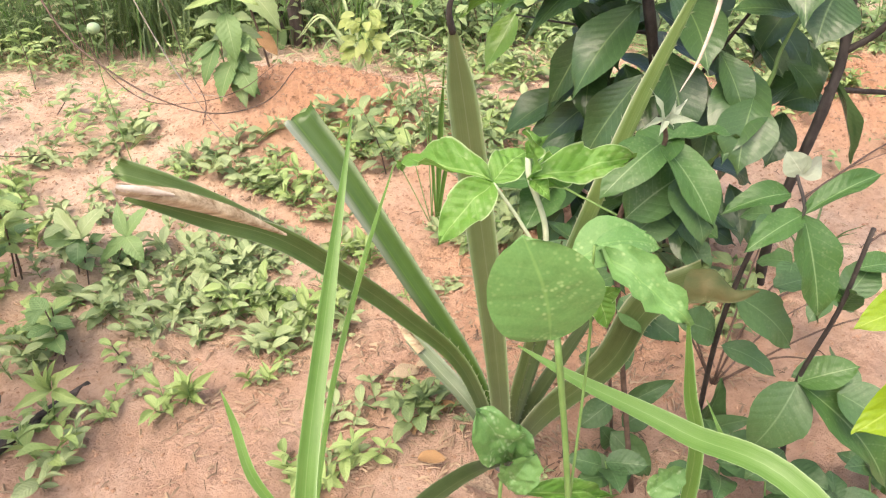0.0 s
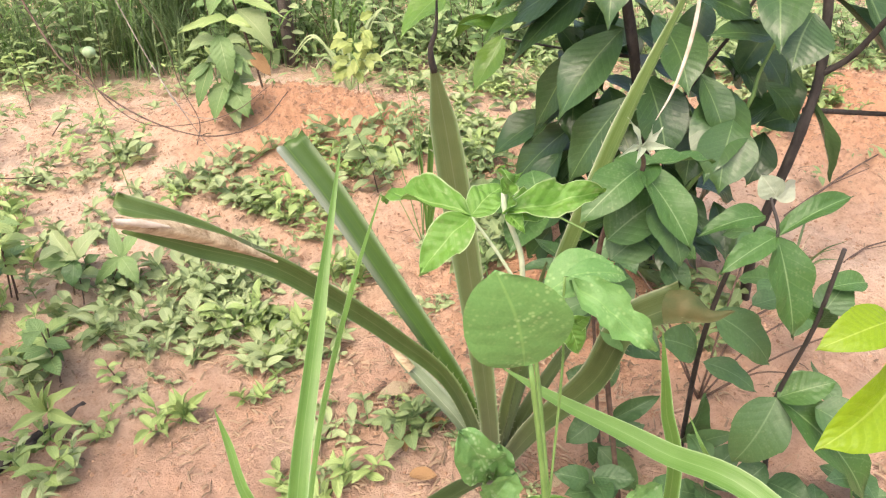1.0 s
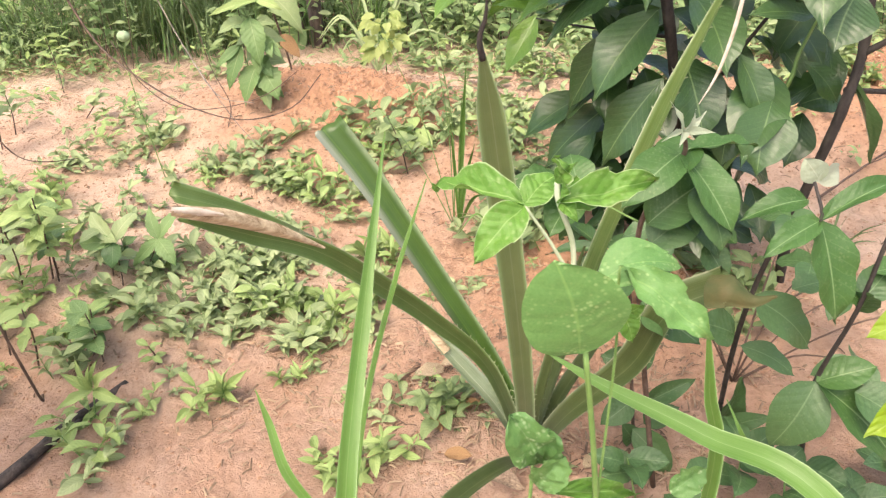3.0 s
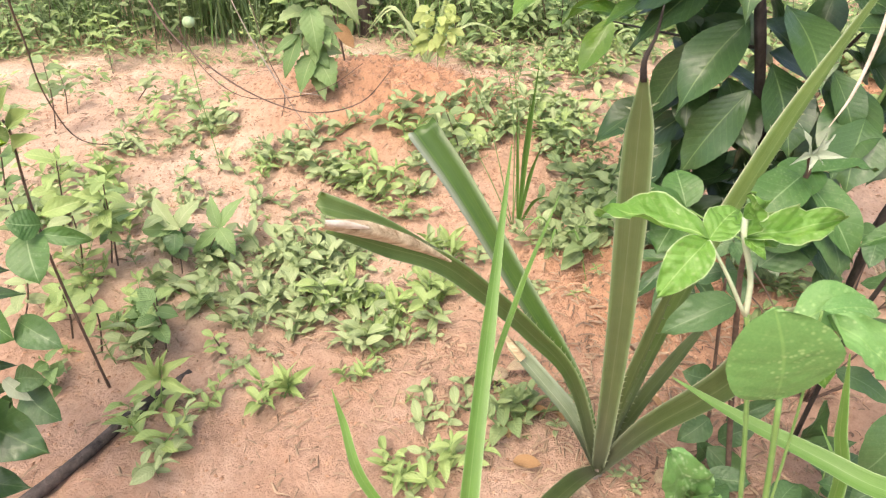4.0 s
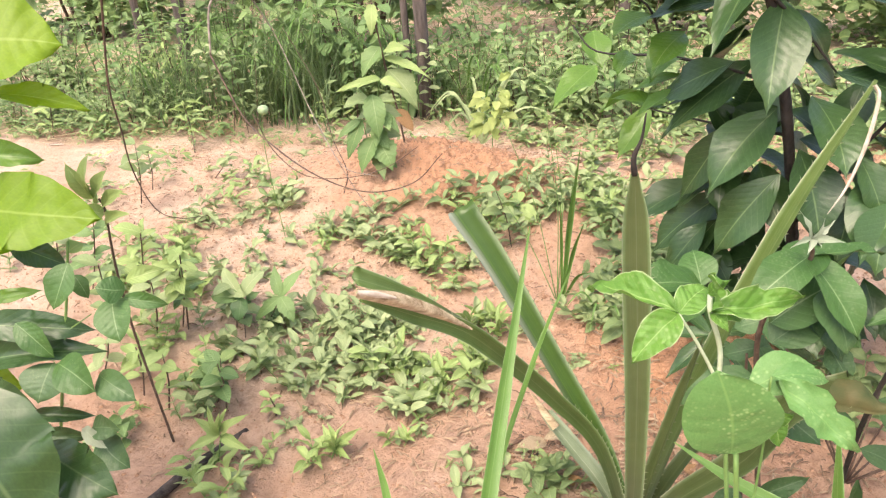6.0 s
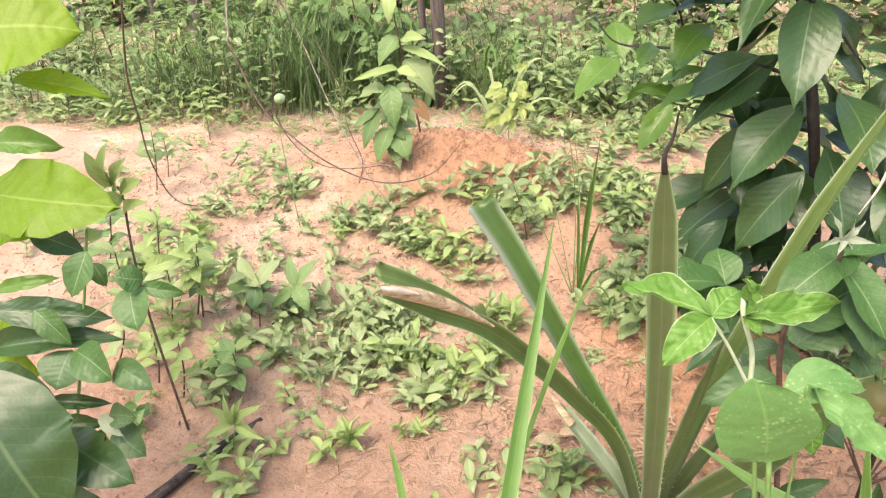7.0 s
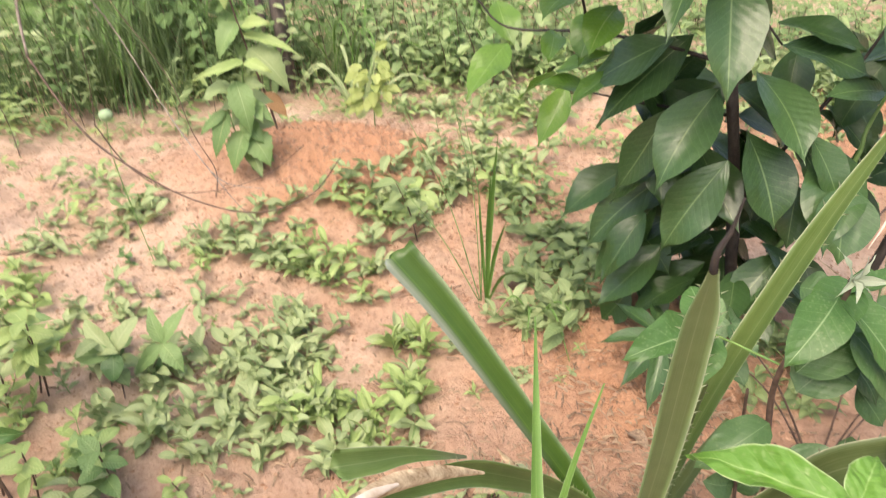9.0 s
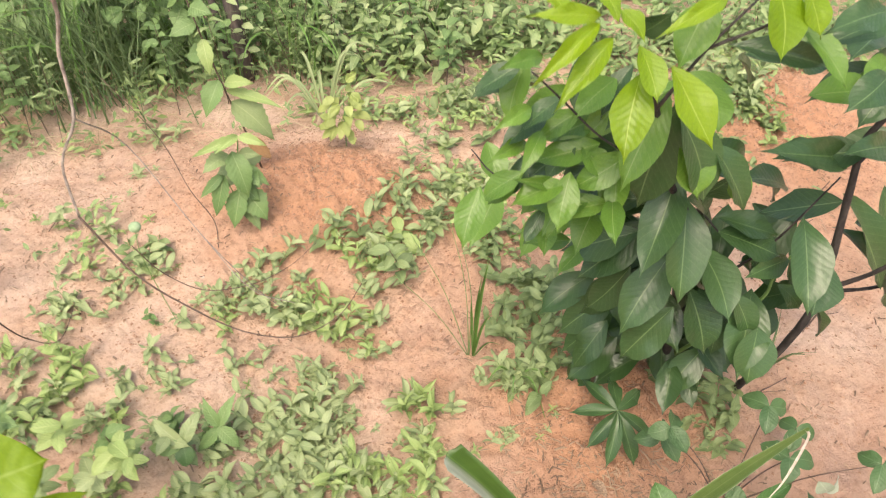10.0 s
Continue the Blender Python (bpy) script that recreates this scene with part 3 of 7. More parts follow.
blade([(0.422, 0.764, -0.043), (0.327, 0.660, 0.129), (0.305, 0.680, 0.174)], (0.005, 0.006, 0.001), (0.3, -0.9, 0.1), "short thin pale grass blade")

# ---- fresh shoot with a spotted round leaf, close to the camera ----
shoot = thing("legume_shoot", on_ground(0.124, 0.40), "fresh bright green legume shoot with downy young leaves", "plant")
J = (0.056, 0.433, 0.547)
tipj = (0.075, 0.435, 0.548)
stem(shoot, [on_ground(0.124, 0.40), (0.117, 0.405, 0.18), (0.106, 0.41, 0.34), (0.093, 0.430, 0.466), (0.086, 0.434, 0.498)], 0.0016, 0.0015, GREEN_STEM)
crest = stem(shoot, [(0.086, 0.434, 0.497), (0.084, 0.436, 0.522), tipj, (0.074, 0.437, 0.559)], 0.0016, 0.0018, PALE_STEM, "stem_top", label="downy whitish young stem")
stalk = stem(shoot, [(0.085, 0.434, 0.498), (0.070, 0.434, 0.525), J], 0.0013, 0.0009, PALE_STEM, "leaf_stalk")
leaf(shoot, J, (0.002, 0.483, 0.535), 0.022, "ovate", SPROUT, (0, -0.5, 1)).parent = stalk
leaf(shoot, J, (0.027, 0.410, 0.523), 0.023, "ovate", SPROUT, (-0.2, -0.8, 0.6)).parent = stalk
leaf(shoot, J, (0.077, 0.455, 0.555), 0.020, "ovate", SPROUT, (-0.4, -0.5, 0.7), 20).parent = stalk
leaf(shoot, tipj, (0.132, 0.448, 0.554), 0.020, "crumpled", SPROUT, (0, -0.7, 0.8)).parent = crest
leaf(shoot, tipj, (0.104, 0.455, 0.543), 0.020, "crumpled", SPROUT, (0.3, -0.6, 0.6)).parent = crest
leaf(shoot, tipj, (0.072, 0.430, 0.578), 0.014, "crumpled", SPROUT, (0.9, -0.5, 0.2), 30, "young folded bright leaf").parent = crest
leaf(shoot, (0.073, 0.437, 0.559), (0.083, 0.430, 0.574), 0.009, "lance", SPROUT, (-0.8, -0.5, 0.3), 20).parent = crest
leaf(shoot, tipj, (0.085, 0.425, 0.540), 0.010, "lance", SPROUT, (0.4, -0.8, 0.3)).parent = crest

spotted = thing("spotted_leaf_plant", on_ground(0.118, 0.37), "slim green stalk with spotted, insect-bitten rounded leaves", "plant")
stem(spotted, [on_ground(0.118, 0.37), (0.112, 0.368, 0.2), (0.095, 0.368, 0.40), (0.083, 0.368, 0.498)], 0.0022, 0.0015, GREEN_STEM)
leaf(spotted, (0.080, 0.366, 0.497), (0.064, 0.360, 0.557), 0.052, "disc", SPOTTED, (0.0, -1.0, 0.12), 0, "round pale-spotted leaf")
leaf(spotted, (0.092, 0.392, 0.522), (0.130, 0.405, 0.533), 0.026, "oval", SPOTTED, (-0.1, -0.5, 0.8))
leaf(spotted, (0.104, 0.385, 0.535), (0.144, 0.366, 0.504), 0.021, "crumpled", SPOTTED, (0.4, -0.8, 0.5))
leaf(spotted, (0.101, 0.388, 0.535), (0.137, 0.400, 0.526), 0.014, "ovate", SPOTTED, (0.1, -0.5, 0.8))
leaf(spotted, (0.101, 0.385, 0.513), (0.109, 0.378, 0.494), 0.014, "ovate", SPROUT, (0.2, -0.9, 0.2))
leaf(spotted, (0.100, 0.385, 0.508), (0.114, 0.380, 0.516), 0.012, "ovate", SPROUT, (0.2, -0.7, 0.5), 30)
stem(spotted, [(0.097, 0.368, 0.38), (0.102, 0.382, 0.480), (0.101, 0.386, 0.512), (0.101, 0.388, 0.535)], 0.0008, 0.0007, GREEN_STEM, "leaf_stalk")

low = thing("crinkled_leaf_plant", on_ground(0.062, 0.44), "low plant with crinkled, spotted dark green leaves", "plant")
stem(low, [on_ground(0.062, 0.44), (0.06, 0.42, 0.2), (0.063, 0.405, 0.375)], 0.0018, 0.0012, GREEN_STEM)
leaf(low, (0.067, 0.405, 0.379), (0.047, 0.400, 0.423), 0.030, "crinkled", CRINKLED, (-0.1, -0.9, 0.5), 0, "crinkled spotted leaf")
leaf(low, (0.063, 0.405, 0.378), (0.073, 0.410, 0.402), 0.026, "crinkled", CRINKLED, (0.3, -0.9, 0.4))
leaf(low, (0.066, 0.395, 0.365), (0.082, 0.395, 0.393), 0.024, "crinkled", CRINKLED, (0.1, -0.9, 0.5))
leaf(low, (0.072, 0.400, 0.355), (0.144, 0.440, 0.304), 0.016, "lance", SPROUT, (0, -0.5, 0.9))
leaf(low, (0.168, 0.440, 0.306), (0.194, 0.450, 0.321), 0.022, "crinkled", CRINKLED, (0, -0.9, 0.5))

# ---- legume thicket beside the pineapple ----
def legume(at, label):
    return thing("legume_plant", at, label, "plant", "legume plants beside the pineapple")


whitej = (0.219, 0.692, 0.485)
lg = legume(on_ground(0.262, 0.74), "legume plant with soft green leaflets and a wilted whitish top")
stem(lg, [on_ground(0.262, 0.74), (0.213, 0.735, 0.258), (0.198, 0.720, 0.375), (0.226, 0.706, 0.452), whitej], 0.0035, 0.002, TWIG, label="brown stem")
for a, b, w, u in ((whitej, (0.227, 0.690, 0.508), 0.007, (0.4, -0.8, 0.2)), (whitej, (0.244, 0.675, 0.490), 0.010, (0.2, -0.8, 0.4)), (whitej, (0.209, 0.665, 0.481), 0.009, (-0.2, -0.9, 0.2)), (whitej, (0.222, 0.670, 0.486), 0.008, (0.3, -0.9, 0.2)), (whitej, (0.194, 0.670, 0.485), 0.007, (-0.6, -0.7, 0.2)), (whitej, (0.206, 0.700, 0.512), 0.008, (0.6, -0.7, 0.2)), (whitej, (0.240, 0.700, 0.502), 0.008, (0.2, -0.9, 0.2))):
    leaf(lg, a, b, w * 0.8, "lance", WILTED, u, 0, "wilted whitish leaflet")
tj = (0.225, 0.708, 0.458)
leaf(lg, tj, (0.163, 0.665, 0.422), 0.044, "ovate", LEGUME, (-0.2, -0.6, 0.8))
leaf(lg, tj, (0.269, 0.660, 0.393), 0.044, "ovate", LEGUME, (0.4, -0.7, 0.6))
leaf(lg, tj, (0.310, 0.740, 0.450), 0.022, "ovate", LEGUME, (0, -0.15, 1.0))
tj2 = (0.138, 0.745, 0.402)
leaf(lg, tj2, (0.133, 0.790, 0.425), 0.042, "ovate", LEGUME, (0, -0.6, 0.8))
leaf(lg, tj2, (0.103, 0.700, 0.373), 0.044, "ovate", LEGUME, (-0.3, -0.6, 0.7))
leaf(lg, tj2, (0.042, 0.700, 0.415), 0.042, "ovate", LEGUME, (0, -0.3, 1))
stem(lg, [tj2, (0.165, 0.740, 0.388), (0.200, 0.720, 0.376)], 0.0013, 0.0013, GREEN_STEM, "leaf_stalk")
leaf(lg, (0.210, 0.740, 0.448), (0.234, 0.720, 0.450), 0.04, "ovate", LEGUME_DARK)
leaf(lg, (0.243, 0.720, 0.462), (0.188, 0.690, 0.431), 0.042, "ovate", LEGUME, (-0.2, -0.6, 0.8))
leaf(lg, (0.199, 0.700, 0.386), (0.262, 0.720, 0.426), 0.05, "ovate", LEGUME, (0.2, -0.5, 0.8))
leaf(lg, (0.240, 0.700, 0.425), (0.262, 0.660, 0.376), 0.05, "ovate", LEGUME_DARK, (0.2, -0.6, 0.8))
leaf(lg, (0.204, 0.700, 0.363), (0.265, 0.720, 0.407), 0.05, "ovate", LEGUME_DARK, (0.0, -0.5, 0.9))
leaf(lg, (0.200, 0.690, 0.300), (0.251, 0.640, 0.281), 0.05, "ovate", LEGUME_DARK, (0.0, -0.4, 0.9))
leaf(lg, (0.199, 0.720, 0.307), (0.121, 0.700, 0.276), 0.04, "ovate", LEGUME_DARK, (0.0, -0.4, 0.9))
leaf(lg, (0.241, 0.720, 0.392), (0.268, 0.680, 0.355), 0.038, "ovate", LEGUME_DARK, (0.2, -0.7, 0.6))
leaf(lg, (0.290, 0.700, 0.362), (0.223, 0.730, 0.392), 0.024, "ovate", LEGUME)
leaf(lg, (0.259, 0.700, 0.363), (0.280, 0.680, 0.331), 0.030, "ovate", LEGUME_DARK, (0.2, -0.9, 0.4))

lg = legume(on_ground(0.40, 0.83), "legume plant on a thin dark stem with holed leaflets")
j3 = (0.356, 0.681, 0.397)
stem(lg, [(0.370, 0.834, -0.037), (0.328, 0.740, 0.202), (0.320, 0.698, 0.330), (0.331, 0.690, 0.374), j3, (0.355, 0.707, 0.425)], 0.0034, 0.0014, DARK_BARK, "stem", 6, 0.0, "thin dark stem")
leaf(lg, j3, (0.292, 0.646, 0.377), 0.027, "ovate", LEGUME, (-0.2, -0.6, 0.8))
leaf(lg, j3, (0.375, 0.642, 0.302), 0.050, "ovate", LEGUME, (0.3, -0.9, 0.3), 0, "leaflet with small insect holes")
leaf(lg, j3, (0.436, 0.707, 0.426), 0.023, "ovate", LEGUME, (0, -0.3, 1))
leaf(lg, (0.353, 0.707, 0.406), (0.283, 0.690, 0.393), 0.027, "ovate", LEGUME, (-0.1, -0.5, 0.9))
leaf(lg, (0.374, 0.733, 0.413), (0.357, 0.742, 0.435), 0.027, "ovate", WILTED, (-0.3, -0.9, 0.2), 0, "upturned leaflet showing its pale underside")
leaf(lg, (0.371, 0.733, 0.413), (0.399, 0.751, 0.422), 0.023, "ovate", WILTED, (0.2, -0.9, 0.2))
leaf(lg, (0.320, 0.706, 0.293), (0.390, 0.697, 0.228), 0.047, "ovate", LEGUME_DARK, (0.2, -0.7, 0.6))
leaf(lg, (0.335, 0.740, 0.201), (0.390, 0.709, 0.180), 0.031, "ovate", LEGUME_DARK, (0.1, -0.5, 0.9))
leaf(lg, (0.323, 0.735, 0.222), (0.274, 0.728, 0.245), 0.045, "ovate", LEGUME_DARK, (0.0, -0.6, 0.8))
leaf(lg, (0.359, 0.808, 0.010), (0.365, 0.780, 0.120), 0.032, "ovate", LEGUME_DARK, (0.1, -0.9, 0.4))
leaf(lg, (0.358, 0.785, 0.022), (0.403, 0.753, 0.077), 0.027, "ovate", LEGUME_DARK, (0.1, -0.6, 0.8))
leaf(lg, (0.381, 0.747, 0.274), (0.427, 0.765, 0.273), 0.027, "ovate", LEGUME_DARK)

lg = legume(on_ground(0.43, 0.72), "legume plant on a tall dark bent stem with broad leaflets")
stem(lg, [(0.455, 0.700, -0.089), (0.429, 0.707, 0.020), (0.412, 0.701, 0.113), (0.404, 0.693, 0.190), (0.409, 0.670, 0.297), (0.413, 0.664, 0.391)], 0.0036, 0.0022, DARK_BARK, "stem", 6, 0.0, "tall dark bent stem")
j4 = (0.401, 0.687, 0.192)
leaf(lg, j4, (0.358, 0.669, 0.111), 0.061, "ovate", LEGUME_DARK, (-0.1, -0.7, 0.7))
leaf(lg, j4, (0.459, 0.681, 0.218), 0.038, "ovate", LEGUME, (0.1, -0.4, 0.9))
leaf(lg, j4, (0.508, 0.640, 0.066), 0.063, "ovate", LEGUME, (0.2, -0.6, 0.7))
leaf(lg, (0.434, 0.669, 0.193), (0.481, 0.636, 0.174), 0.054, "ovate", LEGUME_DARK, (0.2, -0.6, 0.7))
leaf(lg, (0.415, 0.676, 0.307), (0.377, 0.691, 0.315), 0.027, "ovate", LEGUME)
leaf(lg, (0.415, 0.676, 0.307), (0.454, 0.707, 0.333), 0.036, "ovate", LEGUME_DARK)
leaf(lg, (0.418, 0.681, 0.290), (0.411, 0.655, 0.328), 0.027, "ovate", LEGUME_DARK)
leaf(lg, (0.426, 0.690, 0.332), (0.475, 0.707, 0.326), 0.027, "ovate", LEGUME)
leaf(lg, (0.413, 0.694, 0.083), (0.369, 0.682, 0.050), 0.036, "ovate", LEGUME_DARK)
leaf(lg, (0.425, 0.702, 0.046), (0.460, 0.662, 0.051), 0.045, "ovate", LEGUME_DARK)

lg = legume(on_ground(0.225, 0.80), "small legume plant with rounded dull green leaflets")
stem(lg, [(0.252, 0.817, -0.039), (0.233, 0.800, 0.092), (0.217, 0.790, 0.218), (0.207, 0.780, 0.296)], 0.0026, 0.0016, TWIG)
for p, q, w, u, m in (((0.230, 0.800, 0.120), (0.256, 0.800, 0.164), 0.032, (0, -0.6, 0.8), LEGUME_DARK), ((0.250, 0.780, 0.078), (0.309, 0.780, 0.118), 0.026, (0, -0.7, 0.7), LEGUME_DARK), ((0.233, 0.790, 0.071), (0.190, 0.770, 0.047), 0.036, (-0.2, -0.7, 0.7), LEGUME_DARK), ((0.226, 0.800, 0.130), (0.188, 0.800, 0.140), 0.036, (-0.2, -0.7, 0.7), LEGUME_DARK), ((0.239, 0.790, 0.020), (0.290, 0.760, -0.035), 0.042, (0.1, -0.8, 0.6), LEGUME_DARK), ((0.247, 0.800, -0.011), (0.223, 0.790, 0.031), 0.03, (0, -0.7, 0.7), LEGUME_DARK), ((0.256, 0.800, 0.021), (0.302, 0.800, 0.050), 0.034, (0, -0.7, 0.7), LEGUME_DARK), ((0.213, 0.720, 0.032), (0.166, 0.720, 0.048), 0.03, (0, -0.7, 0.7), LEGUME_DARK), ((0.225, 0.740, 0.028), (0.257, 0.720, 0.019), 0.014, (0, -0.8, 0.6), YELLOWISH)):
    leaf(lg, p, q, w, "ovate", m, u)

under = legume(on_ground(0.42, 0.92), "dense low legume with dull green shaded leaflets")
root = on_ground(0.42, 0.92)
rng = random.Random(17)
for i in range(7):
    top = root + Vector((rng.uniform(-0.16, 0.26), rng.uniform(-0.10, 0.10), rng.uniform(0.10, 0.26)))
    stem(under, [root, root.lerp(top, 0.5) + Vector((0, 0, 0.03)), top], 0.0018, 0.001, TWIG)
    for k in range(3):
        a = 2.1 * k + i
        tip = top + Vector((math.cos(a) * 0.7, math.sin(a) * 0.7, -0.35)) * rng.uniform(0.055, 0.08)
        leaf(under, top, tip, 0.036, "ovate", LEGUME_DARK, (math.cos(a) * 0.2, -0.5, 0.8))
near = thing("seedling", on_ground(0.42, 0.40), "seedling with large yellow-green young leaves", "plant")
stem(near, [on_ground(0.42, 0.40), (0.40, 0.42, 0.25), (0.337, 0.460, 0.420)], 0.003, 0.002, GREEN_STEM)
leaf(near, (0.327, 0.460, 0.454), (0.269, 0.440, 0.446), 0.030, "ovate", TREE_YOUNG, (0, -0.5, 0.9))
leaf(near, (0.342, 0.460, 0.429), (0.261, 0.400, 0.401), 0.055, "ovate", TREE_YOUNG, (0.1, -0.9, 0.4))

# ---- the young dark-leaved tree ----
tree = thing("young_tree", on_ground(0.415, 1.225, 0.006), "young tree with long dark glossy leaves and a bright new shoot", "tree")
stem(tree, [on_ground(0.415, 1.225, 0.01), (0.385, 1.20, 0.2), (0.335, 1.16, 0.42), (0.275, 1.12, 0.62), (0.205, 1.08, 0.76), (0.115, 1.035, 0.972)], 0.011, 0.004, DARK_BARK, "trunk", 9, 0.25)


def tl(base, tip, width=0.076, up=(0, -0.6, 0.75), material=None, lean=0.0, shape="elliptic"):
    return leaf(tree, base, tip, width, shape, material or TREE_LEAF, up, lean)


# the large hanging leaves of the middle whorls
tl((0.283, 1.130, 0.655), (0.256, 1.030, 0.515), 0.078, (0.1, -0.8, 0.5))
tl((0.352, 1.160, 0.512), (0.382, 1.048, 0.418), 0.084, (0.25, -0.6, 0.7))
tl((0.307, 1.165, 0.490), (0.206, 1.100, 0.366), 0.080, (-0.25, -0.7, 0.7))
tl((0.272, 1.190, 0.560), (0.142, 1.190, 0.432), 0.076, (-0.3, -0.55, 0.75))
tl((0.314, 1.120, 0.401), (0.234, 1.128, 0.254), 0.076, (-0.3, -0.75, 0.6))
tl((0.337, 1.129, 0.438), (0.370, 1.064, 0.310), 0.080, (0.15, -0.75, 0.6))
tl((0.472, 1.130, 0.406), (0.402, 1.000, 0.304), 0.084, (0.0, -0.55, 0.8))
tl((0.500, 1.115, 0.590), (0.466, 0.985, 0.492), 0.078, (0.1, -0.5, 0.8))
tl((0.376, 1.151, 0.548), (0.486, 1.105, 0.506), 0.066, (0.1, -0.4, 0.9))
tl((0.245, 1.180, 0.460), (0.188, 1.215, 0.318), 0.060, (-0.4, -0.7, 0.5))
tl((0.270, 1.240, 0.325), (0.155, 1.262, 0.190), 0.070, (-0.4, -0.65, 0.6))
tl((0.268, 1.245, 0.280), (0.174, 1.268, 0.116), 0.066, (-0.4, -0.65, 0.6))
tl((0.438, 1.150, 0.222), (0.344, 1.105, 0.130), 0.066, (-0.1, -0.6, 0.8))
tl((0.250, 1.120, 0.728), (0.172, 1.026, 0.590), 0.064, (-0.5, -0.75, 0.4))
tl((0.185, 1.060, 0.880), (0.172, 1.080, 0.690), 0.076, (-0.3, -0.75, 0.5))
tl((0.185, 1.050, 0.870), (0.238, 1.020, 0.735), 0.070, (0.3, -0.75, 0.6))
tl((0.241, 1.050, 0.822), (0.306, 1.020, 0.712), 0.050, (0.4, -0.65, 0.6))
tl((0.552, 1.115, 0.400), (0.502, 1.165, 0.330), 0.056, (0.1, -0.5, 0.8), TREE_OLD)
tl((0.540, 1.090, 0.735), (0.420, 1.120, 0.712), 0.060, (0, -0.4, 0.9))
tl((0.562, 1.080, 0.410), (0.640, 1.100, 0.262), 0.022, (0.6, -0.8, 0.2))
tl((0.563, 1.120, 0.627), (0.690, 1.070, 0.420), 0.080, (0.2, -0.55, 0.8))
tl((0.588, 1.130, 0.540), (0.780, 1.110, 0.310), 0.066, (0.4, -0.4, 0.8), TREE_OLD)
tl((0.530, 1.115, 0.715), (0.471, 1.110, 0.714), 0.050, (0, -0.5, 0.9))
tl((0.560, 1.120, 0.825), (0.500, 1.090, 0.780), 0.050, (-0.2, -0.6, 0.8))
tl((0.300, 1.120, 0.905), (0.449, 1.120, 0.864), 0.048, (0, -0.35, 0.9))
tl((0.500, 1.110, 0.935), (0.400, 1.100, 0.915), 0.050, (0, -0.4, 0.9))
tl((0.437, 1.200, 0.408), (0.479, 1.140, 0.317), 0.056, (0.3, -0.7, 0.6))
tl((0.480, 1.200, 0.445), (0.536, 1.140, 0.376), 0.040, (0.3, -0.7, 0.6))
tl((0.580, 1.200, 0.427), (0.583, 1.140, 0.345), 0.040, (0.3, -0.7, 0.6), TREE_OLD)
tl((0.300, 1.130, 0.655), (0.335, 1.090, 0.735), 0.060, (0.2, -0.7, 0.6))
tl((0.370, 1.160, 0.575), (0.485, 1.130, 0.536), 0.052, (0.1, -0.4, 0.9), TREE_OLD)
tl((0.520, 1.200, 0.585), (0.392, 1.160, 0.650), 0.058, (0, -0.4, 0.9))
tl((0.510, 1.150, 0.690), (0.395, 1.110, 0.728), 0.060, (0, -0.5, 0.8))
# lower leaves between the trunk and the side branch
for b, q, w, m in (((0.408, 1.100, 0.441), (0.449, 1.060, 0.348), 0.050, TREE_LEAF), ((0.454, 1.060, 0.383), (0.427, 1.000, 0.292), 0.088, TREE_LEAF), ((0.604, 1.160, 0.350), (0.518, 1.130, 0.347), 0.058, TREE_LEAF),
                   ((0.515, 1.120, 0.419), (0.569, 1.100, 0.358), 0.040, TREE_OLD), ((0.513, 1.120, 0.484), (0.402, 1.080, 0.497), 0.042, TREE_LEAF), ((0.535, 1.060, 0.528), (0.492, 1.000, 0.464), 0.084, TREE_LEAF),
                   ((0.369, 1.140, 0.419), (0.383, 1.080, 0.326), 0.068, TREE_LEAF), ((0.433, 1.140, 0.346), (0.413, 1.100, 0.260), 0.057, TREE_LEAF), ((0.548, 1.160, 0.326), (0.518, 1.120, 0.248), 0.060, TREE_OLD),
                   ((0.410, 1.200, 0.443), (0.461, 1.160, 0.374), 0.049, TREE_OLD), ((0.516, 1.200, 0.387), (0.446, 1.160, 0.452), 0.045, TREE_OLD)):
    tl(b, q, w, (0.1, -0.7, 0.65), m)
stem(tree, [(0.400, 1.215, 0.10), (0.491, 1.130, 0.356), (0.509, 1.130, 0.429), (0.528, 1.130, 0.488)], 0.0045, 0.002, GREEN_STEM, "twig")
# leaves of the twigs on the mound side
tl((0.045, 1.385, 0.515), (-0.035, 1.285, 0.455), 0.062, (-0.3, -0.75, 0.6), TREE_MID)
tl((0.040, 1.470, 0.565), (0.058, 1.390, 0.505), 0.056, (0.1, -0.7, 0.6), TREE_MID)
tl((0.150, 1.405, 0.435), (0.090, 1.355, 0.340), 0.052, (-0.2, -0.7, 0.6), TREE_MID)
tl((0.180, 1.320, 0.570), (0.122, 1.225, 0.515), 0.060, (-0.1, -0.6, 0.8), TREE_MID)
tl((0.190, 1.248, 0.525), (0.050, 1.312, 0.446), 0.040, (-0.1, -0.25, 1), TREE_MID)
tl((0.113, 1.200, 0.626), (0.052, 1.140, 0.600), 0.050, (0, -0.4, 0.9), TREE_MID)
tl((0.166, 1.200, 0.600), (0.114, 1.140, 0.550), 0.054, (0, -0.6, 0.8), TREE_MID)
tl((0.165, 1.210, 0.508), (0.098, 1.170, 0.474), 0.036, (0, -0.3, 0.9), TREE_MID)
tl((0.085, 1.215, 0.570), (0.064, 1.150, 0.543), 0.034, (0, -0.6, 0.8), TREE_MID)
tl((0.155, 1.260, 0.470), (0.060, 1.250, 0.486), 0.044, (0, -0.4, 0.9), TREE_MID)
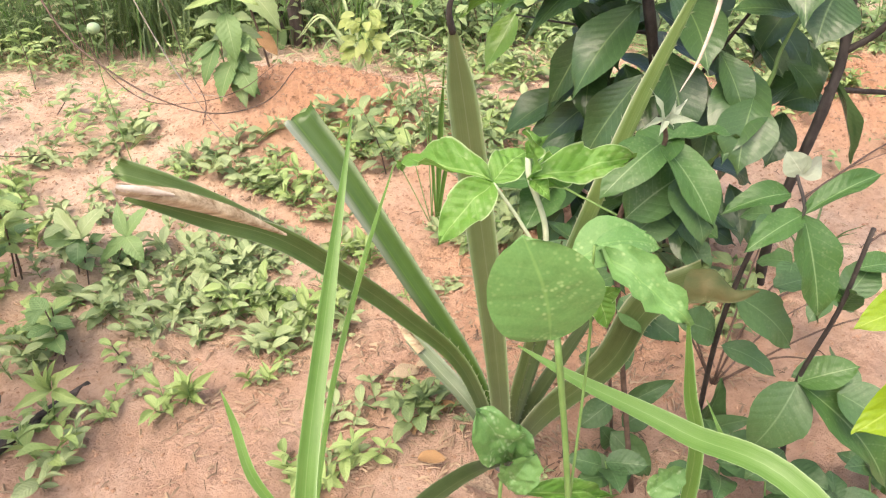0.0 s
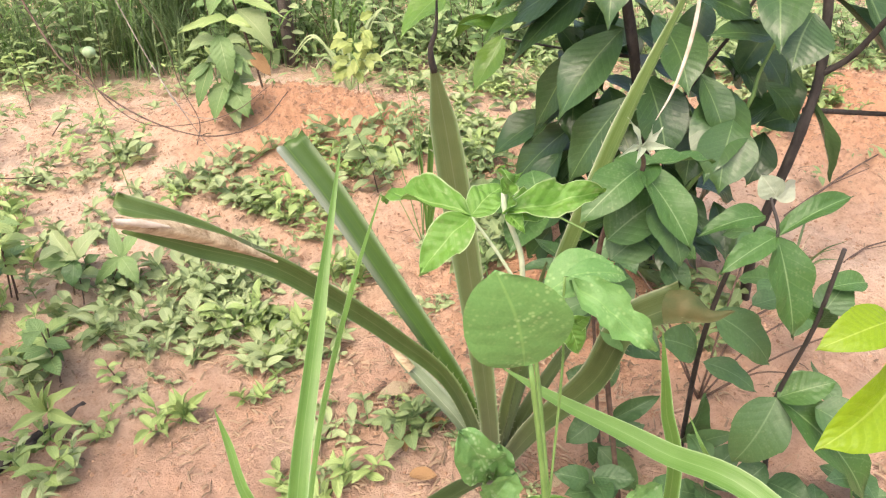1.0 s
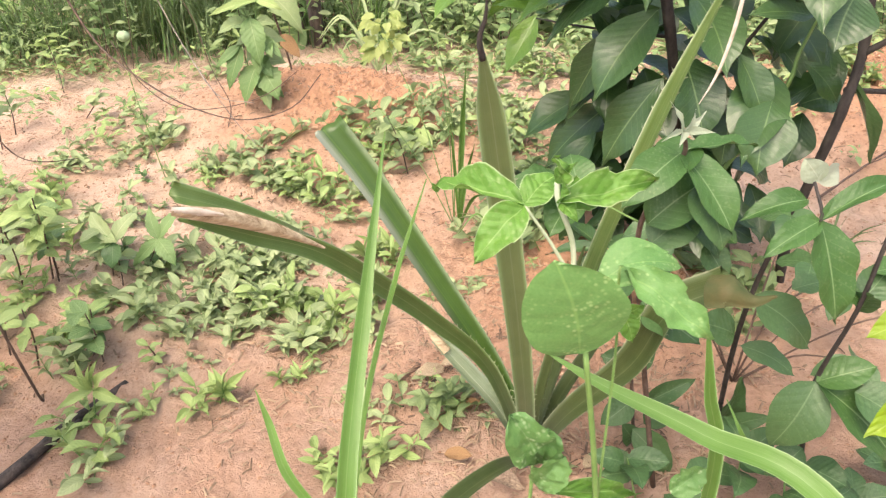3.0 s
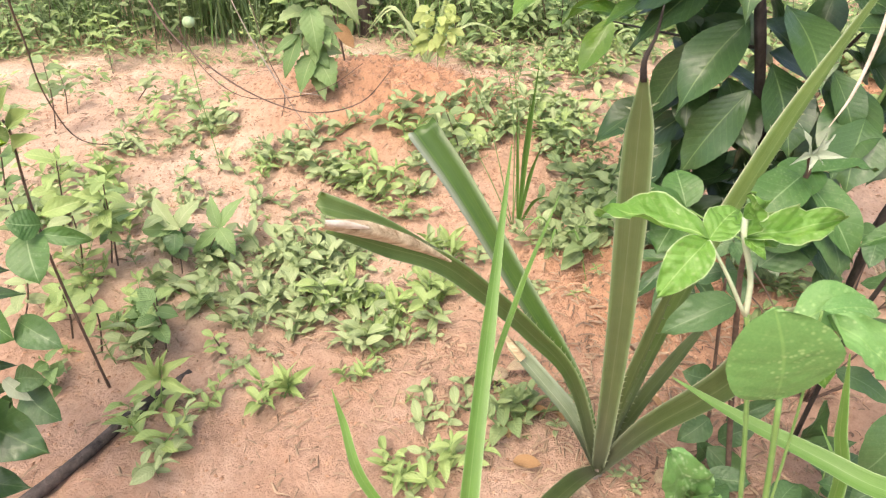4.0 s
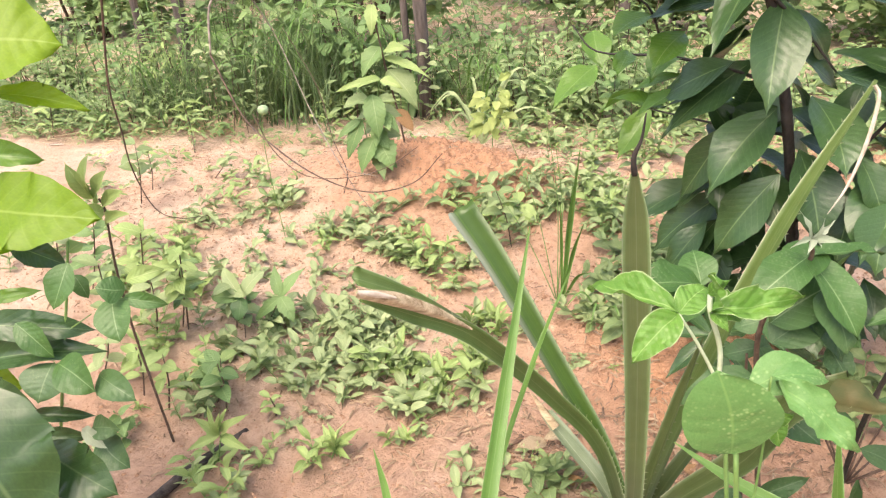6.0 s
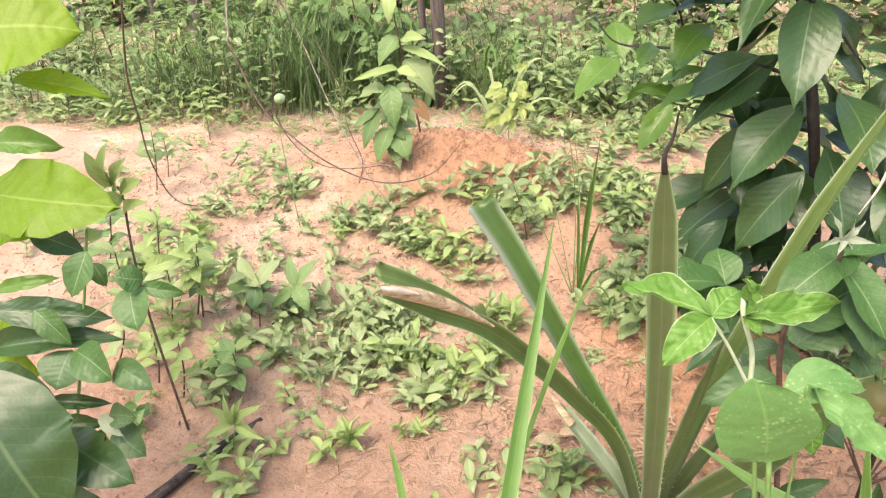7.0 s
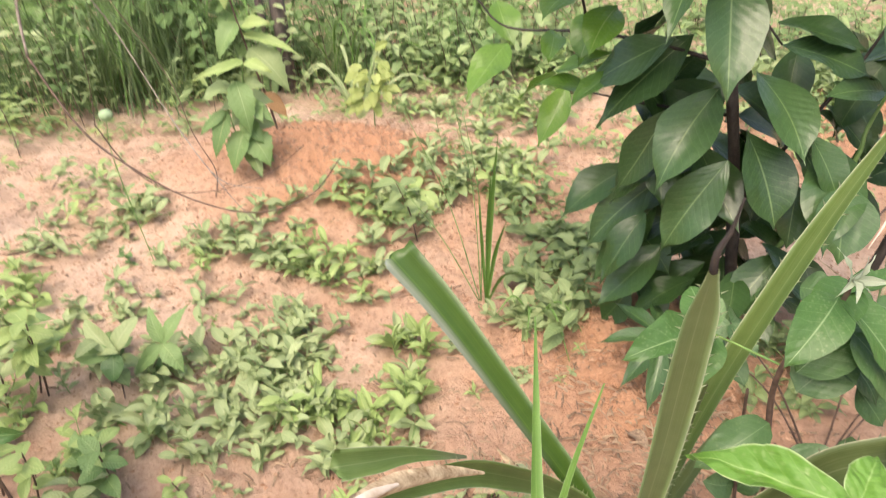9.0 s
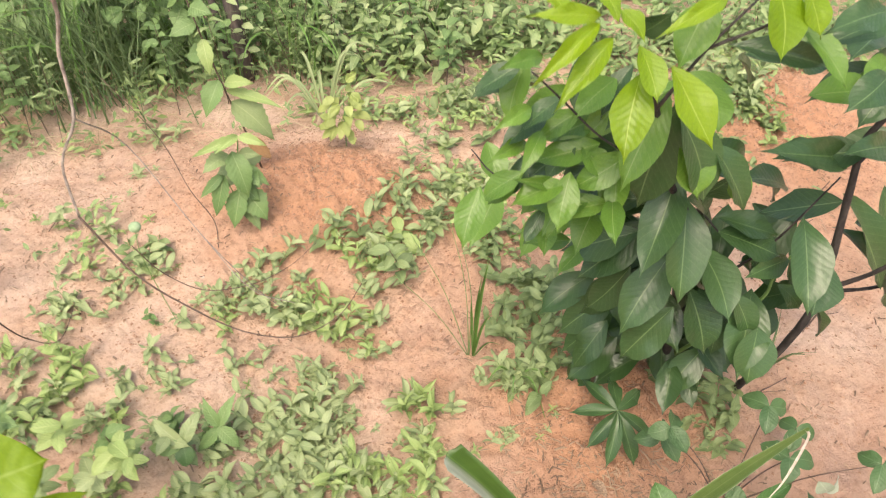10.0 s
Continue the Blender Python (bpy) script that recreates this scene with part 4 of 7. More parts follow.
# bright new shoot at the top and the half-grown leaves round it
for b, q, w, m in (((0.050, 1.030, 1.016), (-0.038, 0.990, 0.967), 0.023, TREE_YOUNG), ((0.068, 1.030, 0.997), (-0.010, 0.985, 0.936), 0.029, TREE_YOUNG), ((0.053, 1.040, 1.019), (-0.041, 1.020, 1.037), 0.025, TREE_YOUNG),
                   ((0.095, 1.020, 0.991), (0.107, 0.970, 0.942), 0.036, TREE_YOUNG), ((0.105, 1.020, 0.954), (0.074, 0.960, 0.872), 0.050, TREE_YOUNG), ((0.148, 1.030, 0.953), (0.185, 0.960, 0.877), 0.055, TREE_YOUNG),
                   ((0.076, 1.040, 1.024), (0.098, 1.010, 0.997), 0.027, TREE_YOUNG), ((0.204, 1.040, 1.029), (0.100, 1.000, 1.005), 0.022, TREE_YOUNG), ((0.265, 1.050, 1.034), (0.266, 1.000, 0.960), 0.060, TREE_YOUNG),
                   ((0.301, 1.050, 1.031), (0.316, 1.010, 0.978), 0.040, TREE_YOUNG), ((-0.012, 1.050, 1.052), (0.013, 1.020, 1.022), 0.026, TREE_YOUNG), ((0.052, 1.050, 1.046), (0.068, 1.020, 1.017), 0.024, TREE_YOUNG),
                   ((0.204, 1.070, 1.014), (0.156, 1.030, 0.945), 0.051, TREE_MID), ((0.319, 1.060, 0.973), (0.370, 1.000, 0.914), 0.034, TREE_MID), ((0.175, 1.070, 0.895), (0.108, 1.020, 0.775), 0.054, TREE_MID),
                   ((0.208, 1.060, 0.833), (0.221, 1.010, 0.752), 0.065, TREE_MID), ((0.282, 1.070, 0.788), (0.309, 1.030, 0.707), 0.042, TREE_MID), ((0.242, 1.090, 0.884), (0.249, 1.050, 0.830), 0.049, TREE_MID),
                   ((0.261, 1.100, 0.933), (0.377, 1.040, 0.919), 0.034, TREE_LEAF), ((0.458, 1.080, 0.969), (0.340, 1.040, 0.968), 0.042, TREE_LEAF), ((0.471, 1.050, 0.896), (0.379, 1.000, 0.877), 0.048, TREE_LEAF),
                   ((0.542, 1.120, 0.703), (0.324, 1.060, 0.787), 0.053, TREE_LEAF), ((0.590, 1.100, 0.728), (0.454, 1.050, 0.767), 0.047, TREE_LEAF), ((0.518, 1.100, 0.881), (0.436, 1.050, 0.876), 0.046, TREE_MID),
                   ((0.014, 1.080, 0.849), (-0.029, 1.030, 0.814), 0.025, TREE_MID), ((-0.074, 1.050, 0.794), (-0.109, 1.000, 0.730), 0.040, TREE_MID), ((0.061, 1.080, 0.775), (0.032, 1.030, 0.709), 0.045, TREE_MID),
                   ((-0.004, 1.080, 0.886), (-0.062, 1.050, 0.878), 0.024, TREE_MID), ((-0.001, 1.100, 0.821), (-0.066, 1.060, 0.822), 0.023, TREE_MID), ((0.114, 1.100, 0.902), (0.039, 1.050, 0.879), 0.040, TREE_MID),
                   ((0.133, 1.100, 0.962), (0.153, 1.060, 1.007), 0.034, TREE_LEAF), ((0.051, 1.100, 0.736), (-0.033, 1.060, 0.792), 0.021, TREE_MID), ((0.081, 1.100, 0.801), (0.108, 1.060, 0.768), 0.040, TREE_MID),
                   ((0.012, 1.100, 0.944), (-0.053, 1.070, 0.949), 0.025, TREE_MID)):
    tl(b, q, w, (0.2 * (q[0] - b[0]) / abs(q[0] - b[0]), -0.7, 0.65), m, 0, "elliptic" if w > 0.03 else "lance")
# dense half-grown leaves of the side shoot
rng = random.Random(72)
for i in range(34):
    c = Vector((rng.uniform(-0.02, 0.15), rng.uniform(1.06, 1.16), rng.uniform(0.70, 0.93)))
    a = rng.uniform(2.2, 4.6)
    d = Vector((math.cos(a), math.sin(a) * 0.5, -rng.uniform(0.1, 1.1))).normalized()
    s0 = rng.uniform(0.055, 0.105)
    tl(c, c + d * s0, s0 * rng.uniform(0.36, 0.5), (-0.2, -0.6, 0.7), TREE_MID if i % 3 else TREE_LEAF, rng.uniform(-20, 20))
# shaded leaves behind, close round the trunk
rng = random.Random(71)
for i in range(40):
    f = i / 39
    c = Vector((0.405 - 0.20 * f, 1.225 - 0.13 * f, 0.10 + 0.72 * f))
    a = i * 2.4 + rng.uniform(-0.3, 0.3)
    d = Vector((math.cos(a) * 0.8, abs(math.sin(a)) * 0.8 + 0.15, 0))
    b = c + d * rng.uniform(0.03, 0.07)
    s0 = rng.uniform(0.12, 0.17)
    tl(b, b + (d * rng.uniform(0.45, 0.8) + Vector((0, 0, -rng.uniform(0.35, 0.9) + 0.3 * f))).normalized() * s0, s0 * rng.uniform(0.40, 0.48), (d.x * 0.5, -0.4, 0.7), TREE_OLD if f < 0.5 else TREE_LEAF, rng.uniform(-15, 15))
for i in range(9):
    f = i / 8
    c = Vector((0.64 + 0.12 * f, 1.16, 0.50 + 0.40 * f))
    a = i * 2.4
    d = Vector((math.cos(a), math.sin(a) * 0.5 + 0.3, 0))
    s0 = rng.uniform(0.12, 0.16)
    b = c + d * 0.03
    tl(b, b + (d * 0.7 + Vector((0, 0, -rng.uniform(0.2, 0.7)))).normalized() * s0, s0 * 0.44, (d.x * 0.5, -0.3, 0.8))
for i in range(11):
    a = i * 2.4
    d = Vector((math.cos(a), math.sin(a), 0))
    b = Vector((0.40, 1.21, 0.11 + 0.012 * i)) + d * rng.uniform(0.03, 0.08)
    s0 = rng.uniform(0.09, 0.13)
    tl(b, b + (d * 0.8 + Vector((0, 0, -0.4))).normalized() * s0, s0 * 0.42, (d.x * 0.4, -0.3, 0.8), TREE_OLD)
for i in range(44):
    c = Vector((rng.uniform(0.20, 0.58), rng.uniform(1.20, 1.38), rng.uniform(0.10, 0.52)))
    a = rng.uniform(0, 6.28)
    d = Vector((math.cos(a) * 0.8, math.sin(a) * 0.5 - 0.15, -rng.uniform(0.3, 1.2))).normalized()
    s0 = rng.uniform(0.11, 0.16)
    tl(c, c + d * min(s0, (c.z - 0.05) / -d.z * 0.95), s0 * 0.44, (d.x * 0.5, -0.5, 0.7), TREE_OLD, rng.uniform(-15, 15))
for i in range(26):
    c = Vector((rng.uniform(0.34, 0.85), rng.uniform(1.14, 1.34), rng.uniform(0.72, 1.06)))
    a = rng.uniform(0, 6.28)
    d = Vector((math.cos(a), math.sin(a) * 0.6, rng.uniform(-0.8, 0.1))).normalized()
    s0 = rng.uniform(0.11, 0.16)
    tl(c, c + d * s0, s0 * 0.42, (d.x * 0.3, -0.4, 0.8), TREE_MID if i % 5 == 0 else TREE_LEAF, rng.uniform(-15, 15))
# twigs that carry them
for pts, r in (([(0.305, 1.135, 0.53), (0.230, 1.200, 0.545), (0.150, 1.280, 0.550), (0.045, 1.385, 0.540), (0.000, 1.430, 0.580)], 0.0034), ([(0.33, 1.16, 0.45), (0.235, 1.270, 0.440), (0.150, 1.400, 0.430)], 0.003), ([(0.150, 1.280, 0.550), (0.115, 1.220, 0.630), (0.075, 1.210, 0.66)], 0.0022),
               ([(0.205, 1.07, 0.76), (0.100, 1.065, 0.830), (0.030, 1.052, 0.905), (-0.02, 1.04, 0.96)], 0.0018), ([(0.150, 1.05, 0.88), (0.200, 1.050, 0.960), (0.254, 1.045, 1.03)], 0.003), ([(0.200, 1.05, 0.960), (0.300, 1.045, 1.00), (0.35, 1.04, 1.06)], 0.0026),
               ([(0.26, 1.10, 0.66), (0.330, 1.150, 0.600), (0.376, 1.151, 0.548)], 0.0028), ([(0.37, 1.18, 0.30), (0.430, 1.160, 0.420), (0.475, 1.130, 0.520), (0.531, 1.110, 0.672)], 0.0040)):
    stem(tree, pts, r, 0.0014, DARK_BARK, "twig")
stem(tree, [(0.585, 1.180, -0.005), (0.562, 1.140, 0.090), (0.545, 1.100, 0.185), (0.556, 1.072, 0.335), (0.572, 1.080, 0.440), (0.566, 1.100, 0.570), (0.545, 1.105, 0.700), (0.530, 1.095, 0.760), (0.560, 1.080, 0.850), (0.62, 1.08, 0.95)], 0.0092, 0.0040, DARK_BARK, "branch", 9, 0.25)
stem(tree, [(0.572, 1.080, 0.440), (0.600, 1.060, 0.470), (0.620, 1.030, 0.530), (0.66, 1.00, 0.62)], 0.0055, 0.003, DARK_BARK, "branch", 7, 0.2)
stem(tree, [(0.560, 1.075, 0.390), (0.641, 1.120, 0.371), (0.750, 1.120, 0.368), (0.88, 1.14, 0.40)], 0.0045, 0.003, DARK_BARK, "branch", 7, 0.2)
stem(tree, [(0.545, 1.105, 0.700), (0.64, 1.14, 0.78), (0.74, 1.16, 0.90)], 0.0040, 0.002, DARK_BARK, "branch", 7, 0.2)

# rosette shoot by the foot of the tree
ros = thing("rosette_weed", on_ground(0.275, 1.130), "low rosette of narrow grey-green leaves by the tree foot", "weed")
c = Vector((0.243, 1.095, 0.125))
stem(ros, [on_ground(0.275, 1.130, 0.004), c], 0.002, 0.0015, GREEN_STEM)
for q, w in (((0.150, 1.130, 0.112), 0.032), ((0.190, 1.190, 0.150), 0.036), ((0.262, 1.200, 0.135), 0.034), ((0.320, 1.150, 0.125), 0.036), ((0.170, 1.060, 0.075), 0.036), ((0.200, 1.015, 0.060), 0.034), ((0.262, 1.010, 0.055), 0.036), ((0.315, 1.055, 0.075), 0.030)):
    leaf(ros, c, Vector(q) - Vector((0, 0, 0.02)), w * 0.86, "elliptic", TREE_LEAF, (0, -0.4, 0.9))

# ---- near plants on the other side ----
side = thing("young_tree", on_ground(-0.83, 0.70), "young tree with big wavy leaves, yellow-green above and dark below", "tree")
stem(side, [on_ground(-0.83, 0.70, 0.01), (-0.82, 0.71, 0.2), (-0.805, 0.72, 0.45), (-0.80, 0.74, 0.75)], 0.008, 0.004, DARK_BARK, "trunk", 8, 0.2)
for b, q, w, m in (((-0.756, 0.800, 0.652), (-0.619, 0.840, 0.649), 0.143, LIME), ((-0.705, 0.800, 0.599), (-0.603, 0.840, 0.567), 0.032, LIME), ((-0.769, 0.800, 0.516), (-0.672, 0.820, 0.508), 0.036, TREE_MID),
                   ((-0.782, 0.790, 0.452), (-0.570, 0.765, 0.451), 0.107, LIME), ((-0.791, 0.780, 0.402), (-0.697, 0.780, 0.405), 0.063, LIME), ((-0.749, 0.800, 0.398), (-0.685, 0.820, 0.355), 0.039, TREE_LEAF),
                   ((-0.798, 0.760, 0.320), (-0.699, 0.780, 0.338), 0.021, TREE_MID), ((-0.811, 0.750, 0.257), (-0.737, 0.760, 0.277), 0.031, LIME), ((-0.769, 0.720, 0.317), (-0.617, 0.760, 0.292), 0.044, TREE_LEAF),
                   ((-0.791, 0.720, 0.253), (-0.608, 0.760, 0.259), 0.047, TREE_LEAF), ((-0.816, 0.740, 0.231), (-0.720, 0.720, 0.218), 0.057, LIME), ((-0.772, 0.680, 0.245), (-0.681, 0.690, 0.210), 0.056, TREE_LEAF),
                   ((-0.678, 0.580, 0.327), (-0.564, 0.530, 0.156), 0.144, TREE_OLD), ((-0.603, 0.600, 0.231), (-0.502, 0.580, 0.188), 0.062, TREE_OLD), ((-0.649, 0.600, 0.123), (-0.539, 0.580, 0.134), 0.049, TREE_OLD),
                   ((-0.706, 0.700, 0.192), (-0.623, 0.720, 0.180), 0.021, TREE_OLD), ((-0.709, 0.700, 0.151), (-0.644, 0.720, 0.144), 0.027, TREE_OLD)):
    leaf(side, b, q, w, "wavy", m, (0.25, -0.5, 0.85) if w > 0.065 and m is TREE_OLD else (0.05, -0.72, 0.7))

rl = thing("legume_plant", (-0.801, 0.797, -0.041), "legume plant with round soft green leaflets on a straight stem", "plant", "legume plants beside the pineapple")
stem(rl, [(-0.801, 0.797, -0.041), (-0.696, 0.740, 0.165), (-0.648, 0.750, 0.328), (-0.625, 0.760, 0.422)], 0.0026, 0.0016, GREEN_STEM)
for b, q, w, m in (((-0.617, 0.740, 0.402), (-0.632, 0.710, 0.349), 0.043, LEGUME), ((-0.630, 0.760, 0.374), (-0.610, 0.750, 0.345), 0.024, LEGUME), ((-0.701, 0.720, 0.322), (-0.649, 0.710, 0.277), 0.035, LEGUME),
                   ((-0.655, 0.710, 0.271), (-0.659, 0.670, 0.235), 0.065, LEGUME_DARK), ((-0.649, 0.710, 0.271), (-0.579, 0.680, 0.252), 0.052, LEGUME), ((-0.594, 0.710, 0.257), (-0.534, 0.690, 0.235), 0.038, LEGUME_DARK),
                   ((-0.629, 0.710, 0.167), (-0.577, 0.700, 0.178), 0.034, LEGUME_DARK), ((-0.629, 0.720, 0.143), (-0.571, 0.690, 0.120), 0.050, LEGUME_DARK), ((-0.662, 0.700, 0.128), (-0.654, 0.720, 0.112), 0.027, LEGUME),
                   ((-0.548, 0.740, 0.367), (-0.575, 0.720, 0.380), 0.035, LEGUME), ((-0.569, 0.740, 0.355), (-0.543, 0.700, 0.314), 0.049, LEGUME), ((-0.555, 0.740, 0.355), (-0.498, 0.750, 0.343), 0.021, LEGUME),
                   ((-0.560, 0.760, 0.368), (-0.513, 0.780, 0.378), 0.022, WEED_BRIGHT), ((-0.630, 0.760, 0.406), (-0.620, 0.780, 0.410), 0.024, WEED_BRIGHT)):
    leaf(rl, b, q, w, "oval", m, (0.1, -0.75, 0.6))
leaf(rl, (-0.642, 0.710, 0.166), (-0.597, 0.690, 0.152), 0.021, "ovate", WILTED, (0.2, -0.8, 0.4), 0, "upturned leaflet showing its pale underside")
stem(rl, [(-0.658, 0.750, 0.293), (-0.601, 0.735, 0.332)], 0.0009, 0.0007, GREEN_STEM, "leaf_stalk")
stem(rl, [(-0.674, 0.740, 0.225), (-0.654, 0.710, 0.273)], 0.0009, 0.0007, GREEN_STEM, "leaf_stalk")

cane = thing("bare_stem", (-0.682, 0.935, -0.031), "thin straight brown stem with two small leaves", "plant")
stem(cane, [(-0.674, 0.930, -0.034), (-0.631, 0.870, 0.022), (-0.649, 0.870, 0.218), (-0.651, 0.870, 0.333), (-0.645, 0.870, 0.417), (-0.650, 0.870, 0.436)], 0.0022, 0.0015, TWIG)
for b, q, w in (((-0.646, 0.870, 0.423), (-0.593, 0.850, 0.457), 0.022), ((-0.658, 0.870, 0.438), (-0.632, 0.850, 0.510), 0.026), ((-0.658, 0.870, 0.436), (-0.672, 0.850, 0.496), 0.022),
                   ((-0.648, 0.870, 0.413), (-0.669, 0.850, 0.428), 0.023), ((-0.649, 0.870, 0.394), (-0.592, 0.850, 0.423), 0.021), ((-0.652, 0.870, 0.430), (-0.611, 0.850, 0.488), 0.019)):
    leaf(cane, b, q, w, "ovate", WEED_BRIGHT, (0, -0.7, 0.6))

burnt = thing("burnt_stick", (-0.591, 0.835, -0.038), "charred black stick lying half in the sand", "stick")
a, b = Vector((-0.673, 0.689, -0.047)) + Vector((0, 0, 0.010)), Vector((-0.538, 0.946, -0.031)) + Vector((0, 0, 0.004))
stem(burnt, [a, a.lerp(b, 0.3) + Vector((0.004, 0, 0.004)), a.lerp(b, 0.62) + Vector((-0.004, 0.002, 0.003)), b], 0.0105, 0.0075, CHAR, "stick", 12, 0.4)
stem(burnt, [a.lerp(b, 0.62), a.lerp(b, 0.68) + Vector((0.012, -0.004, 0.012))], 0.005, 0.003, CHAR, "stub", 8, 0.4)
burnt = thing("burnt_stick", (-0.061, 0.915, -0.033), "short piece of charred stick in the sand", "stick")
stem(burnt, [Vector((-0.081, 0.884, -0.036)) + Vector((0, 0, 0.003)), Vector((-0.053, 0.929, -0.033)) + Vector((0, 0, 0.006)), Vector((-0.022, 0.955, -0.030)) + Vector((0, 0, 0.004))], 0.009, 0.006, CHAR, "stick", 9, 0.35)

# ---- weeds: a few kinds, each built once and then set out ----
def weed_kind(seed, shape, material, height, pairs, size, ratio, sprawl, name, label, up_tip=0.2):
    """A small weed of two or three thin sprawling shoots, with leaves in crossed pairs along each."""
    rng = random.Random(seed)
    ob = thing(name, (0, 0, 0), label, "weed", "weeds on the sand")
    shoots = 1 if sprawl < 0.5 else 2
    for n in range(shoots):
        a1 = rng.uniform(0, 6.28) + n * 3.14
        reach = sprawl * rng.uniform(0.6, 1.2) * 0.05
        top = Vector((math.cos(a1) * reach, math.sin(a1) * reach, height * rng.uniform(0.7, 1.1)))
        mid = Vector((top.x * 0.55, top.y * 0.55, top.z * 0.35 + 0.004))
        line = [Vector((0, 0, -0.006)), mid, top]
        stem(ob, line, 0.0013, 0.0007, GREEN_STEM, "stem", 5)
        count = pairs if shoots == 1 else pairs - 1
        for i in range(count):
            f = (i + 0.7) / count
            at = mid * (2 * f) if f < 0.5 else mid.lerp(top, 2 * f - 1)
            a0 = a1 + 1.57 * (i % 2) + rng.uniform(-0.5, 0.5)
            for k in (0, 1):
                a = a0 + math.pi * k + rng.uniform(-0.5, 0.5)
                s = size * (0.6 + 0.5 * math.sin(math.pi * min(f, 0.85))) * rng.uniform(0.7, 1.15)
                tip = at + Vector((math.cos(a), math.sin(a), rng.uniform(-0.15, 0.35) + up_tip * f)) * s
                leaf(ob, at, tip, s * ratio, shape, material, (math.cos(a) * -0.3, math.sin(a) * -0.3, 1), rng.uniform(-30, 30))
        a = rng.uniform(0, 6.28)
        leaf(ob, top, top + Vector((math.cos(a) * 0.5, math.sin(a) * 0.5, 0.8)) * size * 0.5, size * ratio * 0.4, shape, material, (math.cos(a), math.sin(a), 0.5))
    return ob


KINDS = [
    weed_kind(1, "oval", WEED, 0.032, 3, 0.046, 0.46, 1.0, "weed", "small weed with grey-green oval leaves on the sand"),
    weed_kind(2, "oval", WEED, 0.050, 3, 0.054, 0.42, 1.3, "weed", "small sprawling weed with grey-green oval leaves on the sand"),
    weed_kind(3, "lance", WEED, 0.042, 3, 0.056, 0.34, 1.2, "weed", "small weed with narrow dull green leaves on the sand"),
    weed_kind(4, "oval", WEED_BRIGHT, 0.055, 4, 0.050, 0.36, 0.9, "weed", "fresh yellow-green weed on the sand"),
    weed_kind(5, "ovate", WEED_DARK, 0.045, 3, 0.054, 0.48, 1.1, "weed", "dull green broad-leaved weed on the sand"),
    weed_kind(6, "oval", WEED, 0.016, 3, 0.026, 0.46, 0.3, "weed", "tiny grey-green weed seedling on the sand"),
    weed_kind(7, "toothed", NETTLE, 0.075, 4, 0.048, 0.60, 0.4, "weed", "upright weed with toothed ribbed leaves"),
    weed_kind(8, "oval", WEED, 0.055, 3, 0.050, 0.40, 1.5, "weed", "small sprawling weed with grey-green oval leaves on the sand", 0.5),
    weed_kind(9, "lance", WEED_BRIGHT, 0.020, 3, 0.030, 0.30, 0.4, "weed", "tiny yellow-green weed seedling on the sand"),
    weed_kind(10, "lance", WEED_BRIGHT, 0.035, 4, 0.046, 0.34, 0.3, "weed", "fresh rosette weed with raised oblong leaves on the sand", 0.9),
    weed_kind(12, "oval", WEED, 0.085, 5, 0.048, 0.38, 0.4, "weed", "upright pale green weed with paired leaves", 0.4),
]
PLACED = [False] * len(KINDS)
SCATTER = random.Random(11)


FAR_WEEDS = {}


def add_far_weed(ob, m):
    """Adds a weed of the distance to the joined sheet of its material."""
    for c in ob.children:
        me = c.data
        V, F, U = FAR_WEEDS.setdefault(me.materials[0].name, ([], [], []))
        b = len(V)
        mm = m @ c.matrix_basis
        V.extend(mm @ v.co for v in me.vertices)
        F.extend(tuple(b + k for k in f.vertices) for f in me.polygons)
        at = [(0.5, 0.5)] * len(me.vertices)
        if me.uv_layers:
            for l in me.loops:
                at[l.vertex_index] = tuple(me.uv_layers[0].data[l.index].uv)
        U.extend(at)


def set_weed(kind, x, y, size=1.0):
    p = on_ground(x, y, 0.0)
    m = Matrix.Translation(p) @ Euler((SCATTER.uniform(-0.2, 0.2), SCATTER.uniform(-0.2, 0.2), SCATTER.uniform(0, 6.28))).to_matrix().to_4x4() @ Matrix.Scale(size, 4)
    if y > 1.33:
        return add_far_weed(KINDS[kind], m)
    if PLACED[kind]:
        return copy_thing(KINDS[kind], m)
    PLACED[kind] = True
    FIRST.append((KINDS[kind], m))


FIRST = []


def patch(x, y, rx, ry, count, kinds, size=1.0):
    for i in range(max(2, round(count * 1.05))):
        a, r = SCATTER.uniform(0, 6.283), 1.3 * SCATTER.random() ** 0.55
        set_weed(SCATTER.choice(kinds), x + rx * r * math.cos(a), y + ry * r * math.sin(a), size * SCATTER.uniform(0.42, 1.02))


patch(-0.94, 1.70, 0.07, 0.05, 9, (0, 1, 0, 7))
patch(-0.85, 1.77, 0.05, 0.04, 5, (0, 1))
patch(-0.94, 1.93, 0.12, 0.09, 9, (5, 8, 2, 2))
patch(-0.81, 1.85, 0.04, 0.05, 3, (1, 4), 1.1)
patch(-0.91, 2.22, 0.07, 0.08, 6, (5, 2, 8))
patch(-0.44, 1.68, 0.07, 0.05, 9, (0, 1, 1))
patch(-0.58, 1.66, 0.07, 0.04, 6, (0, 5, 1), 0.9)
patch(-0.39, 1.59, 0.05, 0.04, 6, (0, 1, 3))
patch(-0.19, 1.79, 0.09, 0.06, 12, (1, 4, 7, 10), 1.25)
patch(-0.23, 1.67, 0.07, 0.05, 8, (1, 3, 7), 1.15)
patch(-0.31, 1.53, 0.07, 0.04, 9, (0, 1, 3), 1.05)
patch(-0.24, 1.43, 0.04, 0.03, 4, (0, 3))
patch(-0.54, 1.44, 0.03, 0.03, 3, (0, 1))
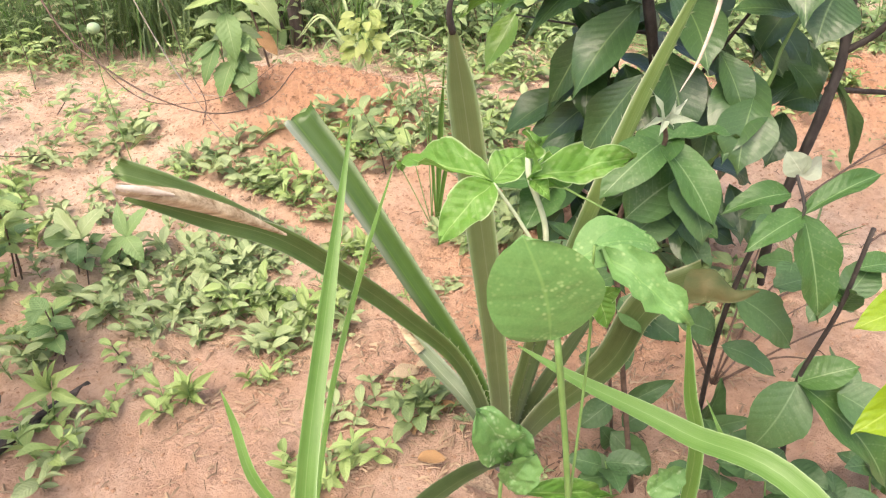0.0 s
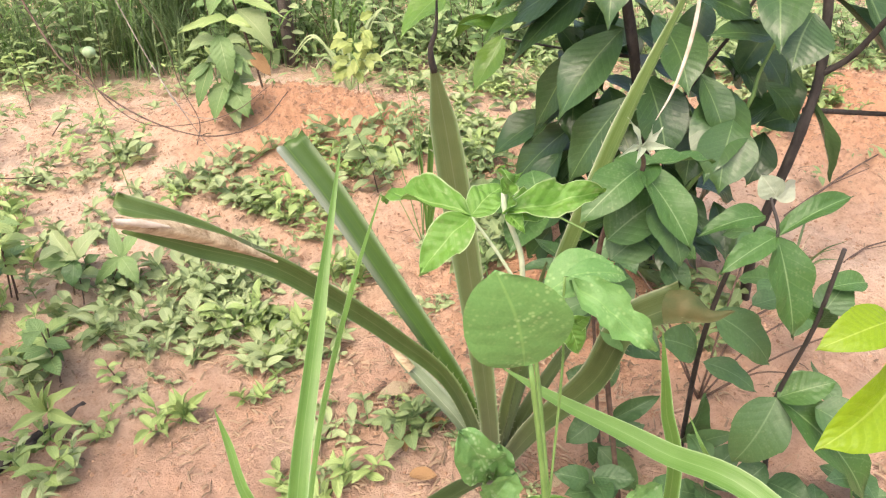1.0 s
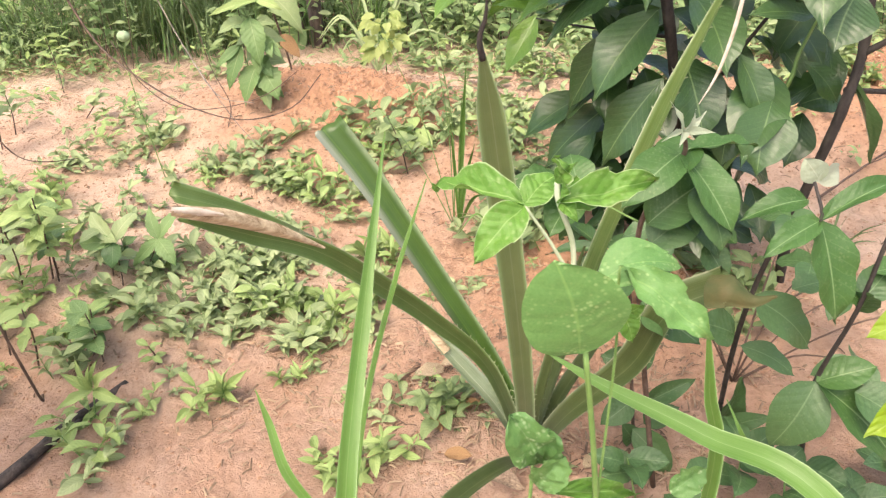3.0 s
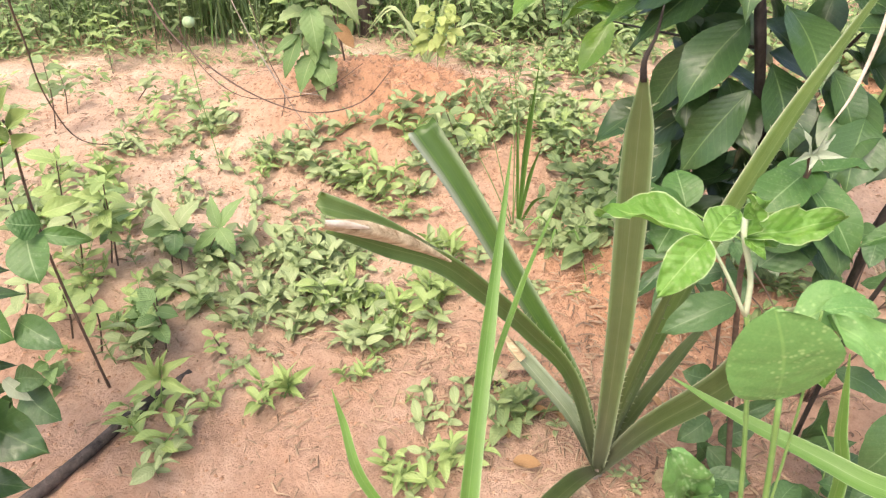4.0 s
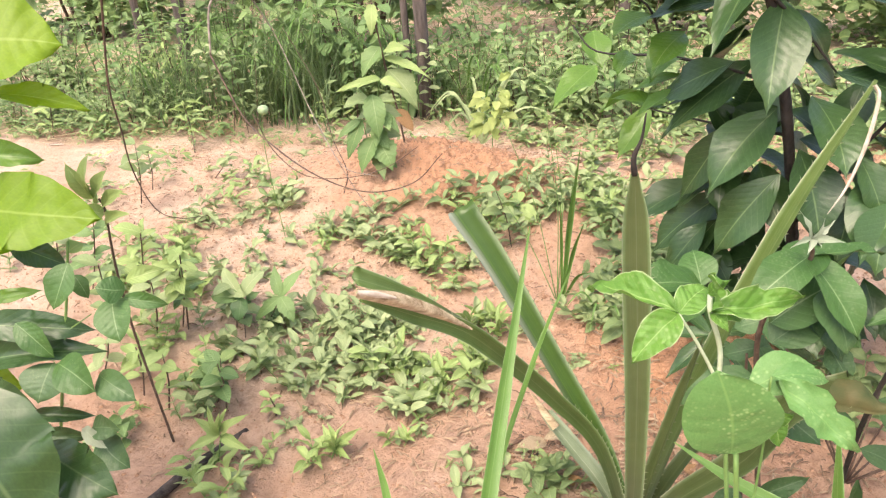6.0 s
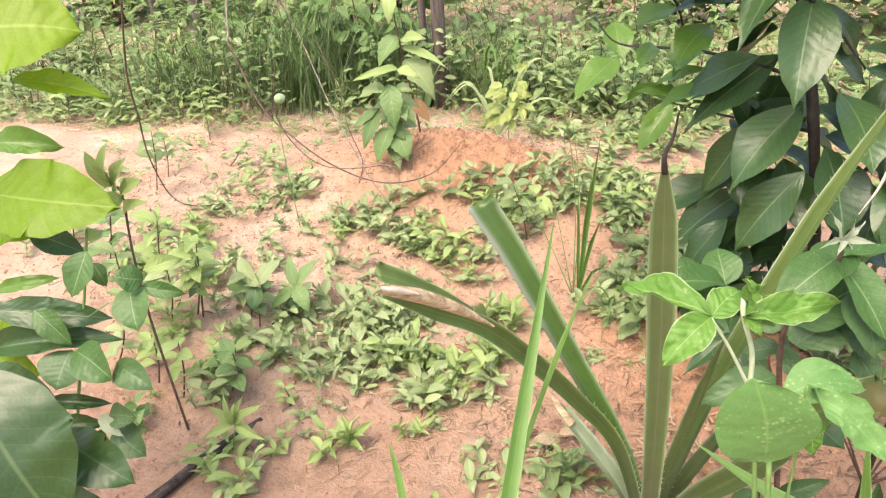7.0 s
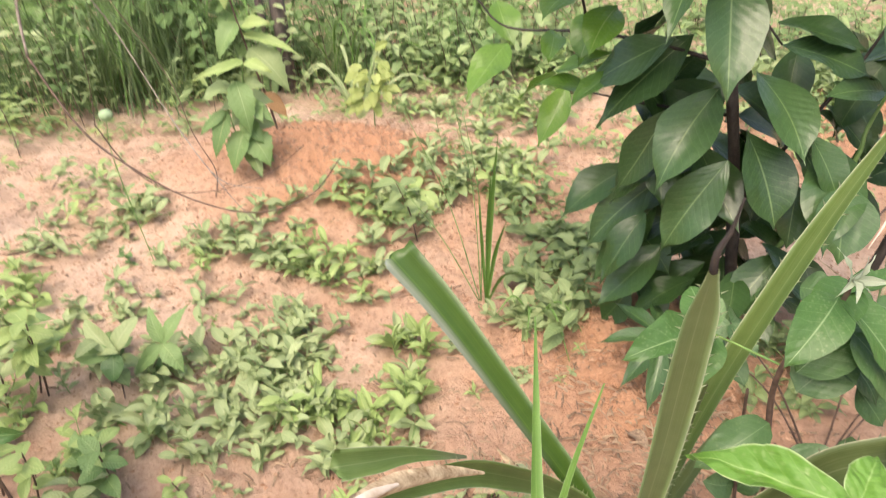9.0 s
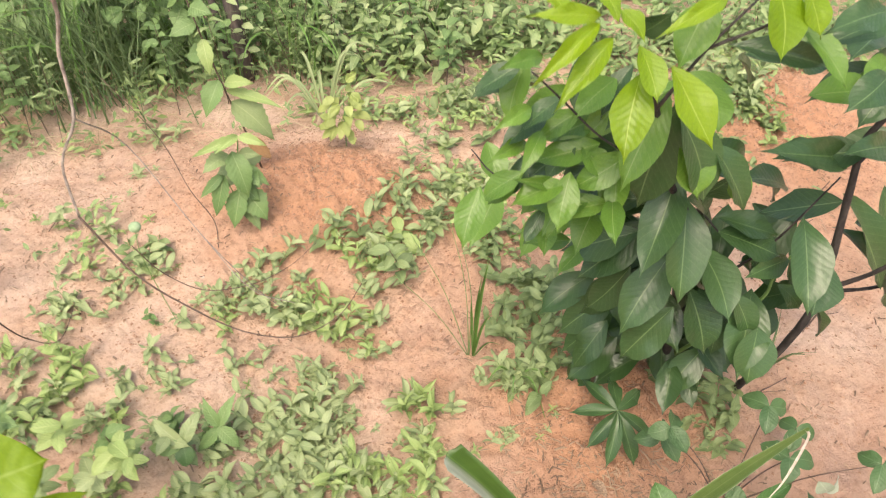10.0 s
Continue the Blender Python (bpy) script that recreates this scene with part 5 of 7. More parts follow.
patch(-0.42, 1.41, 0.06, 0.03, 6, (5, 2, 0), 0.9)
patch(-0.75, 1.45, 0.07, 0.05, 9, (0, 1, 2, 7))
patch(-0.94, 1.51, 0.06, 0.04, 5, (5, 3, 9))
patch(-0.49, 1.26, 0.08, 0.05, 17, (1, 1, 2, 0, 7), 1.05)
patch(-0.38, 1.29, 0.06, 0.04, 11, (2, 1, 0), 1.05)
patch(-0.39, 1.18, 0.07, 0.04, 11, (1, 0, 7), 1.05)
patch(-0.65, 1.29, 0.04, 0.04, 4, (4, 1, 6), 1.15)
patch(-0.15, 1.25, 0.06, 0.04, 7, (3, 1, 9), 1.05)
patch(-0.27, 1.25, 0.05, 0.04, 6, (5, 0, 1))
patch(-0.20, 1.13, 0.07, 0.04, 10, (1, 3, 9, 0), 1.05)
patch(-0.30, 1.11, 0.05, 0.03, 5, (3, 9, 1))
patch(-0.86, 1.37, 0.07, 0.04, 6, (2, 10, 9), 1.1)
patch(-0.78, 1.27, 0.06, 0.05, 5, (0, 10))
patch(0.15, 1.57, 0.07, 0.08, 9, (4, 4, 1), 1.1)
patch(0.15, 1.42, 0.06, 0.07, 8, (4, 4, 2), 1.1)
patch(0.15, 1.72, 0.07, 0.07, 6, (4, 8))
patch(0.18, 1.28, 0.04, 0.04, 4, (4,), 0.95)
patch(0.08, 1.23, 0.04, 0.04, 5, (4, 2, 9), 1.05)
patch(-0.01, 1.15, 0.05, 0.03, 6, (5, 8), 0.9)
patch(-0.74, 1.63, 0.02, 0.02, 2, (6, 5), 0.9)
patch(-1.04, 1.59, 0.06, 0.04, 4, (5, 3))
patch(-1.04, 1.42, 0.05, 0.05, 4, (3, 10))
patch(-0.21, 2.46, 0.10, 0.10, 9, (8, 5, 3))
patch(0.14, 2.35, 0.10, 0.15, 10, (4, 1, 3), 1.1)
patch(0.13, 1.87, 0.06, 0.08, 6, (3, 8, 2))
patch(-0.81, 2.40, 0.05, 0.06, 4, (5, 2))
patch(-1.06, 2.09, 0.08, 0.06, 4, (8, 5))
patch(-0.39, 0.91, 0.02, 0.02, 3, (9, 3, 9), 1.35)
patch(-0.27, 0.93, 0.02, 0.02, 3, (5, 9), 0.9)
patch(-0.16, 0.92, 0.02, 0.02, 3, (5, 8), 0.9)
patch(-0.68, 0.99, 0.03, 0.03, 2, (5, 10))
patch(-0.63, 1.08, 0.04, 0.04, 3, (6, 4))
patch(-0.02, 0.87, 0.03, 0.02, 4, (5, 4), 0.85)
patch(-0.49, 0.90, 0.03, 0.03, 3, (3, 5), 0.9)
patch(-0.54, 0.83, 0.04, 0.03, 3, (3, 10), 0.9)
patch(-0.96, 1.79, 0.09, 0.06, 6, (0, 2, 8), 0.9)
patch(-1.25, 1.43, 0.10, 0.07, 7, (3, 0, 10))
patch(-0.11, 0.81, 0.03, 0.03, 3, (0, 3), 0.9)
patch(0.01, 0.86, 0.03, 0.03, 4, (5, 4), 0.8)
patch(0.13, 0.77, 0.03, 0.02, 4, (5,), 0.8)
patch(-0.63, 1.04, 0.05, 0.05, 5, (1, 6), 1.05)
patch(-0.54, 0.78, 0.04, 0.04, 3, (3, 0))
patch(0.41, 1.18, 0.06, 0.04, 4, (4,), 0.9)
patch(0.51, 1.13, 0.06, 0.05, 5, (4, 4))
patch(0.44, 1.06, 0.04, 0.03, 3, (4,))
patch(-0.47, 1.07, 0.06, 0.05, 9, (1, 2, 0, 7))
patch(-0.35, 1.06, 0.06, 0.05, 10, (1, 0, 7, 2))
patch(-0.41, 1.17, 0.08, 0.04, 9, (0, 2, 1))
patch(-0.21, 1.04, 0.04, 0.04, 7, (2, 1, 9))
patch(-0.57, 1.15, 0.04, 0.04, 4, (1, 4))
patch(-0.18, 1.13, 0.03, 0.03, 4, (1, 3))
patch(-0.42, 0.98, 0.03, 0.02, 3, (5, 9), 0.9)
patch(-0.84, 1.19, 0.05, 0.06, 5, (3, 4, 10))
patch(-0.71, 1.06, 0.04, 0.05, 3, (3, 6))
patch(-1.01, 1.35, 0.07, 0.07, 6, (3, 10, 4), 1.1)
patch(-1.00, 1.48, 0.07, 0.06, 6, (3, 0, 10), 1.05)
patch(-0.24, 0.97, 0.03, 0.02, 4, (5, 8), 0.8)
patch(-0.57, 1.36, 0.10, 0.04, 5, (8, 5), 0.9)
patch(-0.36, 1.39, 0.06, 0.04, 6, (1, 0, 8))
patch(-0.57, 1.60, 0.08, 0.04, 7, (1, 0, 3))
patch(-0.38, 1.57, 0.07, 0.04, 7, (1, 3, 0))
patch(-1.13, 1.15, 0.06, 0.10, 3, (10, 3))
patch(0.08, 1.92, 0.06, 0.10, 5, (4, 3))
patch(-0.07, 1.83, 0.08, 0.07, 4, (8, 2), 0.9)
patch(-0.78, 1.77, 0.06, 0.04, 4, (5, 8, 2), 0.9)
patch(-0.46, 0.93, 0.02, 0.02, 2, (5, 9))
patch(-0.16, 0.76, 0.04, 0.02, 4, (3, 5), 0.9)
patch(-0.01, 0.89, 0.03, 0.03, 4, (4, 5), 0.8)
patch(-0.04, 1.87, 0.07, 0.07, 8, (1, 4, 7), 1.20)
patch(0.06, 2.10, 0.08, 0.09, 9, (1, 3, 10), 1.20)
patch(0.19, 2.39, 0.09, 0.10, 9, (10, 4, 3), 1.30)
patch(-0.05, 2.40, 0.09, 0.09, 8, (8, 1, 10), 1.20)
patch(0.15, 2.00, 0.08, 0.08, 9, (4, 1, 7), 1.20)
patch(-0.12, 1.73, 0.05, 0.05, 5, (1, 7), 1.15)
patch(0.33, 2.47, 0.10, 0.12, 9, (10, 3, 4), 1.30)
patch(0.12, 1.46, 0.04, 0.04, 5, (4, 2), 1.00)
patch(0.06, 1.25, 0.03, 0.04, 5, (4, 1), 0.95)
patch(0.22, 1.53, 0.04, 0.04, 5, (4,), 1.00)
patch(0.10, 1.73, 0.05, 0.05, 6, (1, 4), 1.10)
patch(0.12, 1.14, 0.03, 0.03, 4, (5, 8), 0.80)
patch(-0.18, 1.05, 0.03, 0.03, 4, (5, 8, 3), 0.90)
patch(-0.11, 0.88, 0.03, 0.02, 4, (5, 0), 0.80)
patch(-0.04, 0.94, 0.02, 0.02, 3, (5, 8), 0.80)
patch(-0.77, 0.98, 0.03, 0.03, 3, (5, 8), 0.90)
patch(-0.79, 0.91, 0.03, 0.03, 3, (5, 6), 0.90)
patch(1.10, 2.11, 0.09, 0.09, 9, (4, 10, 3), 1.3)
patch(0.96, 2.08, 0.09, 0.09, 8, (4, 3, 1), 1.3)
patch(0.96, 2.31, 0.09, 0.09, 8, (10, 4, 1), 1.3)
patch(1.33, 2.53, 0.09, 0.09, 9, (10, 3, 1), 1.3)
patch(1.10, 2.25, 0.09, 0.09, 9, (10, 4), 1.4)
patch(1.13, 2.01, 0.09, 0.09, 5, (5, 3), 1.0)
patch(0.95, 1.89, 0.09, 0.09, 5, (4, 8), 1.0)
for ob, m in FIRST:
    ob.matrix_basis = m

# upright bright weed in front
fw = thing("weed", (-0.505, 0.758, -0.044), "upright fresh yellow-green weed with narrow leaves", "weed", "weeds on the sand")
c = Vector((-0.543, 0.870, 0.029))
stem(fw, [(-0.505, 0.758, -0.044), (-0.561, 0.860, -0.064), c], 0.0016, 0.0011, GREEN_STEM)
for q, w in (((-0.560, 0.880, 0.091), 0.012), ((-0.520, 0.880, 0.089), 0.012), ((-0.478, 0.860, 0.087), 0.016), ((-0.580, 0.860, 0.073), 0.016), ((-0.475, 0.840, 0.027), 0.018), ((-0.591, 0.840, 0.016), 0.016), ((-0.532, 0.870, 0.085), 0.010)):
    leaf(fw, c, q, w, "lance", WEED_BRIGHT, (0, -0.6, 0.7))
c2 = Vector((-0.546, 0.860, -0.039))
for q, w in (((-0.645, 0.850, -0.034), 0.014), ((-0.490, 0.830, -0.034), 0.018), ((-0.572, 0.880, -0.023), 0.014), ((-0.514, 0.880, 0.006), 0.016)):
    leaf(fw, c2, q, w, "lance", WEED_BRIGHT, (0, -0.4, 0.9))

# trifoliate weed with one dark leaf
tw = thing("weed", (-0.644, 1.187, -0.015), "weed with three ribbed leaflets, one of them darker", "weed", "weeds on the sand")
c = Vector((-0.645, 1.210, 0.089))
stem(tw, [(-0.640, 1.183, -0.016), (-0.653, 1.220, 0.025), c], 0.0014, 0.001, TWIG)
for q, w, mt in (((-0.719, 1.220, 0.080), 0.034, NETTLE), ((-0.645, 1.180, 0.049), 0.038, LEGUME_DARK), ((-0.701, 1.260, 0.130), 0.03, WEED), ((-0.606, 1.260, 0.129), 0.03, WEED)):
    leaf(tw, c, q, w, "ovate", mt, (0, -0.7, 0.7))
tw = thing("weed", (-0.637, 1.199, -0.015), "weed with ribbed toothed leaflets on a bent stalk", "weed", "weeds on the sand")
c = Vector((-0.579, 1.250, 0.071))
stem(tw, [(-0.637, 1.199, -0.015), (-0.610, 1.240, 0.015), c], 0.0013, 0.001, TWIG)
for q, w in (((-0.542, 1.220, 0.025), 0.038), ((-0.635, 1.230, 0.020), 0.03), ((-0.533, 1.300, 0.119), 0.028), ((-0.605, 1.300, 0.122), 0.028)):
    leaf(tw, c, q, w, "toothed", NETTLE, (0, -0.6, 0.8))

def leafy(at, top, label, material, size, count, seed, shape="oval", ratio=0.44):
    """A taller weed: thin stem with leaves in loose whorls."""
    rng = random.Random(seed)
    ob = thing("weed", at, label, "weed", "weeds on the sand")
    a, t = Vector(at), Vector(top)
    stem(ob, [a - Vector((0, 0, 0.006)), a.lerp(t, 0.5) + Vector((0.006, 0, 0)), t], 0.0018, 0.001, TWIG)
    for i in range(count):
        f = 0.4 + 0.6 * i / (count - 1)
        p = a.lerp(t, f)
        q = i * 2.4 + seed
        l = size * rng.uniform(0.7, 1.15)
        leaf(ob, p, p + Vector((math.cos(q) * 0.85, math.sin(q) * 0.85, rng.uniform(-0.3, 0.35))) * l, l * ratio, shape, material, (math.cos(q) * -0.2, -0.4, 0.9))
    return ob


leafy((-0.806, 1.257, -0.011), (-0.728, 1.140, 0.209), "tall fresh yellow-green weed with spreading leaves", WEED_BRIGHT, 0.062, 11, 1)
leafy((-0.859, 1.218, -0.013), (-0.775, 1.120, 0.168), "tall green weed with spreading leaves", WEED, 0.058, 8, 2)
leafy((-0.958, 1.205, -0.014), (-0.861, 1.100, 0.208), "tall green weed with spreading leaves", WEED_DARK, 0.060, 9, 3)
leafy((-1.260, 1.464, 0.003), (-1.153, 1.360, 0.218), "tall green weed with spreading leaves", WEED, 0.060, 9, 4)
leafy((-1.245, 1.838, 0.028), (-1.163, 1.750, 0.239), "dull green weed with a withered leaf", WEED_DARK, 0.060, 8, 5, "ovate", 0.55)
leafy((-0.628, 1.014, -0.027), (-0.606, 1.020, 0.071), "green weed with broad leaves", WEED_BRIGHT, 0.056, 7, 8)
leafy((-0.814, 1.248, -0.012), (-0.691, 1.100, 0.239), "tall fresh yellow-green weed with spreading leaves", WEED_BRIGHT, 0.060, 11, 31)
leafy((-0.952, 1.318, -0.006), (-0.828, 1.200, 0.230), "tall fresh yellow-green weed with spreading leaves", WEED_BRIGHT, 0.058, 10, 32)
leafy((-1.096, 1.350, -0.004), (-0.937, 1.220, 0.257), "tall green weed with spreading leaves", NETTLE, 0.062, 10, 33, "toothed", 0.55)
leafy((-1.097, 2.014, 0.045), (-1.011, 2.000, 0.138), "small bushy weed with fine grey-green leaves", WEED, 0.040, 14, 35)
leafy((-1.278, 1.962, 0.031), (-1.259, 1.950, 0.147), "drooping dull green weed on the sand", WEED_DARK, 0.065, 9, 36, "lance", 0.35)
leafy((-0.225, 1.700, 0.037), (-0.188, 1.800, 0.084), "green weed with upright broad leaves", WEED, 0.075, 9, 9)
leafy((-0.136, 1.687, 0.032), (-0.113, 1.780, 0.088), "green weed with upright broad leaves", WEED_BRIGHT, 0.070, 9, 10)
leafy((-0.125, 1.637, 0.023), (-0.161, 1.600, 0.185), "green weed with upright broad leaves", WEED_DARK, 0.070, 8, 11)
leafy((-1.315, 2.323, 0.032), (-1.367, 2.400, 0.197), "tall feathery green weed", WEED_BRIGHT, 0.09, 12, 12, "lance", 0.22)
leafy((-1.990, 2.471, 0.034), (-1.901, 2.400, 0.250), "tall feathery green weed", WEED_BRIGHT, 0.09, 12, 13, "lance", 0.22)

leafy((-0.793, 1.233, -0.014), (-0.777, 1.213, 0.156), "upright weed with fresh green leaves on a thin stem", NETTLE, 0.062, 8, 40, "toothed", 0.50)
leafy((-0.784, 1.031, -0.026), (-0.761, 1.011, 0.091), "upright weed with fresh green leaves on a thin stem", WEED_BRIGHT, 0.050, 8, 41, "oval", 0.42)
leafy((-0.715, 0.997, -0.028), (-0.687, 0.977, 0.103), "upright weed with fresh green leaves on a thin stem", WEED_BRIGHT, 0.052, 8, 44, "oval", 0.42)
leafy((-0.600, 0.995, -0.029), (-0.587, 0.975, 0.097), "upright weed with fresh green leaves on a thin stem", NETTLE, 0.062, 7, 47, "oval", 0.50)
leafy((-0.503, 0.984, -0.030), (-0.495, 0.964, 0.036), "upright weed with fresh green leaves on a thin stem", WEED_BRIGHT, 0.036, 7, 45, "oval", 0.42)
leafy((-0.889, 1.057, -0.024), (-0.829, 1.037, 0.098), "upright weed with fresh green leaves on a thin stem", WEED, 0.055, 8, 48, "oval", 0.42)
leafy((-0.685, 1.240, -0.012), (-0.671, 1.220, 0.110), "upright weed with fresh green leaves on a thin stem", WEED, 0.055, 8, 44, "toothed", 0.50)

EDGE_WEEDS = random.Random(91)
for i in range(20):
    x, y = EDGE_WEEDS.uniform(-2.3, 0.5), EDGE_WEEDS.uniform(2.50, 2.80)
    p = on_ground(x, y)
    kind = i % 3
    leafy(p, p + Vector((EDGE_WEEDS.uniform(-0.05, 0.05), 0, EDGE_WEEDS.uniform(0.14, 0.34))), ("fresh leafy weed at the clearing's edge", "toothed-leaved weed at the clearing's edge", "narrow-leaved pale weed at the clearing's edge")[kind], (WEED, NETTLE, WEED_DARK)[kind], (0.05, 0.065, 0.075)[kind] * EDGE_WEEDS.uniform(0.8, 1.2), 11, 20 + i, ("oval", "toothed", "lance")[kind], (0.45, 0.55, 0.22)[kind])

# ---- broad-leaved plant on the mound, and a taller one behind it ----
sap = thing("mound_plant", on_ground(-0.512, 1.862), "leafy plant with drooping broad toothed leaves on the mound", "plant")
root = on_ground(-0.512, 1.862)
stem(sap, [root, (-0.514, 1.862, 0.21), (-0.505, 1.860, 0.30), (-0.490, 1.860, 0.392)], 0.0030, 0.0016, GREEN_STEM, "stem", 6)
stem(sap, [root, (-0.530, 1.865, 0.19), (-0.548, 1.862, 0.285)], 0.0020, 0.0012, GREEN_STEM, "stem", 6)
for b, q, w, m in (((-0.546, 1.860, 0.283), (-0.586, 1.820, 0.178), 0.046, NETTLE), ((-0.514, 1.855, 0.235), (-0.548, 1.810, 0.138), 0.058, NETTLE), ((-0.508, 1.855, 0.228), (-0.457, 1.810, 0.152), 0.074, NETTLE), ((-0.512, 1.855, 0.352), (-0.489, 1.805, 0.235), 0.062, NETTLE),
                   ((-0.490, 1.860, 0.390), (-0.608, 1.830, 0.362), 0.028, WEED_BRIGHT), ((-0.488, 1.860, 0.392), (-0.549, 1.820, 0.370), 0.030, WEED_BRIGHT), ((-0.500, 1.860, 0.305), (-0.433, 1.825, 0.252), 0.034, NETTLE), ((-0.548, 1.860, 0.283), (-0.616, 1.835, 0.232), 0.028, NETTLE),
                   ((-0.488, 1.860, 0.390), (-0.419, 1.830, 0.372), 0.030, WEED_BRIGHT), ((-0.512, 1.870, 0.260), (-0.560, 1.930, 0.220), 0.050, WEED_DARK), ((-0.512, 1.870, 0.300), (-0.450, 1.940, 0.270), 0.050, WEED_DARK), ((-0.514, 1.862, 0.190), (-0.480, 1.800, 0.128), 0.046, WEED_DARK)):
    leaf(sap, b, q, w * (1.05 if m is NETTLE else 0.95), "toothed", m, ((q[0] - b[0]) * 3, -0.75, 0.6))

rng = random.Random(74)
for i in range(14):
    f = rng.uniform(0.2, 1.0)
    p = root.lerp(Vector((-0.495, 1.86, 0.37)), f) + Vector((rng.uniform(-0.03, 0.03), 0, 0))
    a = i * 2.4
    d = Vector((math.cos(a), math.sin(a) * 0.7 - 0.2, -rng.uniform(0.1, 0.9))).normalized() * rng.uniform(0.05, 0.085)
    leaf(sap, p, p + d, d.length * 0.6, "toothed", NETTLE if i % 3 else WEED_DARK, (d.x * 3, -0.6, 0.7))

tall = thing("tall_weed", on_ground(-0.475, 2.06), "tall weed with ribbed leaves, one brown, and a bare lower stem", "plant")
stem(tall, [on_ground(-0.475, 2.06), (-0.490, 2.055, 0.25), (-0.520, 2.050, 0.40), (-0.545, 2.050, 0.56), (-0.56, 2.06, 0.66)], 0.0036, 0.0018, TWIG, "stem", 6)
for b, q, w, m in (((-0.530, 2.050, 0.443), (-0.582, 2.010, 0.356), 0.058, NETTLE), ((-0.512, 2.050, 0.378), (-0.416, 2.005, 0.268), 0.076, WEED_DARK), ((-0.520, 2.050, 0.411), (-0.372, 2.020, 0.352), 0.030, WEED_BRIGHT), ((-0.520, 2.050, 0.432), (-0.438, 2.020, 0.440), 0.036, WEED_BRIGHT),
                   ((-0.545, 2.050, 0.560), (-0.542, 2.010, 0.474), 0.038, WEED_BRIGHT), ((-0.550, 2.055, 0.600), (-0.620, 2.030, 0.580), 0.045, NETTLE), ((-0.555, 2.055, 0.640), (-0.500, 2.020, 0.630), 0.045, NETTLE), ((-0.540, 2.050, 0.520), (-0.600, 2.090, 0.500), 0.050, NETTLE)):
    leaf(tall, b, q, w * 1.08, "toothed", m, ((q[0] - b[0]) * 2, -0.7, 0.7))
leaf(tall, (-0.492, 2.050, 0.262), (-0.437, 2.015, 0.203), 0.040, "ovate", DRY_LEAF, (0.3, -0.8, 0.4), 0, "withered brown leaf")

yp = thing("yellowing_weed", on_ground(-0.225, 2.20), "yellow-green weed with limp crumpled leaves", "plant")
stem(yp, [on_ground(-0.225, 2.20), (-0.222, 2.19, 0.16), (-0.215, 2.185, 0.30)], 0.002, 0.0012, GREEN_STEM)
rng = random.Random(73)
for i in range(34):
    f = rng.uniform(0.25, 1.0)
    p = Vector((-0.222, 2.19, 0.10)).lerp(Vector((-0.215, 2.185, 0.31)), f)
    q = rng.uniform(0, 6.28)
    c = p + Vector((math.cos(q) * 0.05, math.sin(q) * 0.04, rng.uniform(-0.02, 0.03))) * rng.uniform(0.3, 1.0)
    d = Vector((math.cos(q) * 0.7, math.sin(q) * 0.5 - 0.2, -rng.uniform(-0.2, 1.0))).normalized() * rng.uniform(0.035, 0.062)
    leaf(yp, c, c + d, 0.026, "crumpled" if i % 3 == 0 else "ovate", YELLOWISH, (math.cos(q) * 0.3, -0.7, 0.6))
    stem(yp, [p, c], 0.0007, 0.0005, GREEN_STEM, "leaf_stalk", 4)

# ---- grass clump with thin stalks ----
gc = thing("grass_clump", on_ground(0.0, 1.37), "small grass clump with narrow green blades and thin stalks", "grass")
root = on_ground(0.0, 1.37)
for q, w in (((0.022, 1.34, 0.375), 0.011), ((0.035, 1.33, 0.22), 0.009), ((-0.012, 1.35, 0.26), 0.007), ((0.055, 1.30, 0.13), 0.008), ((0.012, 1.36, 0.30), 0.008)):
    e = Vector(q)
    strap(gc, [root, root.lerp(e, 0.5) + Vector((0, 0.01, 0.02)), e], (w * 0.6, w, w * 0.05), (0.2, -0.9, 0.2), GRASS, "blade", channel=0.2, thick=0.0004)
for q in ((-0.13, 1.42, 0.40), (-0.05, 1.40, 0.44), (-0.03, 1.38, 0.40), (-0.17, 1.40, 0.30)):
    e = Vector(q)
    stem(gc, [root + Vector((-0.01, 0, 0)), root.lerp(e, 0.55) + Vector((0.01, 0, 0)), e], 0.0012, 0.0006, GREEN_STEM, "stalk", 5)
gb = thing("grass_clump", on_ground(0.075, 1.28), "few thin arching grass blades", "grass")
root = on_ground(0.075, 1.28)
for q, k in (((0.16, 1.22, 0.03), 0.06), ((-0.0, 1.25, 0.07), 0.05), ((0.12, 1.16, 0.02), 0.07), ((0.05, 1.2, 0.05), 0.05)):
    e = Vector(q)
    strap(gb, [root, root.lerp(e, 0.5) + Vector((0, 0, k)), e], (0.004, 0.005, 0.001), (0.1, -0.4, 0.9), GRASS, "blade", channel=0.2, thick=0.0003)

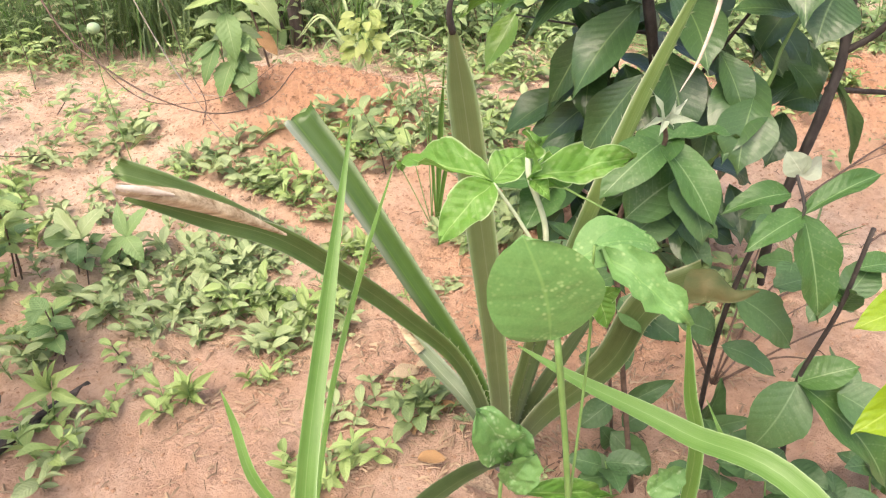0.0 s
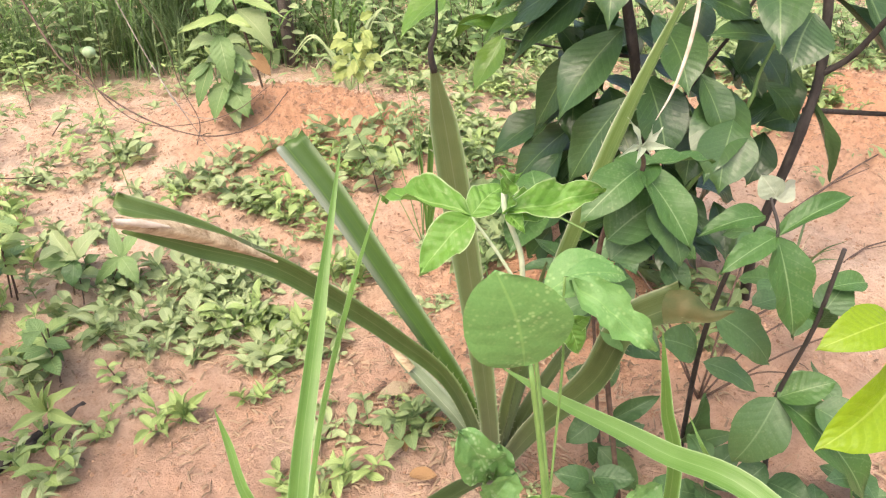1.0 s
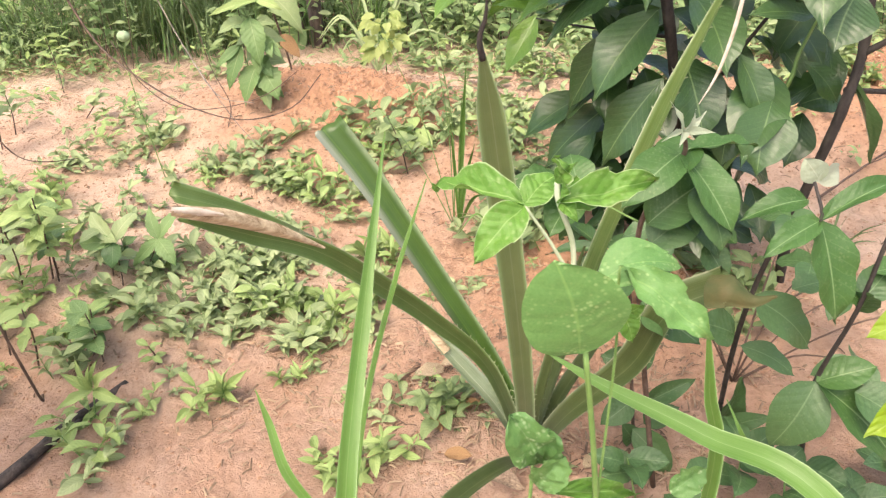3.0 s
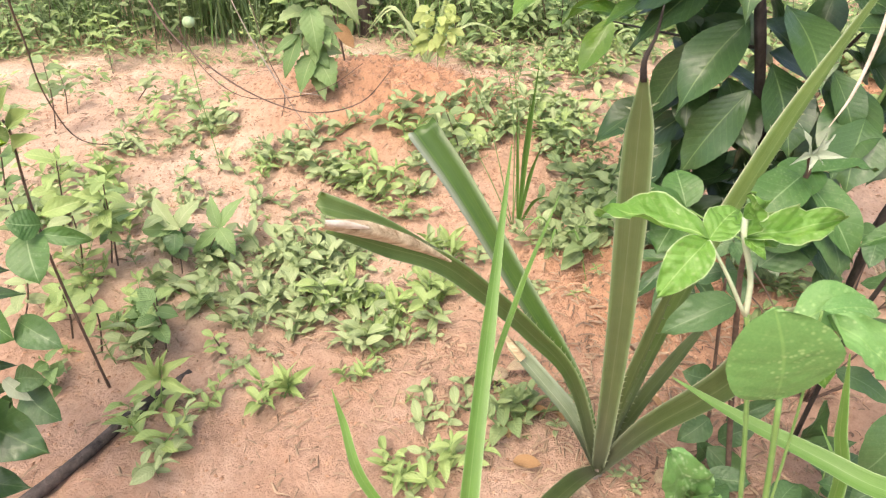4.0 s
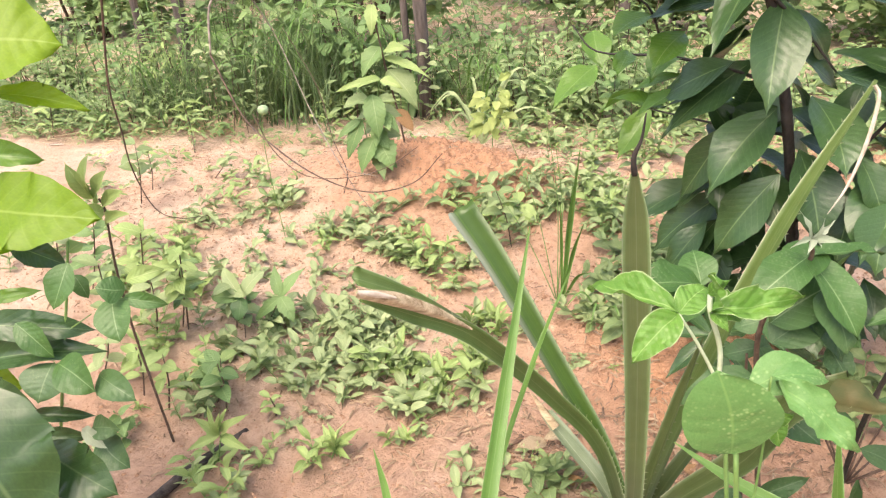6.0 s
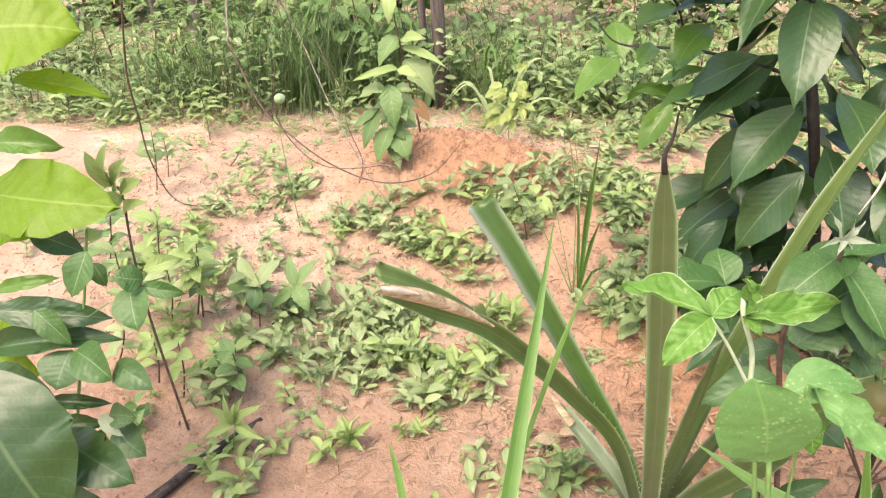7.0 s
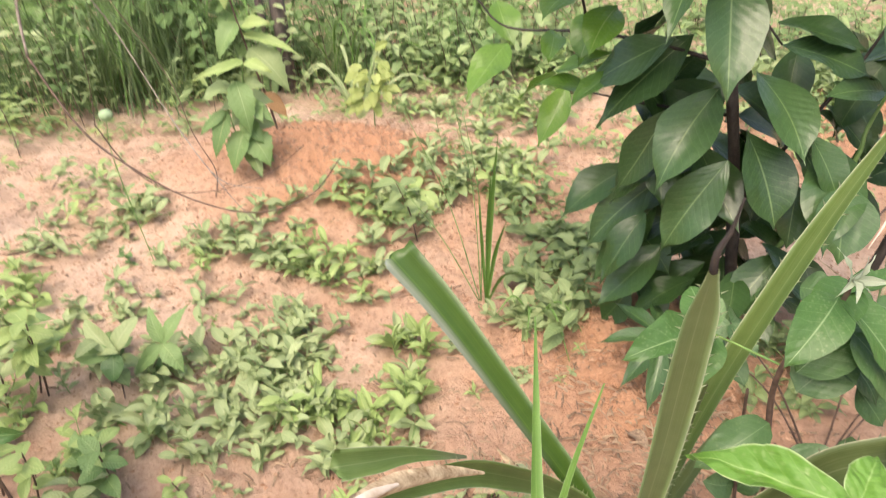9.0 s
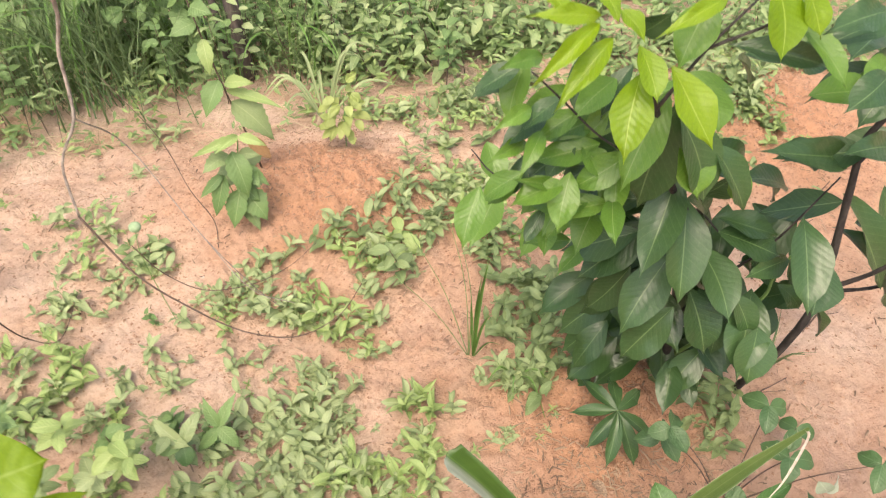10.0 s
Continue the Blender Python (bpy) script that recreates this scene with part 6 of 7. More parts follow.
# ---- thin trailing twigs over the sand ----
stem(side, [(-0.74, 0.74, 0.75), (-0.77, 0.77, 1.0), (-0.80, 0.80, 1.25)], 0.004, 0.0025, DARK_BARK, "trunk_top", 7, 0.2)
v = thing("hanging_vine", (-0.80, 0.80, 1.25), "thin dry brown vine hanging in a loose arc", "vine", "dry twigs")
stem(v, [(-0.80, 0.80, 1.25), (-0.71, 1.20, 1.12), (-0.655, 1.48, 0.93), (-0.687, 1.52, 0.802), (-0.698, 1.50, 0.695), (-0.737, 1.47, 0.625), (-0.733, 1.43, 0.532)], 0.0042, 0.0022, VINE, "stem", 7, 0.3)
stem(v, [(-0.733, 1.43, 0.532), (-0.661, 1.38, 0.420), (-0.576, 1.33, 0.366), (-0.476, 1.28, 0.326), (-0.378, 1.27, 0.300), (-0.293, 1.30, 0.31), (-0.24, 1.33, 0.36)], 0.0021, 0.0009, TWIG, "side_shoot")
stem(v, [(-0.693, 1.500, 0.390), (-0.655, 1.500, 0.305), (-0.578, 1.480, 0.255), (-0.477, 1.480, 0.253), (-0.393, 1.500, 0.272), (-0.326, 1.520, 0.314)], 0.0013, 0.0007, TWIG, "side_shoot")
stem(v, [(-0.698, 1.50, 0.695), (-0.668, 1.62, 0.55), (-0.56, 1.53, 0.37), (-0.480, 1.497, 0.233), (-0.43, 1.48, 0.17)], 0.0015, 0.0008, VINE, "side_shoot")
stem(v, [(-0.56, 1.53, 0.37), (-0.47, 1.42, 0.30), (-0.38, 1.36, 0.30)], 0.0012, 0.0007, VINE, "side_shoot")
v = thing("trailing_twig", (-0.976, 1.754, 0.035), "brown twig bent down to the sand", "twig", "dry twigs")
stem(v, [(-0.968, 1.754, 0.036), (-0.931, 1.520, 0.124), (-0.981, 1.500, 0.157), (-0.976, 1.440, 0.275), (-0.940, 1.380, 0.387), (-0.903, 1.320, 0.495), (-0.830, 1.250, 0.659), (-0.785, 1.200, 0.743)], 0.0010, 0.0024, TWIG)
v = thing("dead_stalk", on_ground(-0.63, 1.85), "thin dead upright stalk on the mound", "twig", "dry twigs")
stem(v, [on_ground(-0.60, 1.80), (-0.603, 1.860, 0.134), (-0.649, 1.900, 0.218), (-0.694, 1.950, 0.349), (-0.794, 2.000, 0.508)], 0.0016, 0.001, TWIG)
bud = thing("bud_plant", on_ground(-0.70, 1.60), "pale green round bud on a thin stalk", "plant")
b = Vector((-0.697, 1.567, 0.383))
stem(bud, [on_ground(-0.70, 1.60), (-0.710, 1.575, 0.284), b], 0.0012, 0.0008, GREEN_STEM)
bm = bmesh.new()
bmesh.ops.create_icosphere(bm, subdivisions=3, radius=0.013)
for vv in bm.verts:
    vv.co.z *= 0.9
    vv.co *= 1 + 0.05 * noise.noise(vv.co * 150)
me = bpy.data.meshes.new("bud")
bm.to_mesh(me)
bm.free()
me.polygons.foreach_set("use_smooth", [True] * len(me.polygons))
mesh_part("bud", me, BUD, bud, "pale green bud", Matrix.Translation(b - bud.location))

for p, q, w in (((0.787, 1.489, 0.006), (1.177, 1.776, 0.052), 0.0030), ((0.827, 1.302, -0.007), (0.957, 1.378, -0.002), 0.0026), ((0.572, 1.128, -0.019), (0.720, 1.187, -0.015), 0.0022), ((-0.219, 1.202, -0.015), (-0.169, 1.058, -0.024), 0.0018)):
    p, q = Vector(p), Vector(q)
    v = thing("trailing_twig", p, "dry brown twig lying on the sand", "twig", "dry twigs")
    stem(v, [p + Vector((0, 0, 0.004)), p.lerp(q, 0.35) + Vector((0.01, 0.01, 0.012)), p.lerp(q, 0.7) + Vector((-0.008, 0, 0.010)), q + Vector((0, 0, 0.006))], w, w * 0.5, TWIG, "stem", 6, 0.3)
    stem(v, [p.lerp(q, 0.35) + Vector((0.01, 0.01, 0.012)), p.lerp(q, 0.55) + Vector((0.03, -0.02, 0.03))], w * 0.5, w * 0.3, TWIG, "side_shoot", 5)
dg = thing("grass_clump", on_ground(0.68, 1.22), "thin dry and green grass blades beside the tree", "grass")
root = on_ground(0.68, 1.22)
rng = random.Random(83)
for i in range(16):
    a, l = rng.uniform(0, 6.28), rng.uniform(0.10, 0.24)
    e = root + Vector((math.cos(a) * l * 0.6, math.sin(a) * l * 0.4, l * rng.uniform(0.4, 1.0)))
    strap(dg, [root, root.lerp(e, 0.5) + Vector((0, 0, 0.03)), e], (0.003, 0.004, 0.0005), (0.1, -0.8, 0.5), DRY if i % 3 == 0 else GRASS_DARK, "blade", channel=0.2, thick=0.0003, steps=5)

# ---- small things lying on the sand ----
def chip(at, length, width, turn, label):
    """A flat splintered chip of pale wood."""
    ob = thing("wood_chip", at, label, "wood chip")
    a = Vector((math.cos(turn), math.sin(turn), 0.05)) * length * 0.5
    o = Vector(at) + Vector((0, 0, 0.004))
    strap(ob, [o - a, o + Vector((0, 0, 0.001)), o + a], (width * 0.7, width, width * 0.5), (0, 0, 1), DRY_WHITE, "chip", channel=0.06, thick=0.004, cut=True, ragged=0.003, steps=4)
    stem(ob, [o - a * 0.9 + Vector((0, 0, 0.003)), o + Vector((0, 0, 0.004)), o + a * 1.05], 0.0009, 0.0005, TWIG, "splinter", 5)


chip((-0.632, 1.737, 0.051), 0.045, 0.013, 0.2, "pale flat wood chip on the sand")
chip((-1.917, 2.386, 0.032), 0.06, 0.012, 0.1, "pale flat wood chip on the sand")


def fallen(at, size, turn, material, label):
    ob = thing("fallen_leaf", Vector(at) + Vector((0, 0, 0.004)), label, "leaf", "fallen leaves")
    p = ob.location
    d = Vector((math.cos(turn), math.sin(turn), 0.12))
    leaf(ob, p, p + d * size, size * 0.5, "ovate", material, (0.1, -0.2, 1))
    stem(ob, [p, p - d * size * 0.25], 0.0006, 0.0005, TWIG, "stalk", 5)


fallen((-0.278, 1.152, -0.018), 0.04, 0.4, WILTED, "pale dead leaf among the weeds")
fallen((-0.584, 1.649, 0.032), 0.035, 2.0, WILTED, "pale dead leaf on the sand")
fallen((-0.416, 1.406, 0.000), 0.03, 1.0, DRY, "dry brown leaf on the sand")
fallen((-0.087, 1.281, -0.010), 0.035, 0.3, DRY, "dry brown leaf on the sand")
fallen((-0.341, 1.344, -0.005), 0.03, 2.5, WILTED, "pale dead leaf on the sand")
fallen((-0.040, 1.067, -0.024), 0.05, 2.2, DRY, "dry brown leaf by the pineapple")
fallen((0.153, 0.907, -0.034), 0.06, 0.9, DRY, "dry brown leaf by the pineapple")
fallen((0.157, 0.862, -0.037), 0.05, 1.4, LITTER, "dry brown leaf by the pineapple")
fallen((0.186, 0.930, -0.032), 0.05, 0.2, LITTER, "dry brown leaf by the pineapple")
rng = random.Random(92)
for k in range(16):
    x, y = rng.gauss(0.10, 0.12), rng.uniform(0.66, 1.02)
    fallen(on_ground(x, y, 0.0), rng.uniform(0.025, 0.055), rng.uniform(0, 6.28), (DRY_LEAF, LITTER, DRY)[k % 3], "dry brown leaf scrap by the pineapple")

rng = random.Random(91)
for k in range(7):
    x, y = 0.16 + 0.065 * k + rng.uniform(-0.02, 0.02), rng.uniform(0.60, 0.74)
    b = on_ground(x, y)
    lowlg = thing("legume_plant", b, "low legume seedling with rounded dull green leaflets", "plant", "legume plants beside the pineapple")
    t = b + Vector((rng.uniform(-0.02, 0.02), rng.uniform(-0.02, 0.02), rng.uniform(0.05, 0.11)))
    stem(lowlg, [b, t], 0.0014, 0.001, GREEN_STEM)
    for q in range(5):
        a = q * 1.26 + k
        l = rng.uniform(0.04, 0.06)
        p = b.lerp(t, 0.5 + 0.12 * q)
        leaf(lowlg, p, p + Vector((math.cos(a), math.sin(a), rng.uniform(-0.1, 0.4))) * l, l * 0.6, "ovate", LEGUME_DARK, (0, -0.4, 0.9))

# ---- stuff: crumbs and litter on the sand, far ground cover ----
def stuff(name, verts, faces, material, label, category, uvs=None, smooth=False):
    ob = mesh_part(name, build_mesh(name, verts, faces, uvs, smooth), material, None)
    return tagged(ob, label, category, kind="stuff")


def crumbs():
    rng, V, F = random.Random(31), [], []
    for i in range(30000):
        x, y = rng.uniform(-1.5, 1.6), rng.uniform(0.5, 2.4)
        if rng.random() > 0.4 + 0.6 * loose_at(x, y):
            continue
        r = rng.uniform(0.001, 0.0044) * (1 + 0.6 * loose_at(x, y))
        c = on_ground(x, y, -0.2 * r)
        b = len(V)
        for d in ((1, 0, 0), (-1, 0, 0), (0, 1, 0), (0, -1, 0), (0, 0, 0.8), (0, 0, -0.8)):
            V.append(c + Vector(d) * r * rng.uniform(0.6, 1.3) + Vector((rng.uniform(-1, 1), rng.uniform(-1, 1), 0)) * r * 0.3)
        F += [(b + p, b + q, b + 4) for p, q in ((0, 2), (2, 1), (1, 3), (3, 0))] + [(b + q, b + p, b + 5) for p, q in ((0, 2), (2, 1), (1, 3), (3, 0))]
    stuff("soil_crumbs", V, F, CLOD, "loose crumbs of red earth on the sand", "soil")


def litter():
    rng, V, F = random.Random(32), [], []
    for i in range(4600):
        x, y = rng.uniform(-1.4, 1.4), rng.uniform(0.5, 2.4)
        if rng.random() < 0.35:
            x, y = rng.gauss(0.1, 0.22), rng.gauss(0.92, 0.12)
        c = on_ground(x, y, -0.002)
        a, l, w = rng.uniform(0, 6.28), rng.uniform(0.004, 0.026), rng.uniform(0.0005, 0.0022)
        d, s = Vector((math.cos(a), math.sin(a), rng.uniform(-0.1, 0.25))), Vector((-math.sin(a), math.cos(a), 0))
        b = len(V)
        for t in (0, 0.5, 1):
            p = c + d * l * t + Vector((0, 0, 0.002 * math.sin(3 * t)))
            V += [p - s * w, p + s * w, p + Vector((0, 0, w * 1.2))]
        for k in (0, 3):
            F += [(b + k, b + k + 3, b + k + 5, b + k + 2), (b + k + 2, b + k + 5, b + k + 4, b + k + 1)]
    stuff("dry_litter", V, F, LITTER, "bits of dry grass and twig on the sand", "litter")


def leaf_cloud(V, F, U, rng, centre, spread, count, size, ratio, up=0.5):
    """Adds many small bent leaves round a centre."""
    for i in range(count):
        while True:
            q = Vector((rng.uniform(-1, 1), rng.uniform(-1, 1), rng.uniform(-1, 1)))
            if q.length < 1:
                break
        p = Vector(centre) + Vector((q.x * spread[0], q.y * spread[1], q.z * spread[2]))
        one_leaf(V, F, U, rng, p, size, ratio, up)


def one_leaf(V, F, U, rng, p, size, ratio, up):
    a = rng.uniform(0, 6.283)
    d = Vector((math.cos(a), math.sin(a), rng.uniform(-0.8, 0.5))).normalized()
    n = Vector((rng.uniform(-0.6, 0.6), rng.uniform(-0.9, 0.3), up + rng.uniform(0, 0.6)))
    x = d.cross(n).normalized()
    n = x.cross(d)
    l = size * rng.uniform(0.45, 1.55)
    w = l * ratio * 0.5
    b = len(V)
    V.extend((p, p + d * l * 0.4 + x * w + n * l * 0.06, p + d * l * 0.42 + n * l * 0.02, p + d * l * 0.4 - x * w + n * l * 0.06, p + d * l * 0.75 + x * w * 0.6, p + d * l * 0.75 - x * w * 0.6, p + d * l - n * l * 0.1))
    U.extend(((0.5, 0), (1, 0.4), (0.5, 0.42), (0, 0.4), (0.9, 0.75), (0.1, 0.75), (0.5, 1)))
    F.extend(((b, b + 1, b + 2), (b, b + 2, b + 3), (b + 2, b + 1, b + 4, b + 6), (b + 2, b + 6, b + 5, b + 3)))


FAR_PATCHES = ((-0.92, 1.95, 0.18, 0.11, 8), (-1.45, 2.05, 0.35, 0.22, 12), (0.15, 2.42, 0.30, 0.10, 24), (0.35, 1.95, 0.30, 0.25, 20), (0.9, 1.8, 0.25, 0.2, 4), (1.35, 2.5, 0.5, 0.2, 60), (0.95, 2.38, 0.4, 0.18, 60), (0.62, 2.1, 0.25, 0.2, 24), (1.9, 2.3, 0.4, 0.3, 20), (-1.5, 1.6, 0.3, 0.2, 8), (-0.45, 2.44, 0.4, 0.06, 6), (-1.2, 2.48, 0.5, 0.08, 14), (-1.9, 2.52, 0.45, 0.12, 50))


def ground_cover():
    rng = random.Random(33)
    for n, mat, label in ((1300, SCRUB, "low grey-green weeds covering the ground"), (1300, BUSH, "low green weeds covering the ground"), (250, WEED_BRIGHT, "fresh yellow-green weeds covering the ground")):
        V, F, U = [], [], []
        for i in range(n):
            y = 2.52 + 5.0 * rng.random() ** 1.5
            x = rng.uniform(-1.5, 1.5) * (y + 0.3) * 0.8
            if -1.25 < x < 0.25 and y < 2.65 and rng.random() < 0.8:
                continue
            z = ground_z(x, y, False)
            h = rng.uniform(0.03, 0.10)
            leaf_cloud(V, F, U, rng, (x, y, z + h), (0.08, 0.08, h), 12, 0.027 + 0.005 * y, 0.28)
        for x, y, rx, ry, k in FAR_PATCHES:
            for i in range(k // 2):
                a, r = rng.uniform(0, 6.283), math.sqrt(rng.random())
                px, py = x + rx * r * math.cos(a), y + ry * r * math.sin(a)
                h = rng.uniform(0.01, 0.03)
                leaf_cloud(V, F, U, rng, (px, py, ground_z(px, py) + h + 0.008), (0.045, 0.045, h), 9, 0.028, 0.36, 0.9)
        stuff("ground_cover", V, F, mat, label, "weeds", U, True)


for n, (V, F, U) in FAR_WEEDS.items():
    stuff("weed_patches", V, F, bpy.data.materials[n], "patches of small green weeds on the sand further off", "weeds", U, True)
def straw():
    """Pale dry grass lying and leaning along the edge of the clearing."""
    rng, V, F = random.Random(37), [], []
    for i in range(900):
        x, y = rng.uniform(-2.6, 1.6), 2.36 + abs(rng.gauss(0, 0.22))
        c = on_ground(x, y, 0.0)
        a, l, w = rng.uniform(0, 6.28), rng.uniform(0.04, 0.16), rng.uniform(0.0008, 0.002)
        rise = rng.uniform(0.02, 0.9)
        d, s = Vector((math.cos(a), math.sin(a), rise)).normalized(), Vector((-math.sin(a), math.cos(a), 0))
        b = len(V)
        for k, t in enumerate((0, 0.4, 0.75, 1)):
            p = c + d * l * t + Vector((0, 0, 0.004 - l * 0.35 * rise * t * t))
            p.z = max(p.z, c.z + 0.002)
            V += [p - s * w * (1 - 0.8 * t), p + s * w * (1 - 0.8 * t), p + Vector((0, 0, w * 0.8))]
        for k in (0, 3, 6):
            F += [(b + k, b + k + 3, b + k + 5, b + k + 2), (b + k + 2, b + k + 5, b + k + 4, b + k + 1)]
    stuff("dry_grass", V, F, STRAW, "pale dry grass along the clearing's edge", "grass")


crumbs()
straw()
litter()
ground_cover()

# ---- bushes, tussock and trunks behind ----
def bush(x, y, rx, ry, h, count, size, material, label, stems=6, seed=0, ratio=0.5):
    rng = random.Random(seed)
    ob = thing("bush", on_ground(x, y), label, "bush", "bushes behind the clearing")
    o = ob.location
    V, F, U = [], [], []
    clumps = []
    for i in range(stems):
        a = rng.uniform(0, 6.28)
        top = Vector((math.cos(a) * rx * rng.uniform(0.2, 0.9), math.sin(a) * ry * rng.uniform(0.2, 0.9), h * rng.uniform(0.55, 1.0)))
        midp = top * 0.5 + Vector((rng.uniform(-0.1, 0.1), rng.uniform(-0.1, 0.1), 0))
        mesh_part("stem", tube_mesh("stem", [Vector((top.x * 0.2, top.y * 0.2, -0.01)), midp, top], 0.006 + 0.004 * h, 0.002, 6), TWIG, ob)
        for k in range(5):
            f = rng.uniform(0.25, 1.0)
            clumps.append(top * f + Vector((rng.gauss(0, 0.3) * rx, rng.gauss(0, 0.3) * ry, rng.gauss(0, 0.1) * h)))
    per = count // len(clumps)
    for c in clumps:
        s = rng.uniform(0.5, 1.2)
        leaf_cloud(V, F, U, rng, (c.x, c.y, max(0.05, c.z)), (0.16 * s * rx / 0.4, 0.16 * s * ry / 0.4, 0.13 * s), per, size, ratio, 0.4)
    V = [p if p.z > 0.004 else Vector((p.x, p.y, 0.004)) for p in V]
    mesh_part("foliage", build_mesh("foliage", V, F, U), material, ob)
    return ob


def laid_leaf(V, F, U, p, d, n, l, w, droop=0.1):
    """One leaf from its foot along d, facing n, folded along its rib and bent down at the tip."""
    x = d.cross(n).normalized()
    n = x.cross(d).normalized()
    b = len(V)
    q = p + d * l * 0.12
    V.extend((p, q + d * l * 0.28 + x * w * 0.5 + n * w * 0.16, q + d * l * 0.30, q + d * l * 0.28 - x * w * 0.5 + n * w * 0.16, q + d * l * 0.62 + x * w * 0.36 - n * l * droop * 0.4, q + d * l * 0.62 - x * w * 0.36 - n * l * droop * 0.4, q + d * l * 0.62 - n * (l * droop * 0.4 + w * 0.1), q + d * l * 0.88 - n * l * droop))
    U.extend(((0.5, 0), (1, 0.4), (0.5, 0.4), (0, 0.4), (0.9, 0.72), (0.1, 0.72), (0.5, 0.72), (0.5, 1)))
    F.extend(((b, b + 1, b + 2), (b, b + 2, b + 3), (b + 2, b + 1, b + 4, b + 6), (b + 2, b + 6, b + 5, b + 3), (b + 6, b + 4, b + 7), (b + 6, b + 7, b + 5)))


def shrub(x, y, rx, ry, h, stems, leaves, size, ratio, material, label, seed, lean=0.5, rise=0.1, bark=None):
    """A bushy weed: many thin stems from the ground, each with leaves in a spiral that shrink to the tip."""
    rng = random.Random(seed)
    ob = thing("bush", on_ground(x, y), label, "bush", "bushes behind the clearing")
    V, F, U = [], [], []
    for s in range(stems):
        a, r = rng.uniform(0, 6.28), math.sqrt(rng.random())
        foot = Vector((math.cos(a) * r * rx, math.sin(a) * r * ry, 0))
        foot.z = ground_z(x + foot.x, y + foot.y) - ob.location.z - 0.005
        hh = h * rng.uniform(0.45, 1.1)
        top = foot + Vector((rng.gauss(0, lean) * hh * 0.5, rng.gauss(0, lean) * hh * 0.5, hh))
        mid = foot.lerp(top, 0.5) + Vector((rng.uniform(-0.08, 0.08) * hh, rng.uniform(-0.08, 0.08) * hh, 0.06 * hh))
        mesh_part("stem", tube_mesh("stem", [foot, mid, top], 0.0012 + 0.004 * hh, 0.0008, 5), bark or (TWIG if s % 2 else GREEN_STEM), ob)
        turn = rng.uniform(0, 6.28)
        for i in range(leaves):
            f = 0.12 + 0.88 * (i + rng.random() * 0.6) / leaves
            p = foot.lerp(mid, 2 * f) if f < 0.5 else mid.lerp(top, 2 * f - 1)
            turn += 2.4
            d = Vector((math.cos(turn), math.sin(turn), rise + rng.uniform(-0.45, 0.35) + 0.5 * max(0, f - 0.8))).normalized()
            l = size * rng.uniform(0.6, 1.25) * (1.15 - 0.5 * f)
            laid_leaf(V, F, U, p, d, Vector((-d.x * 0.4, -d.y * 0.4 - 0.15, 1)), l, l * ratio * rng.uniform(0.8, 1.2), rng.uniform(0.05, 0.3))
    mesh_part("foliage", build_mesh("foliage", V, F, U), material, ob)
    return ob


def tussock(x, y, r, h, count, seed, label):
    rng = random.Random(seed)
    ob = thing("grass_tussock", on_ground(x, y), label, "grass", "grass tussocks behind")
    V, F, U = [], [], []
    for i in range(count):
        a, l = rng.uniform(0, 6.28), h * rng.uniform(0.5, 1.2)
        out = Vector((math.cos(a), math.sin(a), 0))
        s = Vector((-math.sin(a), math.cos(a), 0)) * rng.uniform(0.0015, 0.0035)
        b0 = Vector((rng.gauss(0, 0.45) * r, rng.gauss(0, 0.25) * r, 0))
        lean = rng.uniform(0.15, 1.25)
        b = len(V)
        for k, t in enumerate((0, 0.35, 0.7, 1)):
            p = b0 + out * l * lean * t * t + Vector((0, 0, l * (t - 0.5 * lean * t * t)))
            w = (1, 0.9, 0.6, 0.08)[k]
            V += [p - s * w, p + s * w]
            U += [(0.1, t), (0.9, t)]
        for k in (0, 2, 4):
            F.append((b + k, b + k + 1, b + k + 3, b + k + 2))
    mesh_part("tuft", build_mesh("tuft", V, F, U), GRASS_DARK, ob)
    for i in range(12):
        a, l = rng.uniform(0, 6.28), h * rng.uniform(0.6, 1.1)
        b0 = Vector((rng.gauss(0, 0.3) * r, rng.gauss(0, 0.2) * r, 0))
        out = Vector((math.cos(a), math.sin(a), 0))
        pts = [b0, b0 + out * l * 0.25 + Vector((0, 0, l * 0.6)), b0 + out * l * 0.7 + Vector((0, 0, l * 0.75)), b0 + out * l * 1.05 + Vector((0, 0, l * 0.45))]
        mesh_part("blade", strap_mesh("blade", pts, (0.006, 0.009, 0.007, 0.001), (-out.x, -out.y - 0.3, 0.8), 0.2, 0.0004, 0.0, 4), GRASS, ob)
    return ob


tussock(-1.15, 2.80, 0.40, 0.60, 420, 41, "dark green grass tussock at the clearing's edge")
tussock(-0.80, 2.90, 0.30, 0.48, 260, 42, "dark green grass tussock at the clearing's edge")
tussock(-1.6, 2.80, 0.35, 0.38, 240, 43, "dark green grass tussock at the clearing's edge")
tussock(-0.30, 2.78, 0.22, 0.34, 70, 44, "loose grass tussock at the clearing's edge")
tussock(0.15, 2.95, 0.25, 0.34, 110, 45, "loose grass tussock at the clearing's edge")
arch = thing("grass_clump", on_ground(-0.28, 2.42), "clump of long pale arching grass blades", "grass")
root = on_ground(-0.28, 2.42)
rng = random.Random(81)
for i in range(11):
    a = rng.uniform(-0.6, 3.7)
    l = rng.uniform(0.16, 0.34)
    e = root + Vector((math.cos(a) * l, math.sin(a) * l * 0.5, rng.uniform(0.02, 0.22)))
    strap(arch, [root, root.lerp(e, 0.5) + Vector((0, 0, rng.uniform(0.05, 0.14))), e], (0.006, 0.011, 0.001), (0.1, -0.5, 0.8), WEED, "blade", channel=0.2, thick=0.0004, steps=6)
EDGE = "leafy green bush at the clearing's edge"
